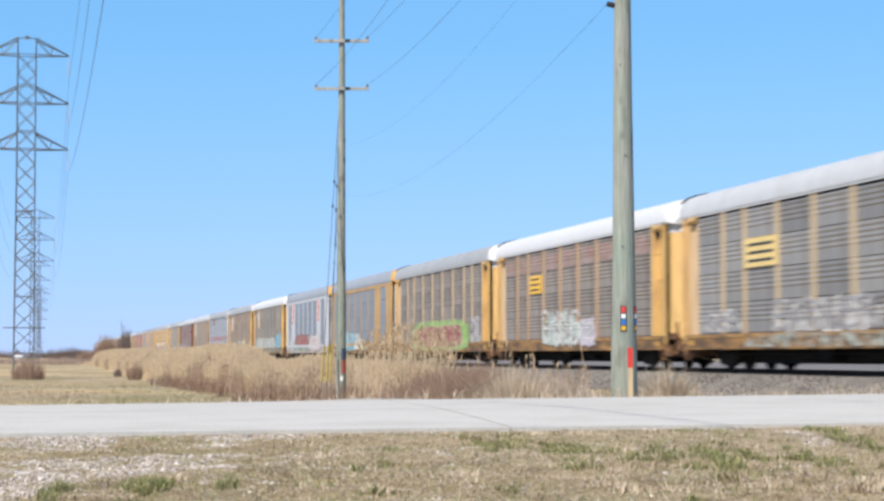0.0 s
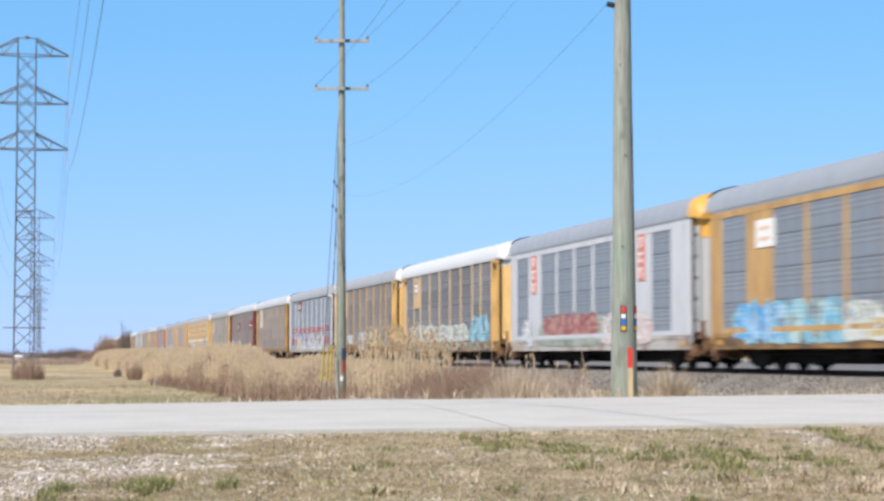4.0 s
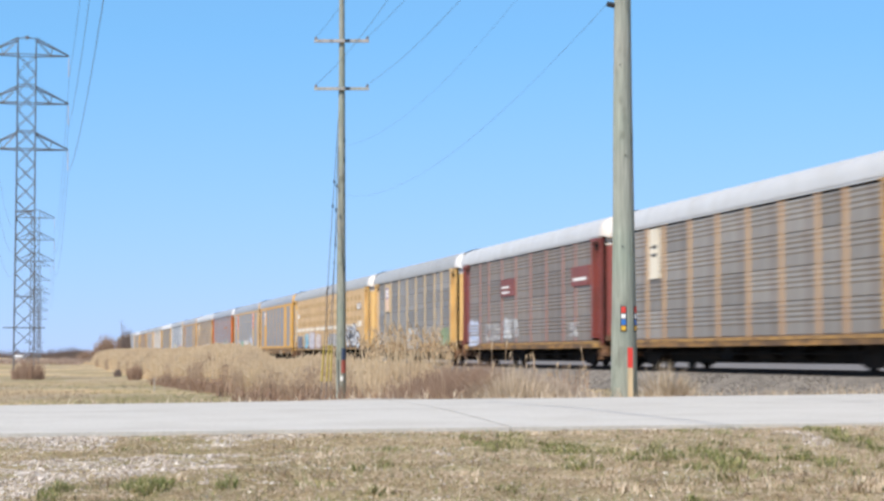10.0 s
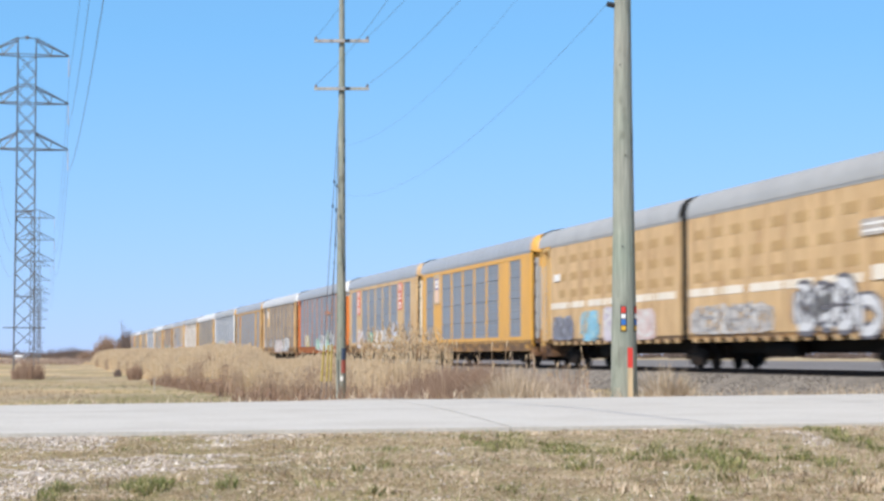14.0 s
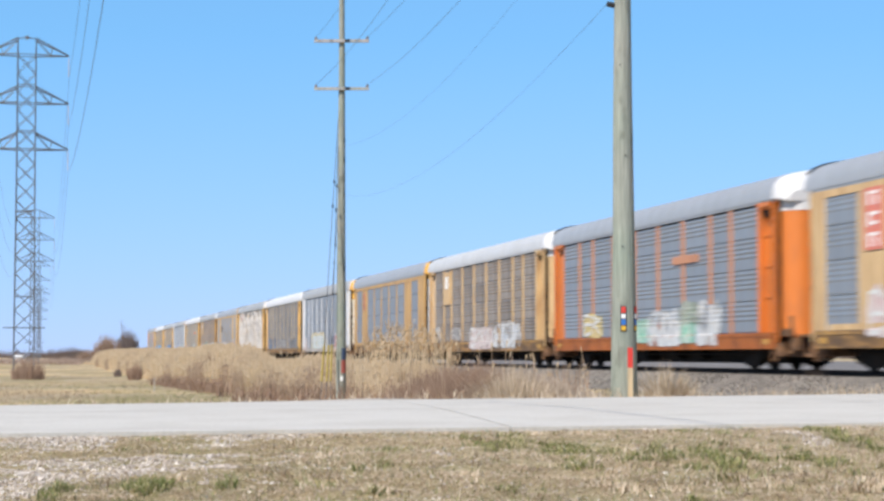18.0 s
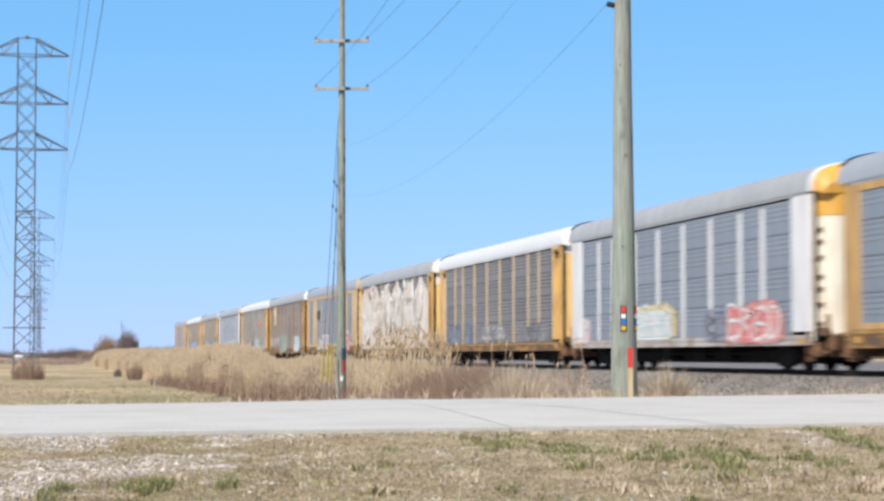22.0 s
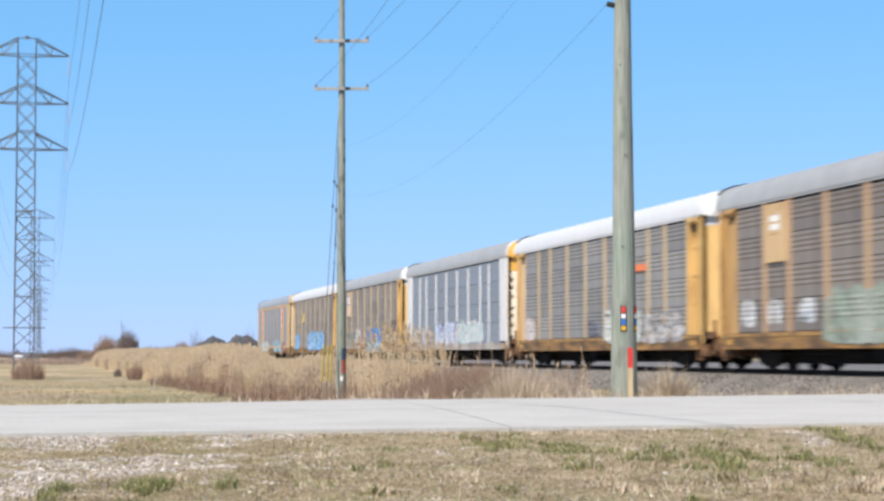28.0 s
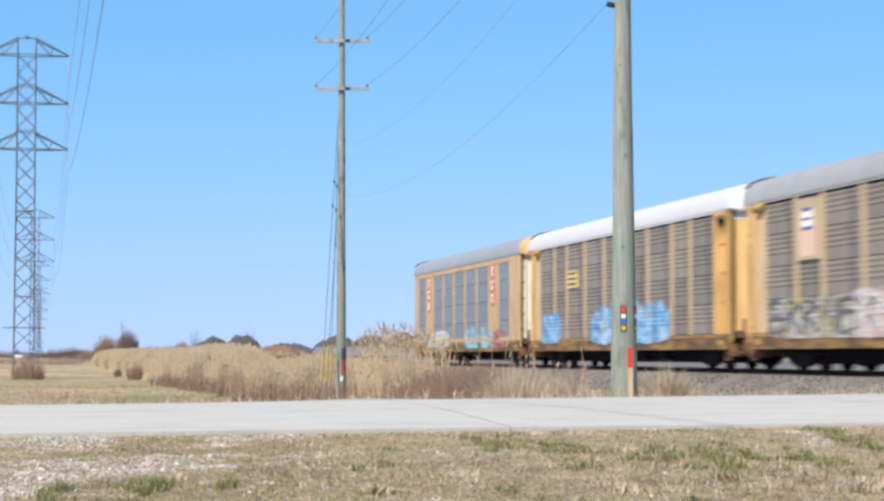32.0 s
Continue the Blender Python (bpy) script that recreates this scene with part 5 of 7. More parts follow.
plate(c, "sign", "white", -17.6, -16.6, 3.7, 4.0, -1.60, "small white sign plate")

c = autorack("posts", "yellow and grey autorack car with white and green graffiti", "yellow", "grey", roof="grey")
shield_sign(c, -8.15)
spray(c, "white", -1.2, 2.4, 0.85, 2.3, 1)
spray(c, "moss", 9.2, 11.4, 1.05, 2.1, 2, 0.1)

c = autorack("posts", "maroon ended autorack car with brown panels", "maroon", "umber", "maroon_thin", "light", "cream", "sill", 0.22, True)
s1 = plate(c, "sign", "maroon", -4.4, -1.5, 3.35, 4.15)
bars(s1, "white", -4.1, -2.6, 3.4, 3.9, 2, -1.59)
s2 = plate(c, "sign", "maroon", 8.7, 11.4, 3.4, 4.2)
bars(s2, "white", 9.0, 11.0, 3.5, 3.85, 1, -1.59)
spray(c, "bluewhite", -11.8, -9.5, 0.95, 2.5, 1)
spray(c, "palewhite", -8.0, -4.6, 1.2, 2.25, 2)
spray(c, "white", -4.1, -0.9, 1.3, 2.4, 4)
spray(c, "palewhite", 8.0, 9.6, 1.3, 2.0, 3)

c = autorack("posts", "ochre autorack car with pale galvanised panels", "ochre", "pale", "rust_post", "light", "cream", "sill", 0.26, True)
bars(plate(c, "sign", "edge", -8.75, -7.6, 3.3, 5.1), "black", -8.5, -7.85, 4.0, 4.6, 2, -1.59)

c = autorack("flush", "silver blue autorack car, maroon stripes and white graffiti", "silver", "blue", None, "grey", "white", "sill_grey", 0.24, wide=True)
bars(plate(c, "sign", "maroon", -7.2, -4.9, 4.35, 5.1), "white", -6.9, -5.2, 4.4, 4.9, 2, -1.59)
for a, b in BAYS:
    coats[c.name] = 0
    spray(c, "maroon", a + 0.2, b - 0.2, 2.42, 2.86, 1, 0.0, 1.0, "maroon stripe")
    spray(c, "maroon", a + 0.2, b - 0.2, 1.42, 2.02, 2, 0.0, 1.0, "maroon stripe")
spray(c, "white", -6.2, 9.2, 0.95, 2.55, 3, 0.25)
spray(c, "yellow", -8.0, -5.8, 1.0, 2.1, 4, 0.3)
slashes(c, "navy", -5.6, 9.0, 1.15, 2.35, 16, 5, 0.10)
slashes(c, "rose", -5.6, 9.0, 1.15, 2.35, 8, 6, 0.12)
slashes(c, "grey", -5.6, 9.0, 1.1, 2.3, 14, 7, 0.10)

c = autorack("posts", "tan and brown autorack car with four patches of graffiti", "yellow", "brown", "rust_post", "grey", "white")
shield_sign(c, -8.15, 3.3, 5.1)
spray(c, "tealwhite", -7.1, -4.4, 1.3, 2.1, 1)
spray(c, "white", -2.1, 1.4, 0.85, 2.3, 2)
spray(c, "yellow", 2.7, 6.8, 1.1, 2.4, 3)
spray(c, "greyblue", 8.3, 11.0, 1.1, 1.9, 4, 0.1)

c = autorack("posts", "yellow and dark brown autorack car, white roof, blue graffiti", "yellow", "dark", roof="white")
shield_sign(c, -8.15, 3.3, 5.05, "tan", "blue")
spray(c, "mint", -10.2, 6.4, 1.2, 2.4, 1, 0.35)
spray(c, "skyblue", 6.6, 11.1, 1.1, 2.9, 2, 0.45)
spray(c, "tealsill", -11.5, 11.5, 0.8, 1.25, 3, 0.2)

c = autorack("framed", "silver framed autorack car with red lettering", "silver_blue", "blue", roof="blue", cap="yellow", sill="sill_grey")
letter_column(c, -8.7, 3.3, 5.0, w=0.4)
letter_column(c, 7.6, 3.3, 5.0, w=0.4)
spray(c, "darkgreen", -7.9, 3.0, 0.85, 2.4, 1, 0.3)
spray(c, "redbrown", -7.2, 1.8, 1.3, 2.5, 3, 0.45)
spray(c, "pink", 2.2, 8.9, 0.9, 2.3, 2)
spray(c, "white", -11.0, -9.0, 0.9, 2.2, 4, 0.1)

c = autorack("framed", "tan framed autorack car with sky blue graffiti", "ochre", "blue", roof="blue", cap="yellow")
bars(plate(c, "sign", "white", -8.9, -7.4, 3.85, 4.7), "pinkish", -8.6, -7.7, 3.95, 4.6, 2, -1.59)
spray(c, "skyblue", -11.2, -1.0, 0.8, 2.45, 1, 0.35)
spray(c, "blue", -11.0, -6.4, 0.95, 2.4, 2, 0.35)
spray(c, "mint", -2.2, 0.4, 0.85, 2.3, 3, 0.4)
spray(c, "yellow", -0.4, 2.6, 0.85, 1.8, 4, 0.5)

c = autorack("posts", "yellow and brown autorack car with green edged graffiti", "yellow", "brown", roof="grey")
spray(c, "green", -7.6, 8.4, 0.8, 2.55, 1, 0.12)
p = spray(c, "redbrown", -6.1, 6.6, 1.0, 2.25, 2, 0.12)
spray(c, "palewhite", 8.8, 11.3, 1.2, 2.6, 3, 0.1)

c = autorack("posts", "yellow and brown autorack car, white roof, teal graffiti", "yellow", "brown", "rust_post", "white", "white")
bars(plate(c, "sign", "sign_yellow", -6.6, -4.7, 3.3, 4.1), "black", -6.4, -4.9, 3.35, 4.05, 3, -1.59)
spray(c, "teal", -4.5, 1.9, 0.8, 2.8, 1, 0.5, 0.7)
spray(c, "lilac", 1.8, 4.2, 0.85, 2.2, 2, 0.3)
for i, (a, b) in enumerate(BAYS):
    spray(c, "fadedred", a + 0.5, b - 0.4, 4.25, 5.0, 20 + i, 0.1, 1.0, "faded red lettering, no longer readable")

c = autorack("posts", "yellow and grey autorack car with white graffiti", "yellow", "grey", roof="light", cap="white")
bars(plate(c, "sign", "sign_pale", -7.0, -4.2, 3.28, 4.18), "black", -6.7, -4.5, 3.35, 4.1, 3, -1.59)
spray(c, "palewhite", -4.8, 3.3, 1.15, 2.4, 1, 0.4)
spray(c, "palewhite", -11.1, -7.5, 1.25, 2.1, 2, 0.4)
spray(c, "tealsill", -7.0, 11.5, 0.78, 1.25, 3, 0.2)
spray(c, "lilac", 4.0, 11.0, 1.1, 2.3, 4, 0.4)


# ---- poles and wires ----
def wood_mat(name, c):
    m, n, l, b = material(name, 0.85)
    g = noise_node(n, l, 6.0, 6, "Object", (6.0, 6.0, 0.35))
    s = noise_node(n, l, 0.8, 3)
    r = ramp_node(n, l, g.outputs[0], [(0.3, scaled(c, 0.74)), (0.55, c), (0.75, scaled(c, 1.22))])
    t = ramp_node(n, l, s.outputs[0], [(0.35, (0.86, 0.93, 0.84)), (0.65, (1.05, 1.0, 0.96))])
    k = noise_node(n, l, 5.0, 5, "Object", (1.0, 1.0, 0.45))
    spots = ramp_node(n, l, k.outputs[0], [(0.30, (0.55, 0.54, 0.52)), (0.42, (0.95, 0.95, 0.95)), (0.62, (1.0, 1.0, 1.0)), (0.75, (1.22, 1.2, 1.18))])
    col = mix_node(n, l, 1.0, r.outputs[0], t.outputs[0], "MULTIPLY")
    l.new(mix_node(n, l, 1.0, col, spots.outputs[0], "MULTIPLY"), b.inputs["Base Color"])
    bump_node(n, l, b, g.outputs[0], 0.5, 0.012)
    return m


pole_wood = wood_mat("grey green weathered pole wood", (0.295, 0.312, 0.278))
arm_wood = wood_mat("pale crossarm wood", (0.42, 0.405, 0.41))
steel = varied("galvanised lattice steel", (0.145, 0.155, 0.17), 0.5, 0.25, 0.5, 6, 0.15)
wire_mat = varied("dark cable", (0.10, 0.11, 0.13), 0.6, 0.2, 1, 5, 0.1)
porcelain = varied("brown grey porcelain", (0.20, 0.18, 0.18), 0.3)
pale_porcelain = varied("pale grey porcelain", (0.48, 0.44, 0.45), 0.35)
flag = {k: varied("marker " + k, c, 0.45, 0, 2, 12, 0.08) for k, c in
        {"red": (0.60, 0.045, 0.03), "white": (0.80, 0.80, 0.78), "blue": (0.03, 0.16, 0.50), "yellow": (0.72, 0.42, 0.03), "black": (0.02, 0.02, 0.02), "navy": (0.05, 0.08, 0.15), "faded": (0.40, 0.10, 0.075)}.items()}
stake_wood = wood_mat("pale stake wood", (0.60, 0.45, 0.30))


def round_pole(pole, zs, rads, n=20):
    """A tapered trunk with slightly uneven outline."""
    pts, rr = [], []
    for i in range(41):
        z = zs[0] + (zs[-1] - zs[0]) * i / 40
        pts.append((0.012 * noise.noise((z * 0.4, 3, 1)), 0, z))
        rr.append(float(np.interp(z, zs, rads)) * (1 + 0.025 * noise.noise((z * 1.7, 1, 5))))
    return part("shaft", Shape().tube(pts, rr, n), pole_wood, pole, smooth=True)


def curved_tag(parent, name, mat, z0, z1, mid, half, rad, label=""):
    """A thin strip that follows the pole's roundness; mid, half: degrees from the side that faces the camera."""
    vs = []
    for i in range(5):
        a = radians(mid - half + half * i / 2)
        for r in (rad, rad + 0.008):
            for z in (z0, z1):
                vs.append((r * math.sin(a), -r * math.cos(a), z))
    fs = []
    for i in range(4):
        k = i * 4
        fs += [(k + 2, k + 3, k + 7, k + 6), (k, k + 1, k + 5, k + 4), (k, k + 2, k + 6, k + 4), (k + 1, k + 3, k + 7, k + 5)]
    fs += [(0, 1, 3, 2), (16, 17, 19, 18)]
    return part(name, Shape().add(vs, fs), mat, parent, label)


def crossarm(pole, z, half, rad, y=-0.12):
    arm = part("crossarm", Shape().box(-half, half, y - 0.045, y + 0.045, z - 0.042, z + 0.042, 0.0), arm_wood, pole, "pale wooden crossarm")
    for x in (-half + 0.05, half - 0.05):
        part("insulator", Shape().tube([(x, y, z + 0.04), (x, y, z + 0.06), (x, y, z + 0.08), (x, y, z + 0.11), (x, y, z + 0.13)], [0.015, 0.05, 0.035, 0.045, 0.02], 10), porcelain, arm)
    part("arm_bolt", Shape().box(0.10, 0.25, y - 0.07, y - 0.04, z - 0.045, z + 0.045), flag["black"], arm)
    return arm


NEAR_POLE, FAR_POLE = (2.29, 25.0), (-3.045, 60.0)
ARMS = (8.62, 10.08)

p1 = thing("utility_pole", "stout grey green weathered wooden utility pole by the road", "utility pole", pose(*NEAR_POLE, 0), "wooden poles along the road")
round_pole(p1, [-0.9, 0.0, 2.0, 5.0, 11.2], [0.178, 0.170, 0.140, 0.106, 0.085], 24)
for z in ARMS:
    crossarm(p1, z, 0.85, 0.1)
for mid in (-7, 60):
    curved_tag(p1, "marker_backing", flag["black"], 0.842, 1.165, mid, 14, 0.1545)
    for name, z0, z1 in (("red", 1.075, 1.165), ("white", 1.005, 1.075), ("blue", 0.925, 1.005), ("yellow", 0.855, 0.925)):
        curved_tag(p1, "marker_band", flag[name], z0 + 0.006, z1 - 0.008, mid, 9.5, 0.1580, name + " reflective marker band")
part("cable_clamp", Shape().tube([(-0.10, -0.02, 4.98), (-0.2, -0.02, 5.0)], 0.035, 8), flag["black"], p1)
for z, a in ((4.2, -20), (3.05, 8), (1.9, -10)):
    curved_tag(p1, "nail_tag", flag["black"], z, z + 0.02, a, 3, 0.150 - (z - 1.9) * 0.0135)

st = thing("survey_stake", "pale wooden survey stake with a red painted top", "stake", pose(2.325, 24.62, 0))
part("stake_shaft", Shape().box(-0.025, 0.035, -0.015, 0.02, -0.12, 0.395), stake_wood, st)
part("painted_top", Shape().box(-0.026, 0.036, -0.016, 0.021, 0.395, 0.645), flag["red"], st, "red painted top")

p2 = thing("utility_pole", "tall wooden utility pole with two crossarms among the reeds", "utility pole", pose(*FAR_POLE, 0), "wooden poles along the road")
round_pole(p2, [-2.0, 0.0, 5.0, 11.6], [0.165, 0.152, 0.118, 0.08], 16)
for z in ARMS:
    crossarm(p2, z, 0.83, 0.1, -0.13)
curved_tag(p2, "marker_band", flag["navy"], 0.42, 0.76, 40, 34, 0.155, "dark blue marker band")
curved_tag(p2, "marker_band", flag["faded"], 0.02, 0.40, 35, 30, 0.156, "faded red marker band")
curved_tag(p2, "marker_band", flag["white"], -0.22, -0.08, 10, 16, 0.157, "small white tag")
for z in (7.0, 6.4, 5.4, 3.1):
    curved_tag(p2, "nail_tag", flag["black"], z, z + 0.10, 50, 12, 0.125)


def cable(name, label, a, b, sag, rad=0.014, n=24):
    a, b = Vector(a), Vector(b)
    pts = [a.lerp(b, i / n) - Vector((0, 0, sag * 4 * (i / n) * (1 - i / n))) for i in range(n + 1)]
    me = Shape().tube(pts, rad, 5).mesh(name, wire_mat)
    return tagged(new(name, me), label, "cable")


for z in ARMS:
    for dx in (-0.78, 0.78):
        cable("power_cable", "thin dark power cable between wooden poles", (FAR_POLE[0] + dx, FAR_POLE[1] - 0.13, z + 0.13), (NEAR_POLE[0] + dx, NEAR_POLE[1] - 0.12, z + 0.13), 0.55, 0.005)
        cable("power_cable", "thin dark power cable between wooden poles", (NEAR_POLE[0] + dx, NEAR_POLE[1] - 0.12, z + 0.13), (NEAR_POLE[0] + dx + 5.3, -10.0, z + 0.13), 0.5, 0.005)
cable("telephone_cable", "thin slack telephone cable", (FAR_POLE[0] + 0.1, FAR_POLE[1], 5.4), (NEAR_POLE[0] - 0.2, NEAR_POLE[1], 5.0), 0.75, 0.0020)
cable("telephone_cable", "thin slack telephone cable", (FAR_POLE[0] + 0.1, FAR_POLE[1], 6.9), (NEAR_POLE[0] - 0.1, NEAR_POLE[1], 6.7), 0.75, 0.0020)

GUARD_FOOT = 0.95
for i, (z, gx, gy) in enumerate(((8.2, -3.66, 59.6), (5.6, -3.50, 59.3), (8.0, -3.33, 59.0))):
    gz = ground_z(gx, gy)
    guy = thing("guy_wire", "steel guy wire with a yellow guard at its foot", "guy wire", pose(gx, gy, gz), "guy wires of the pole")
    top = Vector((FAR_POLE[0] - 0.08 - gx, FAR_POLE[1] + 0.1 - gy, z - gz))
    part("strand", Shape().tube([(0, 0, -0.1), top * 0.5, top], 0.011, 5), wire_mat, guy)
    part("guard", Shape().tube([top * (GUARD_FOOT / top.length), top * (2.05 / top.length)], 0.030, 8), varied("yellow plastic guard", (0.40, 0.31, 0.07), 0.6), guy, "yellow plastic guard")
    for f in (0.66, 0.74):
        part("strain_insulator", Shape().tube([top * f, top * (f + 0.01)], 0.03, 8), flag["black"], guy)


# ---- lattice towers ----
def lattice_tower(x, y, detail=True):
    tower = thing("transmission_tower", "slender galvanised steel lattice tower with three pairs of arms", "pylon", pose(x, y, -1.4, 0, 0, 11.36), "lattice towers in a row")
    H, wid = 32.2, lambda z: 0.95 - 0.10 * min(1, z / 20.0)
    t = 0.065
    for sx in (-1, 1):
        for sy in (-1, 1):
            part("leg", Shape().tube([(sx * wid(0), sy * wid(0), -0.55), (sx * wid(20), sy * wid(20), 20), (sx * wid(31), sy * wid(31), 31.4)], t, 4), steel, tower)
    zs = list(np.linspace(1.0, 30.5, 18))
    joined = Shape()

    def brace(a, b, r, name="brace"):
        if detail:
            part(name, Shape().tube([a, b], r, 4, False), steel, tower)
        else:
            joined.tube([a, b], r, 4, False)
    for face in range(4):
        turn = Matrix.Rotation(math.pi / 2 * face, 3, "Z")
        for z0, z1 in zip(zs, zs[1:]):
            a, b = wid(z0), wid(z1)
            brace(turn @ Vector((-a, -a, z0)), turn @ Vector((b, -b, z1)), 0.032)
            brace(turn @ Vector((a, -a, z0)), turn @ Vector((-b, -b, z1)), 0.032)
        for z in (7.5, 15.6, 21.5, 23.2, 25.9, 27.6, 30.5):
            a = wid(z)
            brace(turn @ Vector((-a, -a, z)), turn @ Vector((a, -a, z)), 0.042, "girt")
    if not detail:
        tagged(part("bracing", joined, steel, tower), kind="stuff")
    for sy in (-1, 1):
        part("climbing_guard", Shape().tube([(-1.95, sy, 4.55), (1.95, sy, 4.55)], 0.04, 4), steel, tower)
    for z in (21.5, 25.9, 30.5):
        for sx in (-1, 1):
            bars_of_arm = []
            w, tip = wid(z), Vector((sx * 3.92, 0, z))
            for sy in (-1, 1):
                low, high = Vector((sx * w, sy * w, z)), Vector((sx * w, sy * w, z + 1.55))
                q = low.lerp(tip, 0.45)
                bars_of_arm += [(low, tip, 0.06), (high, tip + Vector((0, 0, 0.06)), 0.06), (high, q, 0.035), (q, high.lerp(tip, 0.5), 0.03)]
            ao = part("arm", Shape().tube(bars_of_arm[0][:2], 0.06, 4), steel, tower)
            for p0, p1, r in bars_of_arm[1:]:
                part("arm_member", Shape().tube([p0, p1], r, 4), steel, ao)
            ins = [(tip.x, 0, z - 0.15 - i * 0.13) for i in range(15)]
            part("insulator_string", Shape().tube(ins, [0.055 if i % 2 else 0.025 for i in range(15)], 8), pale_porcelain, ao)
    peak = Shape()
    for sx in (-1, 1):
        peak.tube([(sx * 0.85, 0, 31.2), (sx * 0.85, 0, H - 0.1)], 0.06, 4)
        peak.tube([(sx * 0.85, 0, H - 0.1), (0, 0, H)], 0.05, 4)
    peak.box(-0.18, 0.18, -0.18, 0.18, H - 0.15, H + 0.15, 0.05)
    part("peak", peak, steel, tower)
    return tower


TOWERS = [(-39.55 - 0.2009 * d, 188.0 + d) for d in (0, 224, 448, 672, 896)]
for tx, ty in TOWERS:
    lattice_tower(tx, ty, ty < 420)
LINE = [(TOWERS[0][0] + 44.7, TOWERS[0][1] - 224)] + TOWERS
for z in (21.5, 25.9, 30.5):
    for sx in (-1, 1):
        for (ax, ay), (bx, by) in zip(LINE[:4], LINE[1:4]):
            cable("high_voltage_cable", "long sagging high voltage cable between lattice towers", (ax + sx * 3.87, ay + sx * 0.78, z - 3.5), (bx + sx * 3.87, by + sx * 0.78, z - 3.5), 4.5, 0.015, 30)


# ---- plants ----
def blade(vs, fs, x, y, z, h, w, lean, a, kink=0.5):
    """A grass blade: a bent strip of two quads that ends in a point."""
    k = len(vs)
    dx, dy = math.cos(a), math.sin(a)
    px, py = -dy * w / 2, dx * w / 2
    m = lean * kink * 0.5
    vs += [(x - px, y - py, z), (x + px, y + py, z),
           (x + dx * m - px * 0.8, y + dy * m - py * 0.8, z + h * 0.55), (x + dx * m + px * 0.8, y + dy * m + py * 0.8, z + h * 0.55),
           (x + dx * lean, y + dy * lean, z + h)]
    fs += [(k, k + 1, k + 3, k + 2), (k + 2, k + 3, k + 4)]


straw_mat = island_mat("dry straw blades", [(0, (0.33, 0.24, 0.15)), (0.4, (0.56, 0.44, 0.31)), (0.8, (0.72, 0.605, 0.455)), (1, (0.86, 0.75, 0.58))], 0.8, 0.3)
green_mat = island_mat("spring grass blades", [(0, (0.102, 0.124, 0.037)), (0.5, (0.217, 0.243, 0.080)), (1, (0.434, 0.393, 0.173))], 0.7, 0.3)
field_straw_mat = island_mat("dull field straw", [(0, (0.25, 0.19, 0.125)), (0.5, (0.38, 0.295, 0.20)), (1, (0.52, 0.42, 0.30))], 0.85, 0.3)
reed_mat = island_mat("dry reed", [(0, (0.52, 0.405, 0.262)), (0.5, (0.60, 0.478, 0.32)), (1, (0.69, 0.57, 0.405))], 0.8, 0.3)
brown_reed_mat = island_mat("dull brown reed", [(0, (0.34, 0.245, 0.168)), (0.5, (0.42, 0.315, 0.222)), (1, (0.50, 0.39, 0.285))], 0.85, 0.3)
plume_mat = island_mat("reed plumes", [(0, (0.50, 0.375, 0.238)), (0.5, (0.57, 0.44, 0.288)), (1, (0.65, 0.52, 0.358))], 0.9, 0.3)
twig_mat = island_mat("reddish brown twigs", [(0, (0.16, 0.095, 0.065)), (0.5, (0.26, 0.17, 0.12)), (1, (0.36, 0.26, 0.19))], 0.9)
dark_twig = island_mat("dark bare twigs", [(0, (0.085, 0.062, 0.055)), (0.6, (0.14, 0.105, 0.092)), (1, (0.22, 0.17, 0.15))], 0.9)
hill_mat = island_mat("dark far woods", [(0, (0.055, 0.058, 0.05)), (0.6, (0.10, 0.10, 0.085)), (1, (0.15, 0.14, 0.12))], 0.95)


# patches of the verge: x, y, half width, half depth, how dense
GREEN_PATCHES = ((-1.30, 9.00, 0.14, 0.55, 1.00), (-0.97, 9.29, 0.08, 0.74, 0.90), (-1.68, 8.79, 0.07, 0.33, 0.80), (-1.89, 8.73, 0.06, 0.22, 0.80), (-1.99, 11.79, 0.07, 0.68, 0.60), (-1.92, 13.16, 0.15, 0.59, 0.35), (-0.60, 14.78, 0.06, 0.75, 0.60), (-0.38, 10.51, 0.18, 1.14, 0.35), (0.40, 12.75, 0.27, 1.45, 0.45), (0.73, 11.66, 0.13, 1.75, 0.70), (1.03, 11.26, 0.16, 0.97, 0.60), (1.26, 11.10, 0.14, 0.89, 0.70), (1.48, 10.69, 0.08, 1.03, 1.00), (1.74, 10.95, 0.07, 1.14, 0.80), (1.97, 10.80, 0.14, 0.85, 0.60), (2.65, 12.75, 0.20, 2.86, 0.60))
STONY_PATCHES = ((-2.45, 13.0, 0.55, 1.7, 0.85), (-1.35, 13.3, 0.50, 1.3, 0.70), (-1.7, 16.0, 1.7, 0.7, 0.5), (-1.63, 10.56, 0.72, 1.12, 1.00), (-1.93, 9.80, 0.31, 1.26, 0.90), (-1.10, 9.29, 0.11, 0.49, 0.80), (-0.01, 11.59, 0.16, 0.75, 0.60), (1.13, 11.66, 0.15, 1.61, 0.60), (1.12, 13.60, 0.23, 1.09, 0.50), (2.45, 13.33, 0.13, 1.59, 0.80), (-0.93, 10.72, 0.18, 0.85, 0.60))


def in_patches(patches, x, y):
    return max(a * math.exp(-((x - px) / w) ** 2 - ((y - py) / d) ** 2) for px, py, w, d, a in patches)


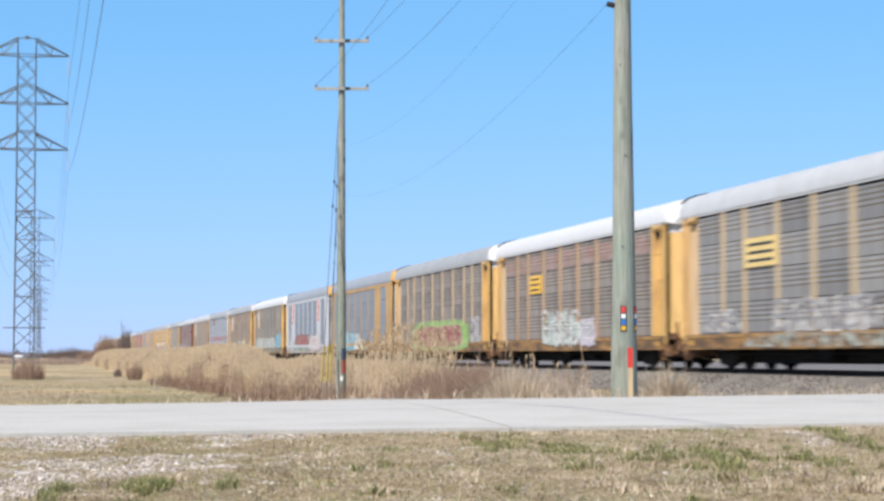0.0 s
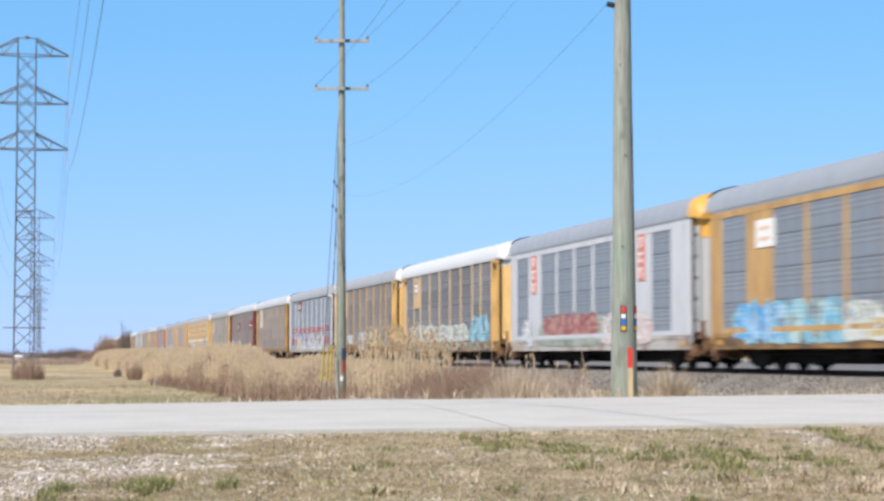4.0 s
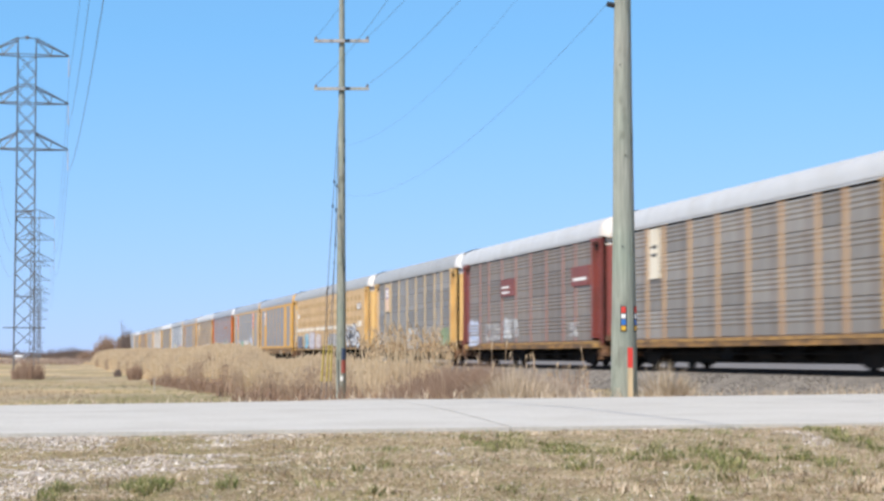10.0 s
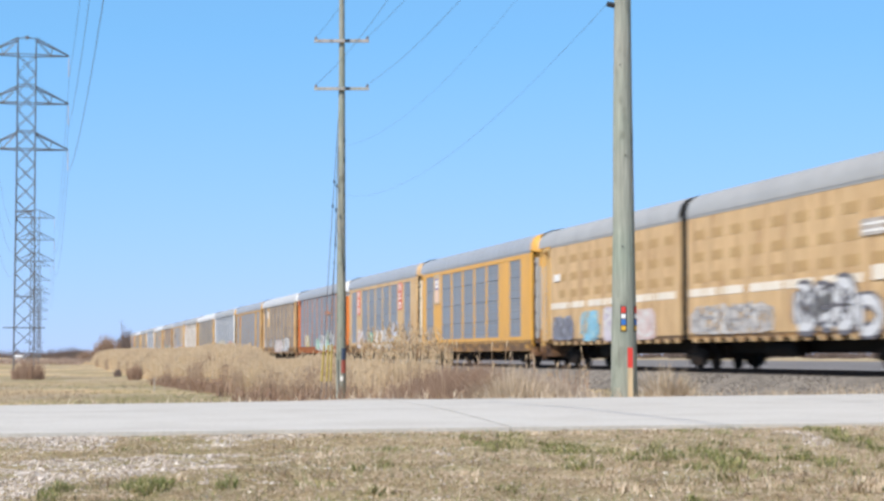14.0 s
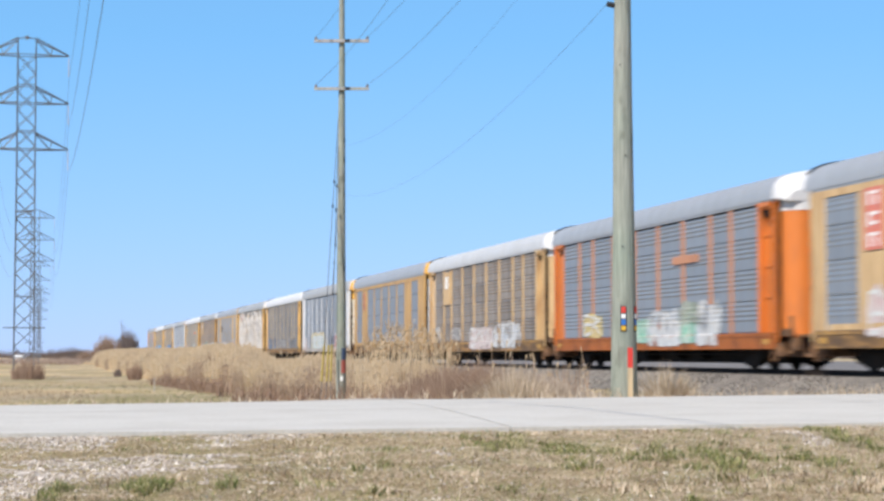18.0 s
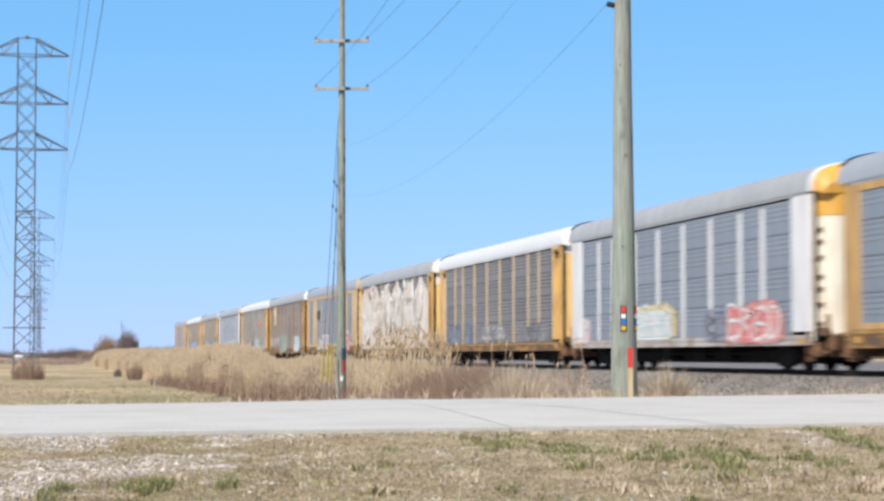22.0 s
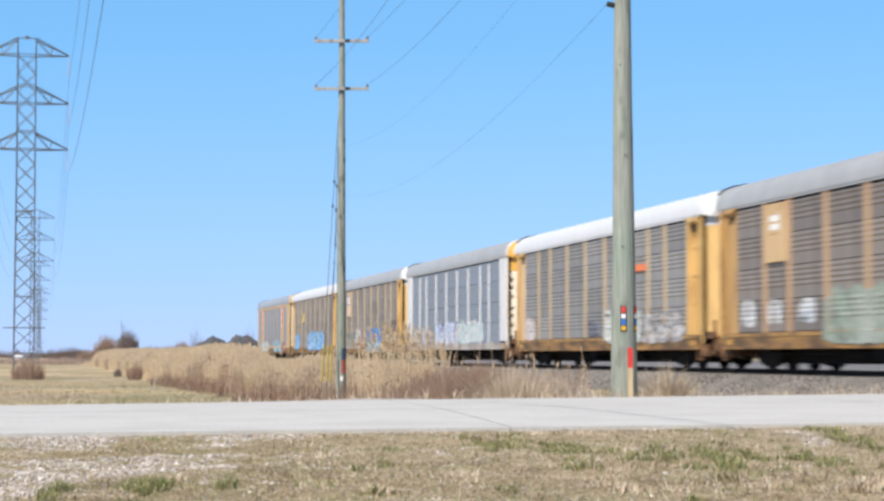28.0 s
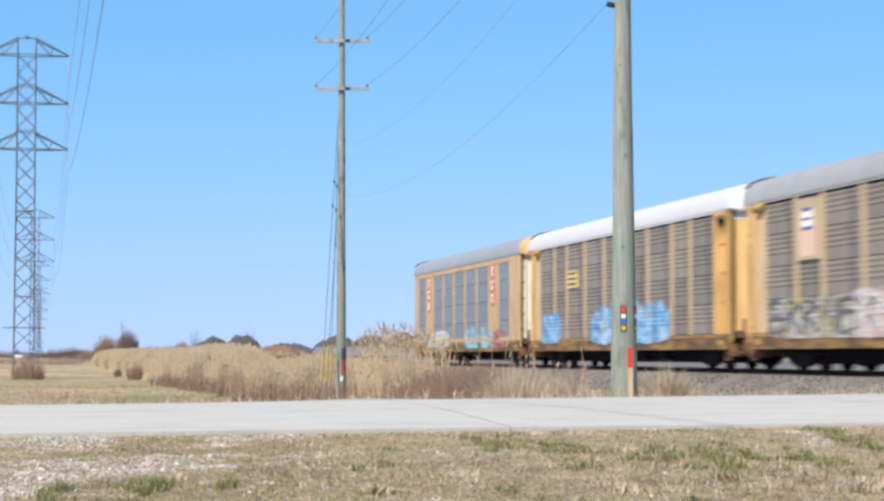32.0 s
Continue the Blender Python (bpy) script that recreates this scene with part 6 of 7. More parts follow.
def verge():
    """The near grass: matted straw, green tufts, bare soil and pale gravel patches."""
    rnd = random.Random(11)
    sv, sf, gv, gf, kv, kf = [], [], [], [], [], []
    n = 0
    while n < 130000:
        y = 8.0 + 7.2 * rnd.random() ** 1.1
        x = rnd.uniform(-0.29, 0.29) * (y + 2.5)
        r = road_r(x, y)
        if r > ROAD_0 + 0.06 * noise.noise((x * 2, y * 2, 0)) + 0.02:
            continue
        n += 1
        z = ground_z(x, y)
        lush, stony = in_patches(GREEN_PATCHES, x, y), in_patches(STONY_PATCHES, x, y)
        gravel = 0.25 * noise.noise((x * 0.9 + 3.1, y * 0.5, 1.5)) + 0.45 * noise.noise((x * 2.4, y * 1.9, 6)) - 0.22 + 0.85 * stony - 0.7 * lush
        green = 0.35 * noise.noise((x * 2.1 + 20, y * 1.3, 3)) + 0.65 * noise.noise((x * 5.0, y * 4.0, 8)) - 0.04 + 0.02 * x + 0.95 * lush * (0.75 + 0.9 * noise.noise((x * 8, y * 3.5, 17))) - 0.3 * stony
        thatch = noise.noise((x * 2.2 + 7, y * 2.2, 13)) + 0.5 * noise.noise((x * 6, y * 6, 4))
        rim = ROAD_0 - r
        a, u = rnd.uniform(0, 6.283), rnd.random()
        if gravel > 0.16 or (rim < 0.3 and u < 0.10):
            if u < 0.64 and (gravel > 0.3 or u < 0.35):
                stone(kv, kf, rnd, x, y, z + 0.001, rnd.choice((0.004, 0.005, 0.006, 0.007, 0.009, 0.011, 0.015, 0.024 if u < 0.06 else 0.008)))
            elif u < 0.92:
                blade(sv, sf, x, y, z, rnd.uniform(0.004, 0.014), 0.004, rnd.uniform(0.03, 0.08), a)
        elif green > 0.42:
            h = rnd.uniform(0.015, 0.045) * (1 + 1.5 * max(0, green - 0.42))
            h *= 0.45 + 0.55 * smooth01(0.0, 1.6, rim)
            blade(gv, gf, x, y, z, h, 0.006, rnd.uniform(0.02, 0.07), a)
            if u < 0.75:
                blade(sv, sf, x, y, z, h * 0.6, 0.004, rnd.uniform(0.02, 0.07), a + 2)
        elif thatch > -0.25 or u < 0.3:
            lift = 0.5 + max(0.0, thatch)
            blade(sv, sf, x, y, z, rnd.uniform(0.004, 0.026) * lift, 0.005, rnd.uniform(0.04, 0.12), a)
            if u < 0.07 + 0.35 * max(0, green):
                blade(gv, gf, x, y, z, rnd.uniform(0.012, 0.035), 0.004, rnd.uniform(0.01, 0.05), a)
            if u > 0.985:
                stone(kv, kf, rnd, x, y, z + 0.002, rnd.choice((0.005, 0.008, 0.011)))
        elif u > 0.95:
            stone(kv, kf, rnd, x, y, z + 0.002, rnd.choice((0.005, 0.008, 0.011)))
    for i in range(170):
        cy = 9.0 + 5.2 * rnd.random() ** 1.4
        cx = rnd.uniform(-0.27, 0.29) * cy
        if road_r(cx, cy) > ROAD_0 - 0.3 or in_patches(STONY_PATCHES, cx, cy) > 0.4:
            continue
        green = rnd.random() < 0.1 + 0.8 * in_patches(GREEN_PATCHES, cx, cy)
        w, way = rnd.uniform(0.05, 0.16), rnd.uniform(0, 6.283)
        for j in range(rnd.randrange(14, 46)):
            a, f = rnd.uniform(0, 6.283), rnd.random() ** 0.5
            x, y = cx + w * f * math.cos(a), cy + w * f * math.sin(a)
            h = rnd.uniform(0.018, 0.05) * smooth01(-0.6, 1.4, ROAD_0 - road_r(cx, cy))
            blade(gv if green else sv, gf if green else sf, x, y, ground_z(x, y), h, 0.0065, h * rnd.uniform(0.4, 1.6), way + rnd.uniform(-1.1, 1.1), 1.0)
    for i in range(420):
        y = 8.6 + 2.6 * rnd.random()
        x = y * rnd.uniform(-0.08, 0.25)
        if in_patches(STONY_PATCHES, x, y) < 0.3:
            h = rnd.uniform(0.015, 0.07)
            blade(sv, sf, x, y, ground_z(x, y), h, 0.0055, rnd.uniform(0.04, 0.12), rnd.uniform(0, 6.283), 0.9)
    tagged(new("dry_grass", raw_mesh("dry_grass", sv, sf, straw_mat)), "short dry straw grass on the road verge", "grass", kind="stuff")
    tagged(new("green_grass", raw_mesh("green_grass", gv, gf, green_mat)), "tufts of fresh green spring grass", "grass", kind="stuff")
    tagged(new("gravel", raw_mesh("gravel", kv, kf, pale_stone_mat)), "scattered pale limestone gravel", "gravel", kind="stuff")


verge()


def reed(vs, fs, pv, pf, rnd, x, y, z, h, w):
    a = rnd.uniform(0, 6.283)
    lean = h * rnd.uniform(0.02, 0.14)
    k = len(vs)
    dx, dy = math.cos(a), math.sin(a)
    top = (x + dx * lean, y + dy * lean, z + h)
    vs += [(x - w / 2, y, z), (x + w / 2, y, z), (top[0] - w / 4, top[1], top[2]), (top[0] + w / 4, top[1], top[2])]
    fs.append((k, k + 1, k + 3, k + 2))
    for i in range(3):
        f = rnd.uniform(0.25, 0.9)
        blade(vs, fs, x + dx * lean * f, y + dy * lean * f, z + h * f, h * rnd.uniform(-0.02, 0.16), w * 1.7, h * rnd.uniform(0.08, 0.22), rnd.uniform(0, 6.283))
    if rnd.random() < 0.4:
        q = len(pv)
        ph, pw = h * 0.12, w * 1.4
        s = rnd.choice((-1, 1)) * pw
        pv += [(top[0] - w * 0.4, top[1], top[2] - 0.03), (top[0] + w * 0.4, top[1], top[2] - 0.03), (top[0] + s * 0.7 + pw * 0.7, top[1], top[2] + ph * 0.55), (top[0] + s, top[1], top[2] + ph), (top[0] + s * 0.5 - pw * 0.6, top[1], top[2] + ph * 0.5)]
        pf.append((q, q + 1, q + 2, q + 3, q + 4))


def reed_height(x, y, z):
    """Height set by bearing x / y from the camera: tall far off, a low gap, then tall again."""
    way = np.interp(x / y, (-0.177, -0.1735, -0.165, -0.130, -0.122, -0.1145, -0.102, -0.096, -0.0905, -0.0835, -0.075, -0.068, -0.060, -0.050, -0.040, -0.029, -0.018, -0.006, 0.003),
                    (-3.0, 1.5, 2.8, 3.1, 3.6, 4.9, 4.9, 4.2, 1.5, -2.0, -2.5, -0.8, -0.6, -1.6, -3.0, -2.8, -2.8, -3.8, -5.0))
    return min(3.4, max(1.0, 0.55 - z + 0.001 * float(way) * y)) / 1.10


def reeds():
    rnd = random.Random(3)
    vs, fs, pv, pf, tv, tf = [], [], [], [], [], []
    bv, bf = [], []
    for i in range(19000):
        y = 52 + 48 * rnd.random() ** 0.8
        q = rnd.uniform(-13.4, -6.4)
        p = Vector((NEAR_X + (q - y * TRACK_N.y) / TRACK_N.x, y, 0))
        if math.hypot(p.x - FAR_POLE[0], p.y - FAR_POLE[1]) < 0.35 or (y < 62 and q < -11.0 and rnd.random() < 0.45) or road_r(p.x, p.y) < ROAD_1 + 9:
            continue
        # Sparser beyond a set bearing x / y from the camera.
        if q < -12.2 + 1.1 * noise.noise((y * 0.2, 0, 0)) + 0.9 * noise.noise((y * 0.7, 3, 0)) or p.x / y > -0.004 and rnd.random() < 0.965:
            continue
        z = ground_z(p.x, p.y)
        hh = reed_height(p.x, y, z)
        front = q + 12.2 - 1.1 * noise.noise((y * 0.2, 0, 0)) - 0.9 * noise.noise((y * 0.7, 3, 0))
        hh *= (0.62 + 0.38 * smooth01(0.0, 1.5, front)) * (1 + 0.16 * noise.noise((p.x * 0.9, p.y * 0.35, 44)))
        # Brown share rises with bearing x / y from the camera.
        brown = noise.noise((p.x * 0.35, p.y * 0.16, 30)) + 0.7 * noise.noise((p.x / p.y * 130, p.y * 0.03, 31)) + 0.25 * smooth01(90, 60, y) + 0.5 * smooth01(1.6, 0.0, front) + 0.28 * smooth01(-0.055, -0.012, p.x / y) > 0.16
        reed(bv if brown else vs, bf if brown else fs, pv, pf, rnd, p.x, p.y, z, hh * rnd.uniform(0.66, 1.0) * (1.25 if rnd.random() < 0.05 else 1.0), 0.018)
    for i in range(70):
        y = rnd.uniform(34, 54)
        x = y * rnd.uniform(-0.03, 0.075)
        if road_r(x, y) < ROAD_1 + 6:
            continue
        reed(bv, bf, pv, pf, rnd, x, y, ground_z(x, y), (0.85 + 0.75 * rnd.random() ** 2) * (1 - 4.0 * max(0, x / y - 0.015)), 0.018)
    for i in range(26000):
        y = 96 + 400 * rnd.random() ** 1.5
        q = rnd.uniform(-13.2, -6.0)
        x = NEAR_X + (q - y * TRACK_N.y) / TRACK_N.x
        front = q + 12.0 - 1.0 * noise.noise((y * 0.03, 0, 0)) - 0.5 * noise.noise((y * 0.10, 3, 0))
        if front < 0.0:
            continue
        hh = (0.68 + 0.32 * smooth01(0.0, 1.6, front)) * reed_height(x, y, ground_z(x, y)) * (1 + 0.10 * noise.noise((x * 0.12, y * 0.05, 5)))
        # Brown streaks vary with bearing x / y from the camera.
        brown = noise.noise((x * 0.3, y * 0.08, 30)) + 0.7 * noise.noise((x / y * 150, y * 0.02, 31)) > 0.2
        reed(bv if brown else vs, bf if brown else fs, pv, pf, rnd, x, y, ground_z(x, y), hh * rnd.uniform(0.75, 1.05), 0.03 + 0.0001 * y)
    tagged(new("reeds", raw_mesh("reeds", vs, fs, reed_mat)), "dense belt of dry straw-coloured reeds beside the railway", "reeds", kind="stuff")
    tagged(new("brown_reeds", raw_mesh("brown_reeds", bv, bf, brown_reed_mat)), "duller brown clumps of dry reeds beside the railway", "reeds", kind="stuff")
    tagged(new("reed_plumes", raw_mesh("reed_plumes", pv, pf, plume_mat)), "feathery plumes on top of the dry reeds", "reeds", kind="stuff")
    for i in range(9000):
        y = 34 + 120 * rnd.random() ** 1.4
        q = -13.6 + 5 * rnd.random() ** 1.5 + 1.2 * noise.noise((y * 0.15, 0, 0))
        x = NEAR_X + (q - y * TRACK_N.y) / TRACK_N.x
        if math.hypot(x - FAR_POLE[0], y - FAR_POLE[1]) < 0.8 or noise.noise((x * 0.3, y * 0.12, 12)) < -0.05 or road_r(x, y) < ROAD_1 + 6 or (x / y > 0.0 and rnd.random() < 0.5) or x / y > 0.075:
            continue
        blade(tv, tf, x, y, ground_z(x, y), rnd.uniform(0.4, 1.0), 0.025, rnd.uniform(0.05, 0.5), rnd.uniform(0, 6.283), 1.2)
    tagged(new("undergrowth", raw_mesh("undergrowth", tv, tf, twig_mat)), "reddish brown weeds at the foot of the reeds", "weeds", kind="stuff")
    dv, df = [], []
    for i in range(26000):
        e, r = rnd.uniform(-26, 14), ROAD_1 + 0.5 + 11 * rnd.random() ** 1.3
        x, y, _ = road_point(e, r, 0)
        if across_track(x, y) > -6.0 and rnd.random() < 0.8:
            continue
        if noise.noise((x * 0.5, y * 0.5, 4)) < -0.1 and r > ROAD_1 + 1.0:
            continue
        tall = 1 + 1.6 * max(0, noise.noise((x * 0.35, y * 0.35, 9))) * smooth01(-6, 2, e)
        blade(dv, df, x, y, ground_z(x, y), rnd.uniform(0.03, 0.13) * tall, 0.010, rnd.uniform(0.03, 0.2), rnd.uniform(0, 6.283))
    tagged(new("roadside_grass", raw_mesh("roadside_grass", dv, df, straw_mat)), "rough dry grass below the road edge", "grass", kind="stuff")


reeds()


def tall_reeds():
    """Sparse clumps of taller reeds, heavy with plumes, that bend in the wind."""
    rnd = random.Random(58)
    for i in range(26):
        y = rnd.uniform(53, 59)
        way = -0.042 + 0.046 * (i + rnd.random()) / 26
        x = way * y
        z = ground_z(x, y)
        # Clump heights follow the bearing from the camera.
        crest = np.interp(way, (-0.042, -0.032, -0.022, -0.012, -0.004, 0.004), (3.5, 9.5, 12.5, 10.0, 7.0, 0.5))
        top = 0.55 - z + 0.001 * float(crest) * y
        clump = thing("reed_clump", "sparse clump of tall dry reeds with feathery plumes", "reeds", pose(x, y, z), "tall reed clumps")
        for j in range(rnd.randint(6, 10)):
            vs, fs, pv, pf = [], [], [], []
            h = top * rnd.uniform(0.76, 1.06)
            dx, dy, lean, w = rnd.gauss(0, 0.15), rnd.gauss(0, 0.3), rnd.uniform(-0.12, 0.16), 0.016
            rings = [(dx + lean * f * f, dy, h * f) for f in (0, 0.35, 0.7, 1)]
            for m, p in enumerate(rings):
                vs += [(p[0] - w / 2 * (1 - 0.2 * m), p[1], p[2]), (p[0] + w / 2 * (1 - 0.2 * m), p[1], p[2])]
            fs += [(2 * m, 2 * m + 1, 2 * m + 3, 2 * m + 2) for m in range(3)]
            for m in range(3):
                f = rnd.uniform(0.3, 0.85)
                blade(vs, fs, dx + lean * f * f, dy, h * f, h * rnd.uniform(0.02, 0.12), 0.022, h * rnd.uniform(0.06, 0.14), rnd.uniform(0, 6.283))
            side = rnd.choice((-1, 1))
            for m in range(8):
                f = m / 7
                blade(pv, pf, rings[3][0] + side * 0.06 * f, dy, h - 0.05 + 0.21 * f, rnd.uniform(0.04, 0.10), 0.046 * (1.2 - 0.7 * f), rnd.uniform(0.02, 0.08), rnd.uniform(0, 6.283))
            stalk = new("stalk", raw_mesh("stalk", vs, fs, reed_mat))
            stalk.parent = clump
            plume = new("plume", raw_mesh("plume", pv, pf, plume_mat))
            plume.parent = stalk
        swaying.append((clump, x, y, z, rnd.uniform(0, 6.283), rnd.uniform(0.7, 1.2)))


swaying = []
tall_reeds()


def weeds():
    """Low brown weeds and fine dead stalks between the road, the pole and the track."""
    rnd = random.Random(77)
    vs, fs, pv, pf = [], [], [], []
    n = 0
    while n < 26000:
        y = 33 + 30 * rnd.random() ** 1.3
        x = y * rnd.uniform(-0.165, 0.083)
        r, q = road_r(x, y), across_track(x, y)
        n += 1
        if r < ROAD_1 + 5.5 or q > -4.2 or q < -15.5 or math.hypot(x - FAR_POLE[0], y - FAR_POLE[1]) < 0.5:
            continue
        k = noise.noise((x * 0.8, y * 0.3, 50)) + 0.5 * noise.noise((x * 2.6, y * 0.9, 51)) - 0.8 * max(0.0, x / y - 0.045) * 20
        if k < -0.12:
            continue
        h = (0.22 + 0.55 * max(0.0, k)) * rnd.uniform(0.4, 1.1)
        a = rnd.uniform(0, 6.283)
        pale = noise.noise((x * 1.1, y * 0.4, 60)) > 0.22
        blade(pv if pale else vs, pf if pale else fs, x, y, ground_z(x, y), h, 0.011, h * rnd.uniform(0.1, 0.8), a, 1.2)
        if rnd.random() < 0.5:
            blade(vs, fs, x, y, ground_z(x, y) + h * 0.4, h * 0.5, 0.009, h * rnd.uniform(0.2, 0.6), a + rnd.uniform(1, 5), 0.8)
    tagged(new("brown_weeds", raw_mesh("brown_weeds", vs, fs, island_mat("pinkish brown dead weeds", [(0, (0.25, 0.17, 0.125)), (0.5, (0.36, 0.265, 0.205)), (1, (0.48, 0.375, 0.30))], 0.9))), "low pinkish brown dead weeds by the road", "weeds", kind="stuff")
    tagged(new("pale_weeds", raw_mesh("pale_weeds", pv, pf, reed_mat)), "low pale straw weeds by the road", "weeds", kind="stuff")


weeds()


def tufts():
    """Clumps of taller straw between the road and the track."""
    rnd = random.Random(31)
    for way, y, w, h, n in ((0.1125, 27.3, 0.45, 0.92, 360), (0.120, 27.6, 0.35, 0.78, 180), (0.0365, 34, 1.0, 1.50, 900), (0.031, 35, 0.8, 1.30, 500), (0.058, 36, 0.9, 0.95, 420), (0.050, 38, 0.8, 1.1, 400), (0.155, 30, 0.6, 0.68, 120), (0.200, 30, 0.8, 0.62, 120), (0.085, 30, 0.7, 0.75, 260), (0.178, 28.5, 0.7, 0.5, 150)):
        vs, fs = [], []
        for i in range(n):
            a, f = rnd.uniform(0, 6.283), rnd.random() ** 0.5
            blade(vs, fs, 0.5 * w * f * math.cos(a), 0.5 * w * f * math.sin(a), 0, h * rnd.uniform(0.6, 1.0) * (1 - 0.25 * f), 0.011, h * rnd.uniform(0.1, 0.7) * f, a + rnd.uniform(-0.6, 0.6))
        ob = tagged(new("grass_tuft", raw_mesh("grass_tuft", vs, fs, straw_mat)), "clump of tall dry straw grass by the track", "grass", "straw clumps by the road")
        ob.matrix_basis = pose(way * y, y, ground_z(way * y, y) - 0.02)


tufts()


def field_grass():
    rnd = random.Random(21)
    vs, fs, gv, gf = [], [], [], []
    for i in range(30000):
        y = 40 + 190 * rnd.random() ** 1.6
        x = rnd.uniform(-0.27, -0.06) * y
        if across_track(x, y) > -12.5 or road_r(x, y) < ROAD_1 + 3:
            continue
        k = noise.noise((x * 0.12, y * 0.05, 2)) + 0.6 * noise.noise((x * 0.6, y * 0.25, 7))
        h = rnd.uniform(0.03, 0.12) * (1.5 if k > 0.3 else 1)
        if k < 0.08:
            blade(gv, gf, x, y, ground_z(x, y), h * 0.8, 0.03, rnd.uniform(0.02, 0.12), rnd.uniform(0, 6.283))
        else:
            blade(vs, fs, x, y, ground_z(x, y), h, 0.03, rnd.uniform(0.02, 0.16), rnd.uniform(0, 6.283))
    tagged(new("field_straw", raw_mesh("field_straw", vs, fs, field_straw_mat)), "dry straw grass across the field", "grass", kind="stuff")
    tagged(new("field_grass", raw_mesh("field_grass", gv, gf, green_mat)), "greening grass across the field", "grass", kind="stuff")


field_grass()


def twigs(vs, fs, rnd, x, y, z, w, h, n, thick, base=0.2):
    """A bare bush: limbs that fork into thin upright twigs."""
    for i in range(n):
        a, f = rnd.uniform(0, 6.283), rnd.random() ** 0.6
        bx, by = x + base * w * f * math.cos(a), y + base * w * f * math.sin(a)
        tx, ty = x + 0.5 * w * f * math.cos(a), y + 0.5 * w * f * math.sin(a)
        tz = z + h * rnd.uniform(0.45, 1.0) * (1 - 0.4 * f * f)
        k = len(vs)
        vs += [(bx - thick, by, z), (bx + thick, by, z), (tx, ty, tz)]
        fs.append((k, k + 1, k + 2))
        for j in range(2):
            g = rnd.uniform(0.35, 0.9)
            mx, my, mz = bx + (tx - bx) * g, by + (ty - by) * g, z + (tz - z) * g
            k = len(vs)
            vs += [(mx - thick * 0.6, my, mz), (mx + thick * 0.6, my, mz), (mx + w * rnd.uniform(-0.16, 0.16), my, mz + h * rnd.uniform(0.05, 0.22))]
            fs.append((k, k + 1, k + 2))


def bush(name, label, x, y, w, h, n, thick, mat, seed, category="bush", base=0.2):
    vs, fs = [], []
    twigs(vs, fs, random.Random(seed), 0, 0, 0, w, h, n, thick, base)
    ob = tagged(new(name, raw_mesh(name, vs, fs, mat)), label, category)
    ob.matrix_basis = pose(x, y, ground_z(x, y) - 0.05)
    return ob


brush_twig = island_mat("pale reddish brush", [(0, (0.22, 0.155, 0.125)), (0.5, (0.32, 0.24, 0.195)), (1, (0.42, 0.335, 0.28))], 0.9)
weed_mat = island_mat("greyish brown dead weeds", [(0, (0.24, 0.18, 0.14)), (0.5, (0.36, 0.29, 0.235)), (1, (0.52, 0.44, 0.36))], 0.9)
# ux: metres sideways for each metre ahead of the camera
bush("shrub", "reddish brown bare shrub round a tower's foot", -38.75, 186.2, 3.3, 2.25, 420, 0.03, twig_mat, 1, base=0.46)
bush("shrub", "reddish brown bare shrub among the reeds", -0.1545 * 186, 186, 1.7, 1.8, 220, 0.03, twig_mat, 2, base=0.36)
bush("shrub", "small dark shrub in the grass", -0.163 * 215, 215, 1.0, 1.0, 120, 0.04, dark_twig, 3, base=0.44)
for i, (ux, y, w, h) in enumerate(((0.000, 39.5, 1.6, 1.40), (0.008, 38.0, 1.6, 1.42), (0.016, 37.5, 1.6, 1.42), (0.0225, 39.0, 1.4, 1.34), (0.030, 40.0, 1.4, 1.20), (0.044, 39.0, 1.4, 1.15), (0.053, 37.5, 1.3, 1.0), (0.063, 36.0, 1.3, 0.86), (0.074, 35.0, 1.2, 0.70), (-0.012, 40.0, 1.6, 1.3), (-0.035, 39.0, 1.6, 0.7), (-0.075, 41.0, 1.8, 0.6), (-0.098, 44.0, 1.6, 0.5))):
    bush("weed_clump", "low clump of reddish brown dead weeds", ux * y, y, w, h, 1100, 0.009, weed_mat if ux > 0.027 else twig_mat, 60 + i, "weeds", 0.42)
for i, (ux, y, w, h) in enumerate(((-0.1685, 470, 5.5, 6.6), (-0.158, 500, 5.0, 6.8), (-0.147, 560, 9.0, 4.4), (-0.177, 520, 6, 3.6), (-0.187, 560, 10, 4.4), (-0.134, 620, 9, 5.4), (-0.1305, 660, 5.0, 6.5), (-0.140, 640, 8, 4.6))):
    bush("bare_tree", "bare scrubby tree by the railway", ux * y, y, w * 1.4, h * 1.22, 620, 0.075, twig_mat if i in (0, 3, 5, 6) else dark_twig, 20 + i, "tree")
for i, (ux, y, w, h) in enumerate(((-0.1600, 480, 4.5, 10.5), (-0.1235, 800, 8, 17), (-0.0975, 900, 8, 19))):
    bush("bare_tree", "tall thin bare tree on the skyline", ux * y, y, w, h, 60, 0.05, dark_twig, 40 + i, "tree")


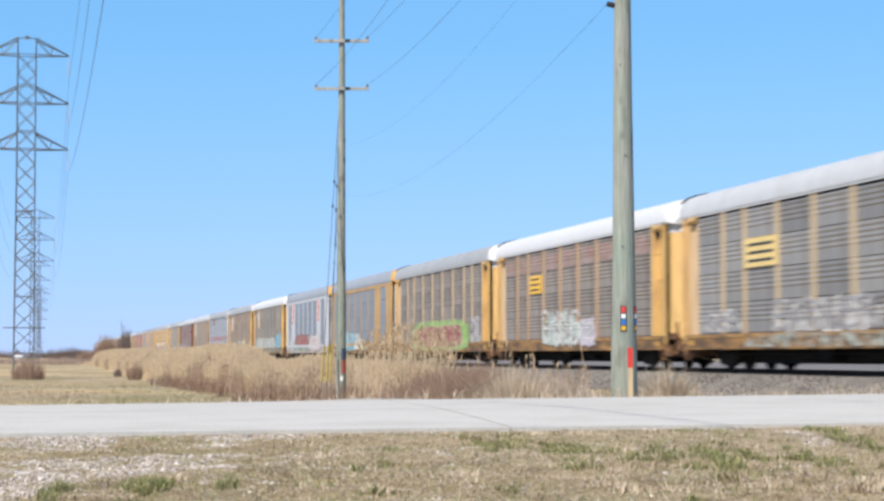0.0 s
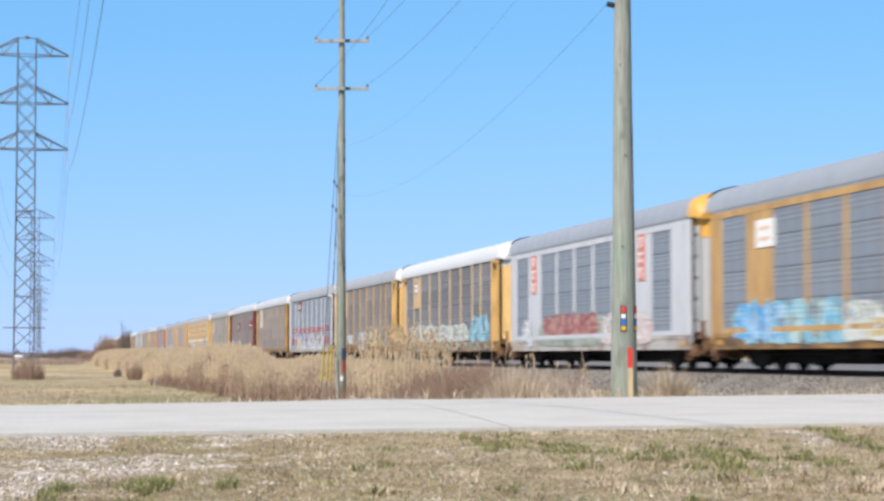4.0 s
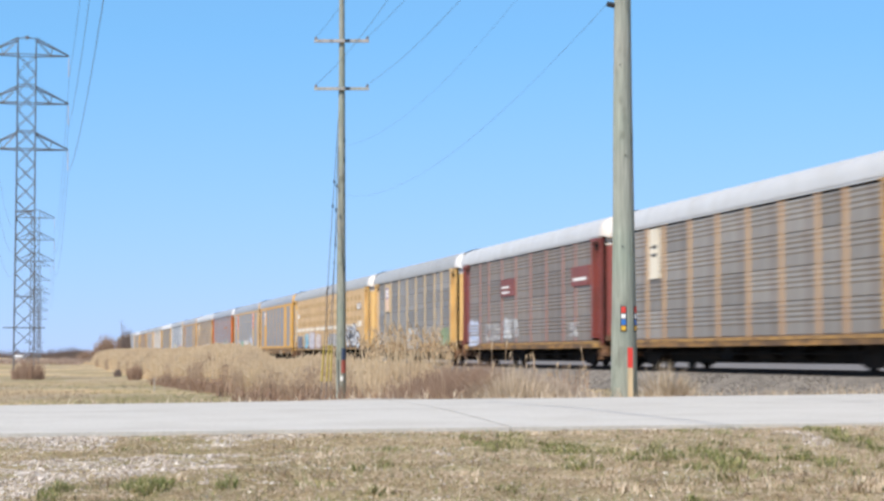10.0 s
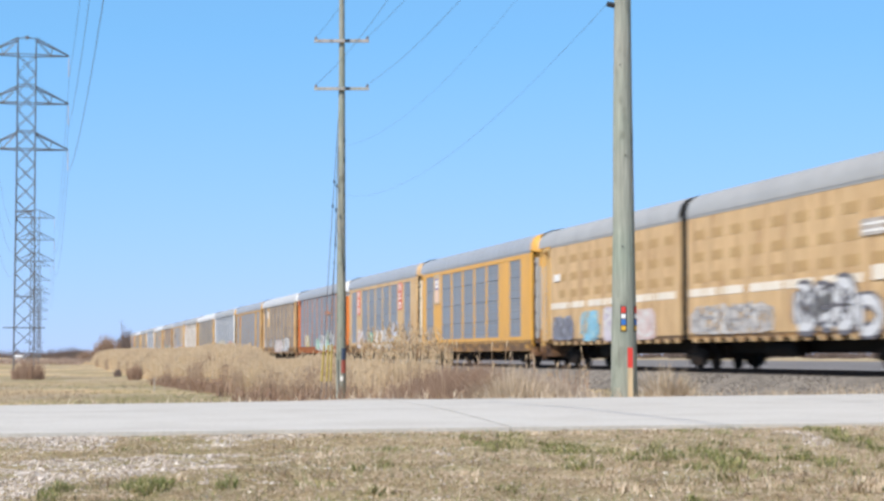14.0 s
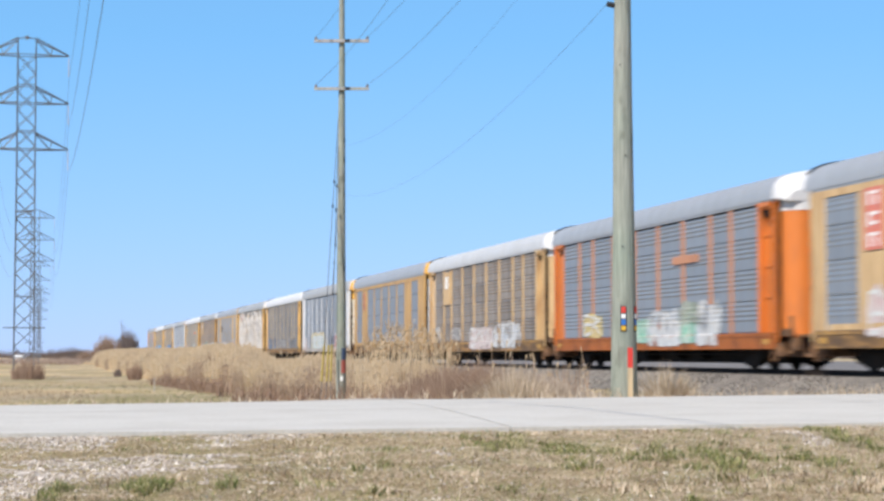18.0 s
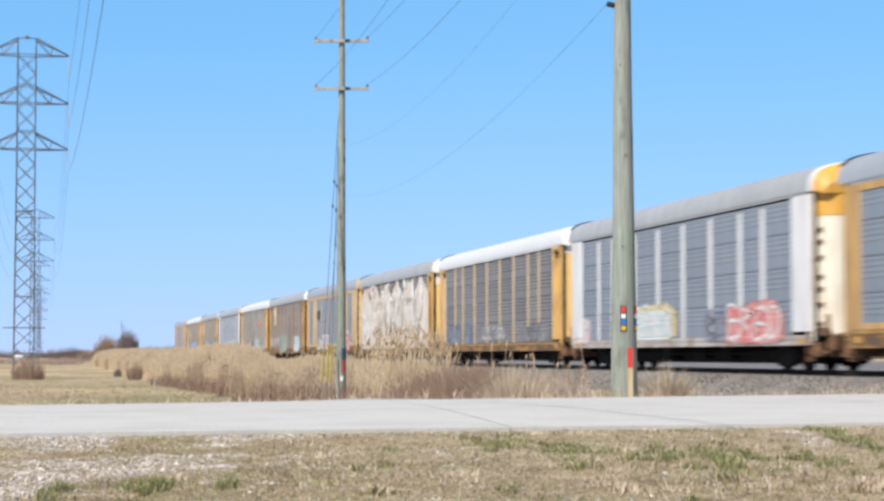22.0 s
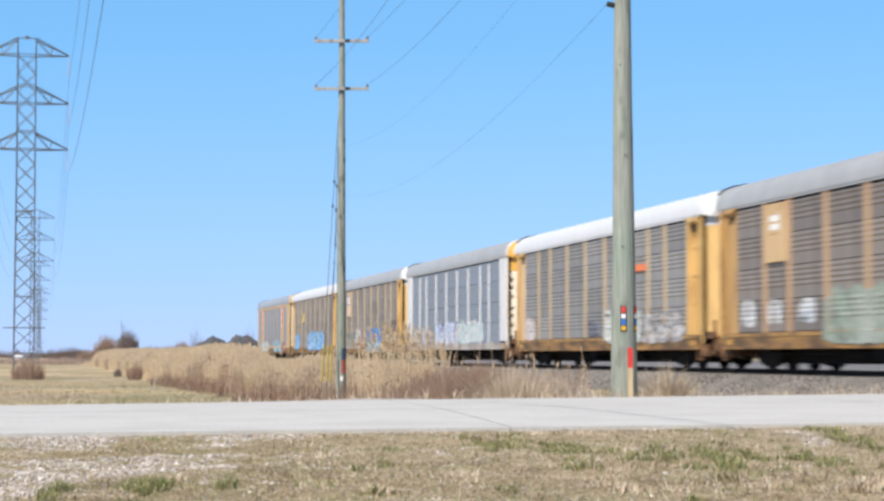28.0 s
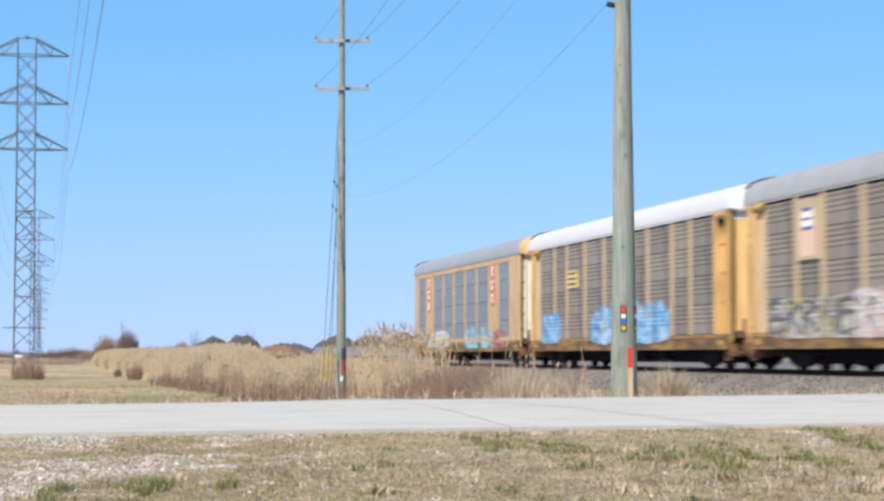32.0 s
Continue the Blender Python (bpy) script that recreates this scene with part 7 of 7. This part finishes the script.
def far_woods():
    rnd = random.Random(8)
    vs, fs = [], []
    for i in range(420):
        ux = rnd.uniform(-0.29, 0.30)
        y = rnd.uniform(1300, 2300)
        h = rnd.uniform(4, 9) * (1.1 + 0.5 * noise.noise((ux * 30, 0, 0)))
        twigs(vs, fs, rnd, ux * y, y, -2.0, rnd.uniform(10, 26), h, 34, 0.35)
    tagged(new("far_woods", raw_mesh("far_woods", vs, fs, dark_twig)), "low far line of bare woods on the horizon", "woods", kind="stuff")
    vs, fs = [], []
    for i in range(110):
        ux = -0.232 + 0.062 * rnd.random() ** 0.7
        y = rnd.uniform(420, 700)
        if across_track(ux * y, y) > -8:
            continue
        twigs(vs, fs, rnd, ux * y, y, -1.5, rnd.uniform(3, 7), rnd.uniform(0.8, 2.2) + 2.4 * max(0.0, (ux + 0.20) * 33) * rnd.random(), 22, 0.06)
    tagged(new("brush", raw_mesh("brush", vs, fs, brush_twig)), "low reddish brown brush across the field", "brush", kind="stuff")


far_woods()


def mound(name, label, x, y, w, h, mat, seed):
    """A low rise with an uneven, scrubby crest."""
    n, k = 44, 7
    vs = []
    for j in range(k):
        b = j / (k - 1)
        for i in range(n):
            a = i / (n - 1)
            up = math.sin(math.pi * a) ** 0.5 * math.sin(math.pi * (0.08 + 0.84 * b)) ** 0.7
            z = h * up * (0.86 + 0.14 * noise.noise((a * 5, seed, 0))) + 0.07 * h * noise.noise((a * 22, b * 6, seed))
            vs.append(((a - 0.5) * w, (b - 0.5) * w * 0.4, max(-0.2, z) if 0 < i < n - 1 else -0.2))
    fs = [(j * n + i, j * n + i + 1, (j + 1) * n + i + 1, (j + 1) * n + i) for j in range(k - 1) for i in range(n - 1)]
    ob = tagged(new(name, raw_mesh(name, vs, fs, mat)), label, "hill")
    ob.matrix_basis = pose(x, y, -1.6)
    return ob


# Bluish base colour has the haze of distance mixed in.
mound_mat = varied("dark scrubby hillside", (0.085, 0.088, 0.095), 0.95, 0, 0.08, 0.7, 0.35, None, (0.13, 0.11, 0.09), 0.3)
brush_mat = varied("rusty brown brush", (0.22, 0.14, 0.085), 0.95, 0, 0.1, 0.9, 0.4, None, (0.30, 0.22, 0.14), 0.3)
for i, (u0, u1, h) in enumerate(((-0.1265, -0.1040, 14.6), (-0.1120, -0.0905, 16.6), (-0.0985, -0.0620, 10.8), (-0.0690, -0.0400, 15.8), (-0.0500, -0.0240, 17.0), (-0.0345, -0.0060, 18.0), (-0.012, 0.03, 14.0))):
    mound("mound", "dark scrub-covered mound beyond the railway", (u0 + u1) / 2 * 1150, 1150 + 12 * i, (u1 - u0) * 1150, h, mound_mat, i + 1)
for i, (u0, u1, h) in enumerate(((-0.096, -0.070, 7.6), (-0.086, -0.064, 5.4), (-0.145, -0.118, 6.0))):
    mound("brush_bank", "bank of rusty brown brush beyond the railway", (u0 + u1) / 2 * 850, 850 + 9 * i, (u1 - u0) * 850, h, brush_mat, i + 11)


# ---- far buildings ----
shed_wall = varied("grey shed wall", (0.23, 0.23, 0.235), 0.7, 0, 0.3, 3, 0.1)
shed_roof = varied("dark grey shed roof", (0.20, 0.20, 0.21), 0.6, 0, 0.3, 3, 0.1)


def shed(x, y, w, d, h, label, wall=None):
    b = thing("shed", label, "building", pose(x, y, ground_z(x, y)))
    part("wall", Shape().box(-w / 2, w / 2, -d / 2, d / 2, -0.3, h), wall or shed_wall, b)
    part("roof", Shape().add([(-w / 2 - 0.4, -d / 2 - 0.5, h), (w / 2 + 0.4, -d / 2 - 0.5, h), (w / 2 + 0.4, d / 2 + 0.5, h), (-w / 2 - 0.4, d / 2 + 0.5, h), (-w / 2 - 0.4, 0, h + d * 0.22), (w / 2 + 0.4, 0, h + d * 0.22)],
                              [(0, 1, 5, 4), (2, 3, 4, 5), (1, 2, 5), (3, 0, 4), (0, 3, 2, 1)]), wall or shed_roof, b)
    for i in range(4):
        x0 = -w / 2 + w * (i + 0.5) / 4
        part("door", Shape().box(x0 - w * 0.06, x0 + w * 0.06, -d / 2 - 0.06, -d / 2 + 0.02, 0.02, h * 0.7), shed_roof, b)


shed(-0.043 * 640, 640, 26, 12, 2.4, "long low grey shed with a dark roof")
shed(-0.022 * 600, 600, 20, 10, 2.2, "long low grey shed with a dark roof")
shed(-0.117 * 760, 760, 14, 9, 3.4, "small pale shed behind the reeds")
shed(-0.2127 * 900, 900, 4.6, 4.0, 1.6, "small white farm building far across the field", varied("white farm paint", (0.72, 0.72, 0.72), 0.6, 0, 0.3, 3, 0.06))

mk = thing("marker_post", "thin pale marker post in the grass", "post", pose(-0.1445 * 110, 110, ground_z(-0.1445 * 110, 110)))
part("post_shaft", Shape().box(-0.03, 0.03, -0.03, 0.03, -0.1, 0.7, 0.01), arm_wood, mk)
part("post_cap", Shape().box(-0.04, 0.04, -0.04, 0.04, 0.7, 0.74, 0.01), arm_wood, mk)


def gust(t, beat, give):
    """Lean of a reed clump in the wind, in degrees to the east."""
    wind = np.interp(t, (0, 2, 3, 6, 7, 8, 10, 13, 17, 20, 21, 24, 28, 32), (4, 3, 2, -5, -6, -4, 1, 0, 3, 6, 5, -1, -3, -4))
    return give * (float(wind) + 1.3 * math.sin(1.9 * t + beat))


def motions():
    for car, rear, length in moving:
        walk(car, [(t, train_pose(rear, length, t)) for t in (0.0, 8.0, 16.0, 24.0, 32.0)])
    for clump, x, y, z, beat, give in swaying:
        walk(clump, [(float(t), pose(x, y, z, 0, gust(t, beat, give), 0)) for t in range(33)])


motions()
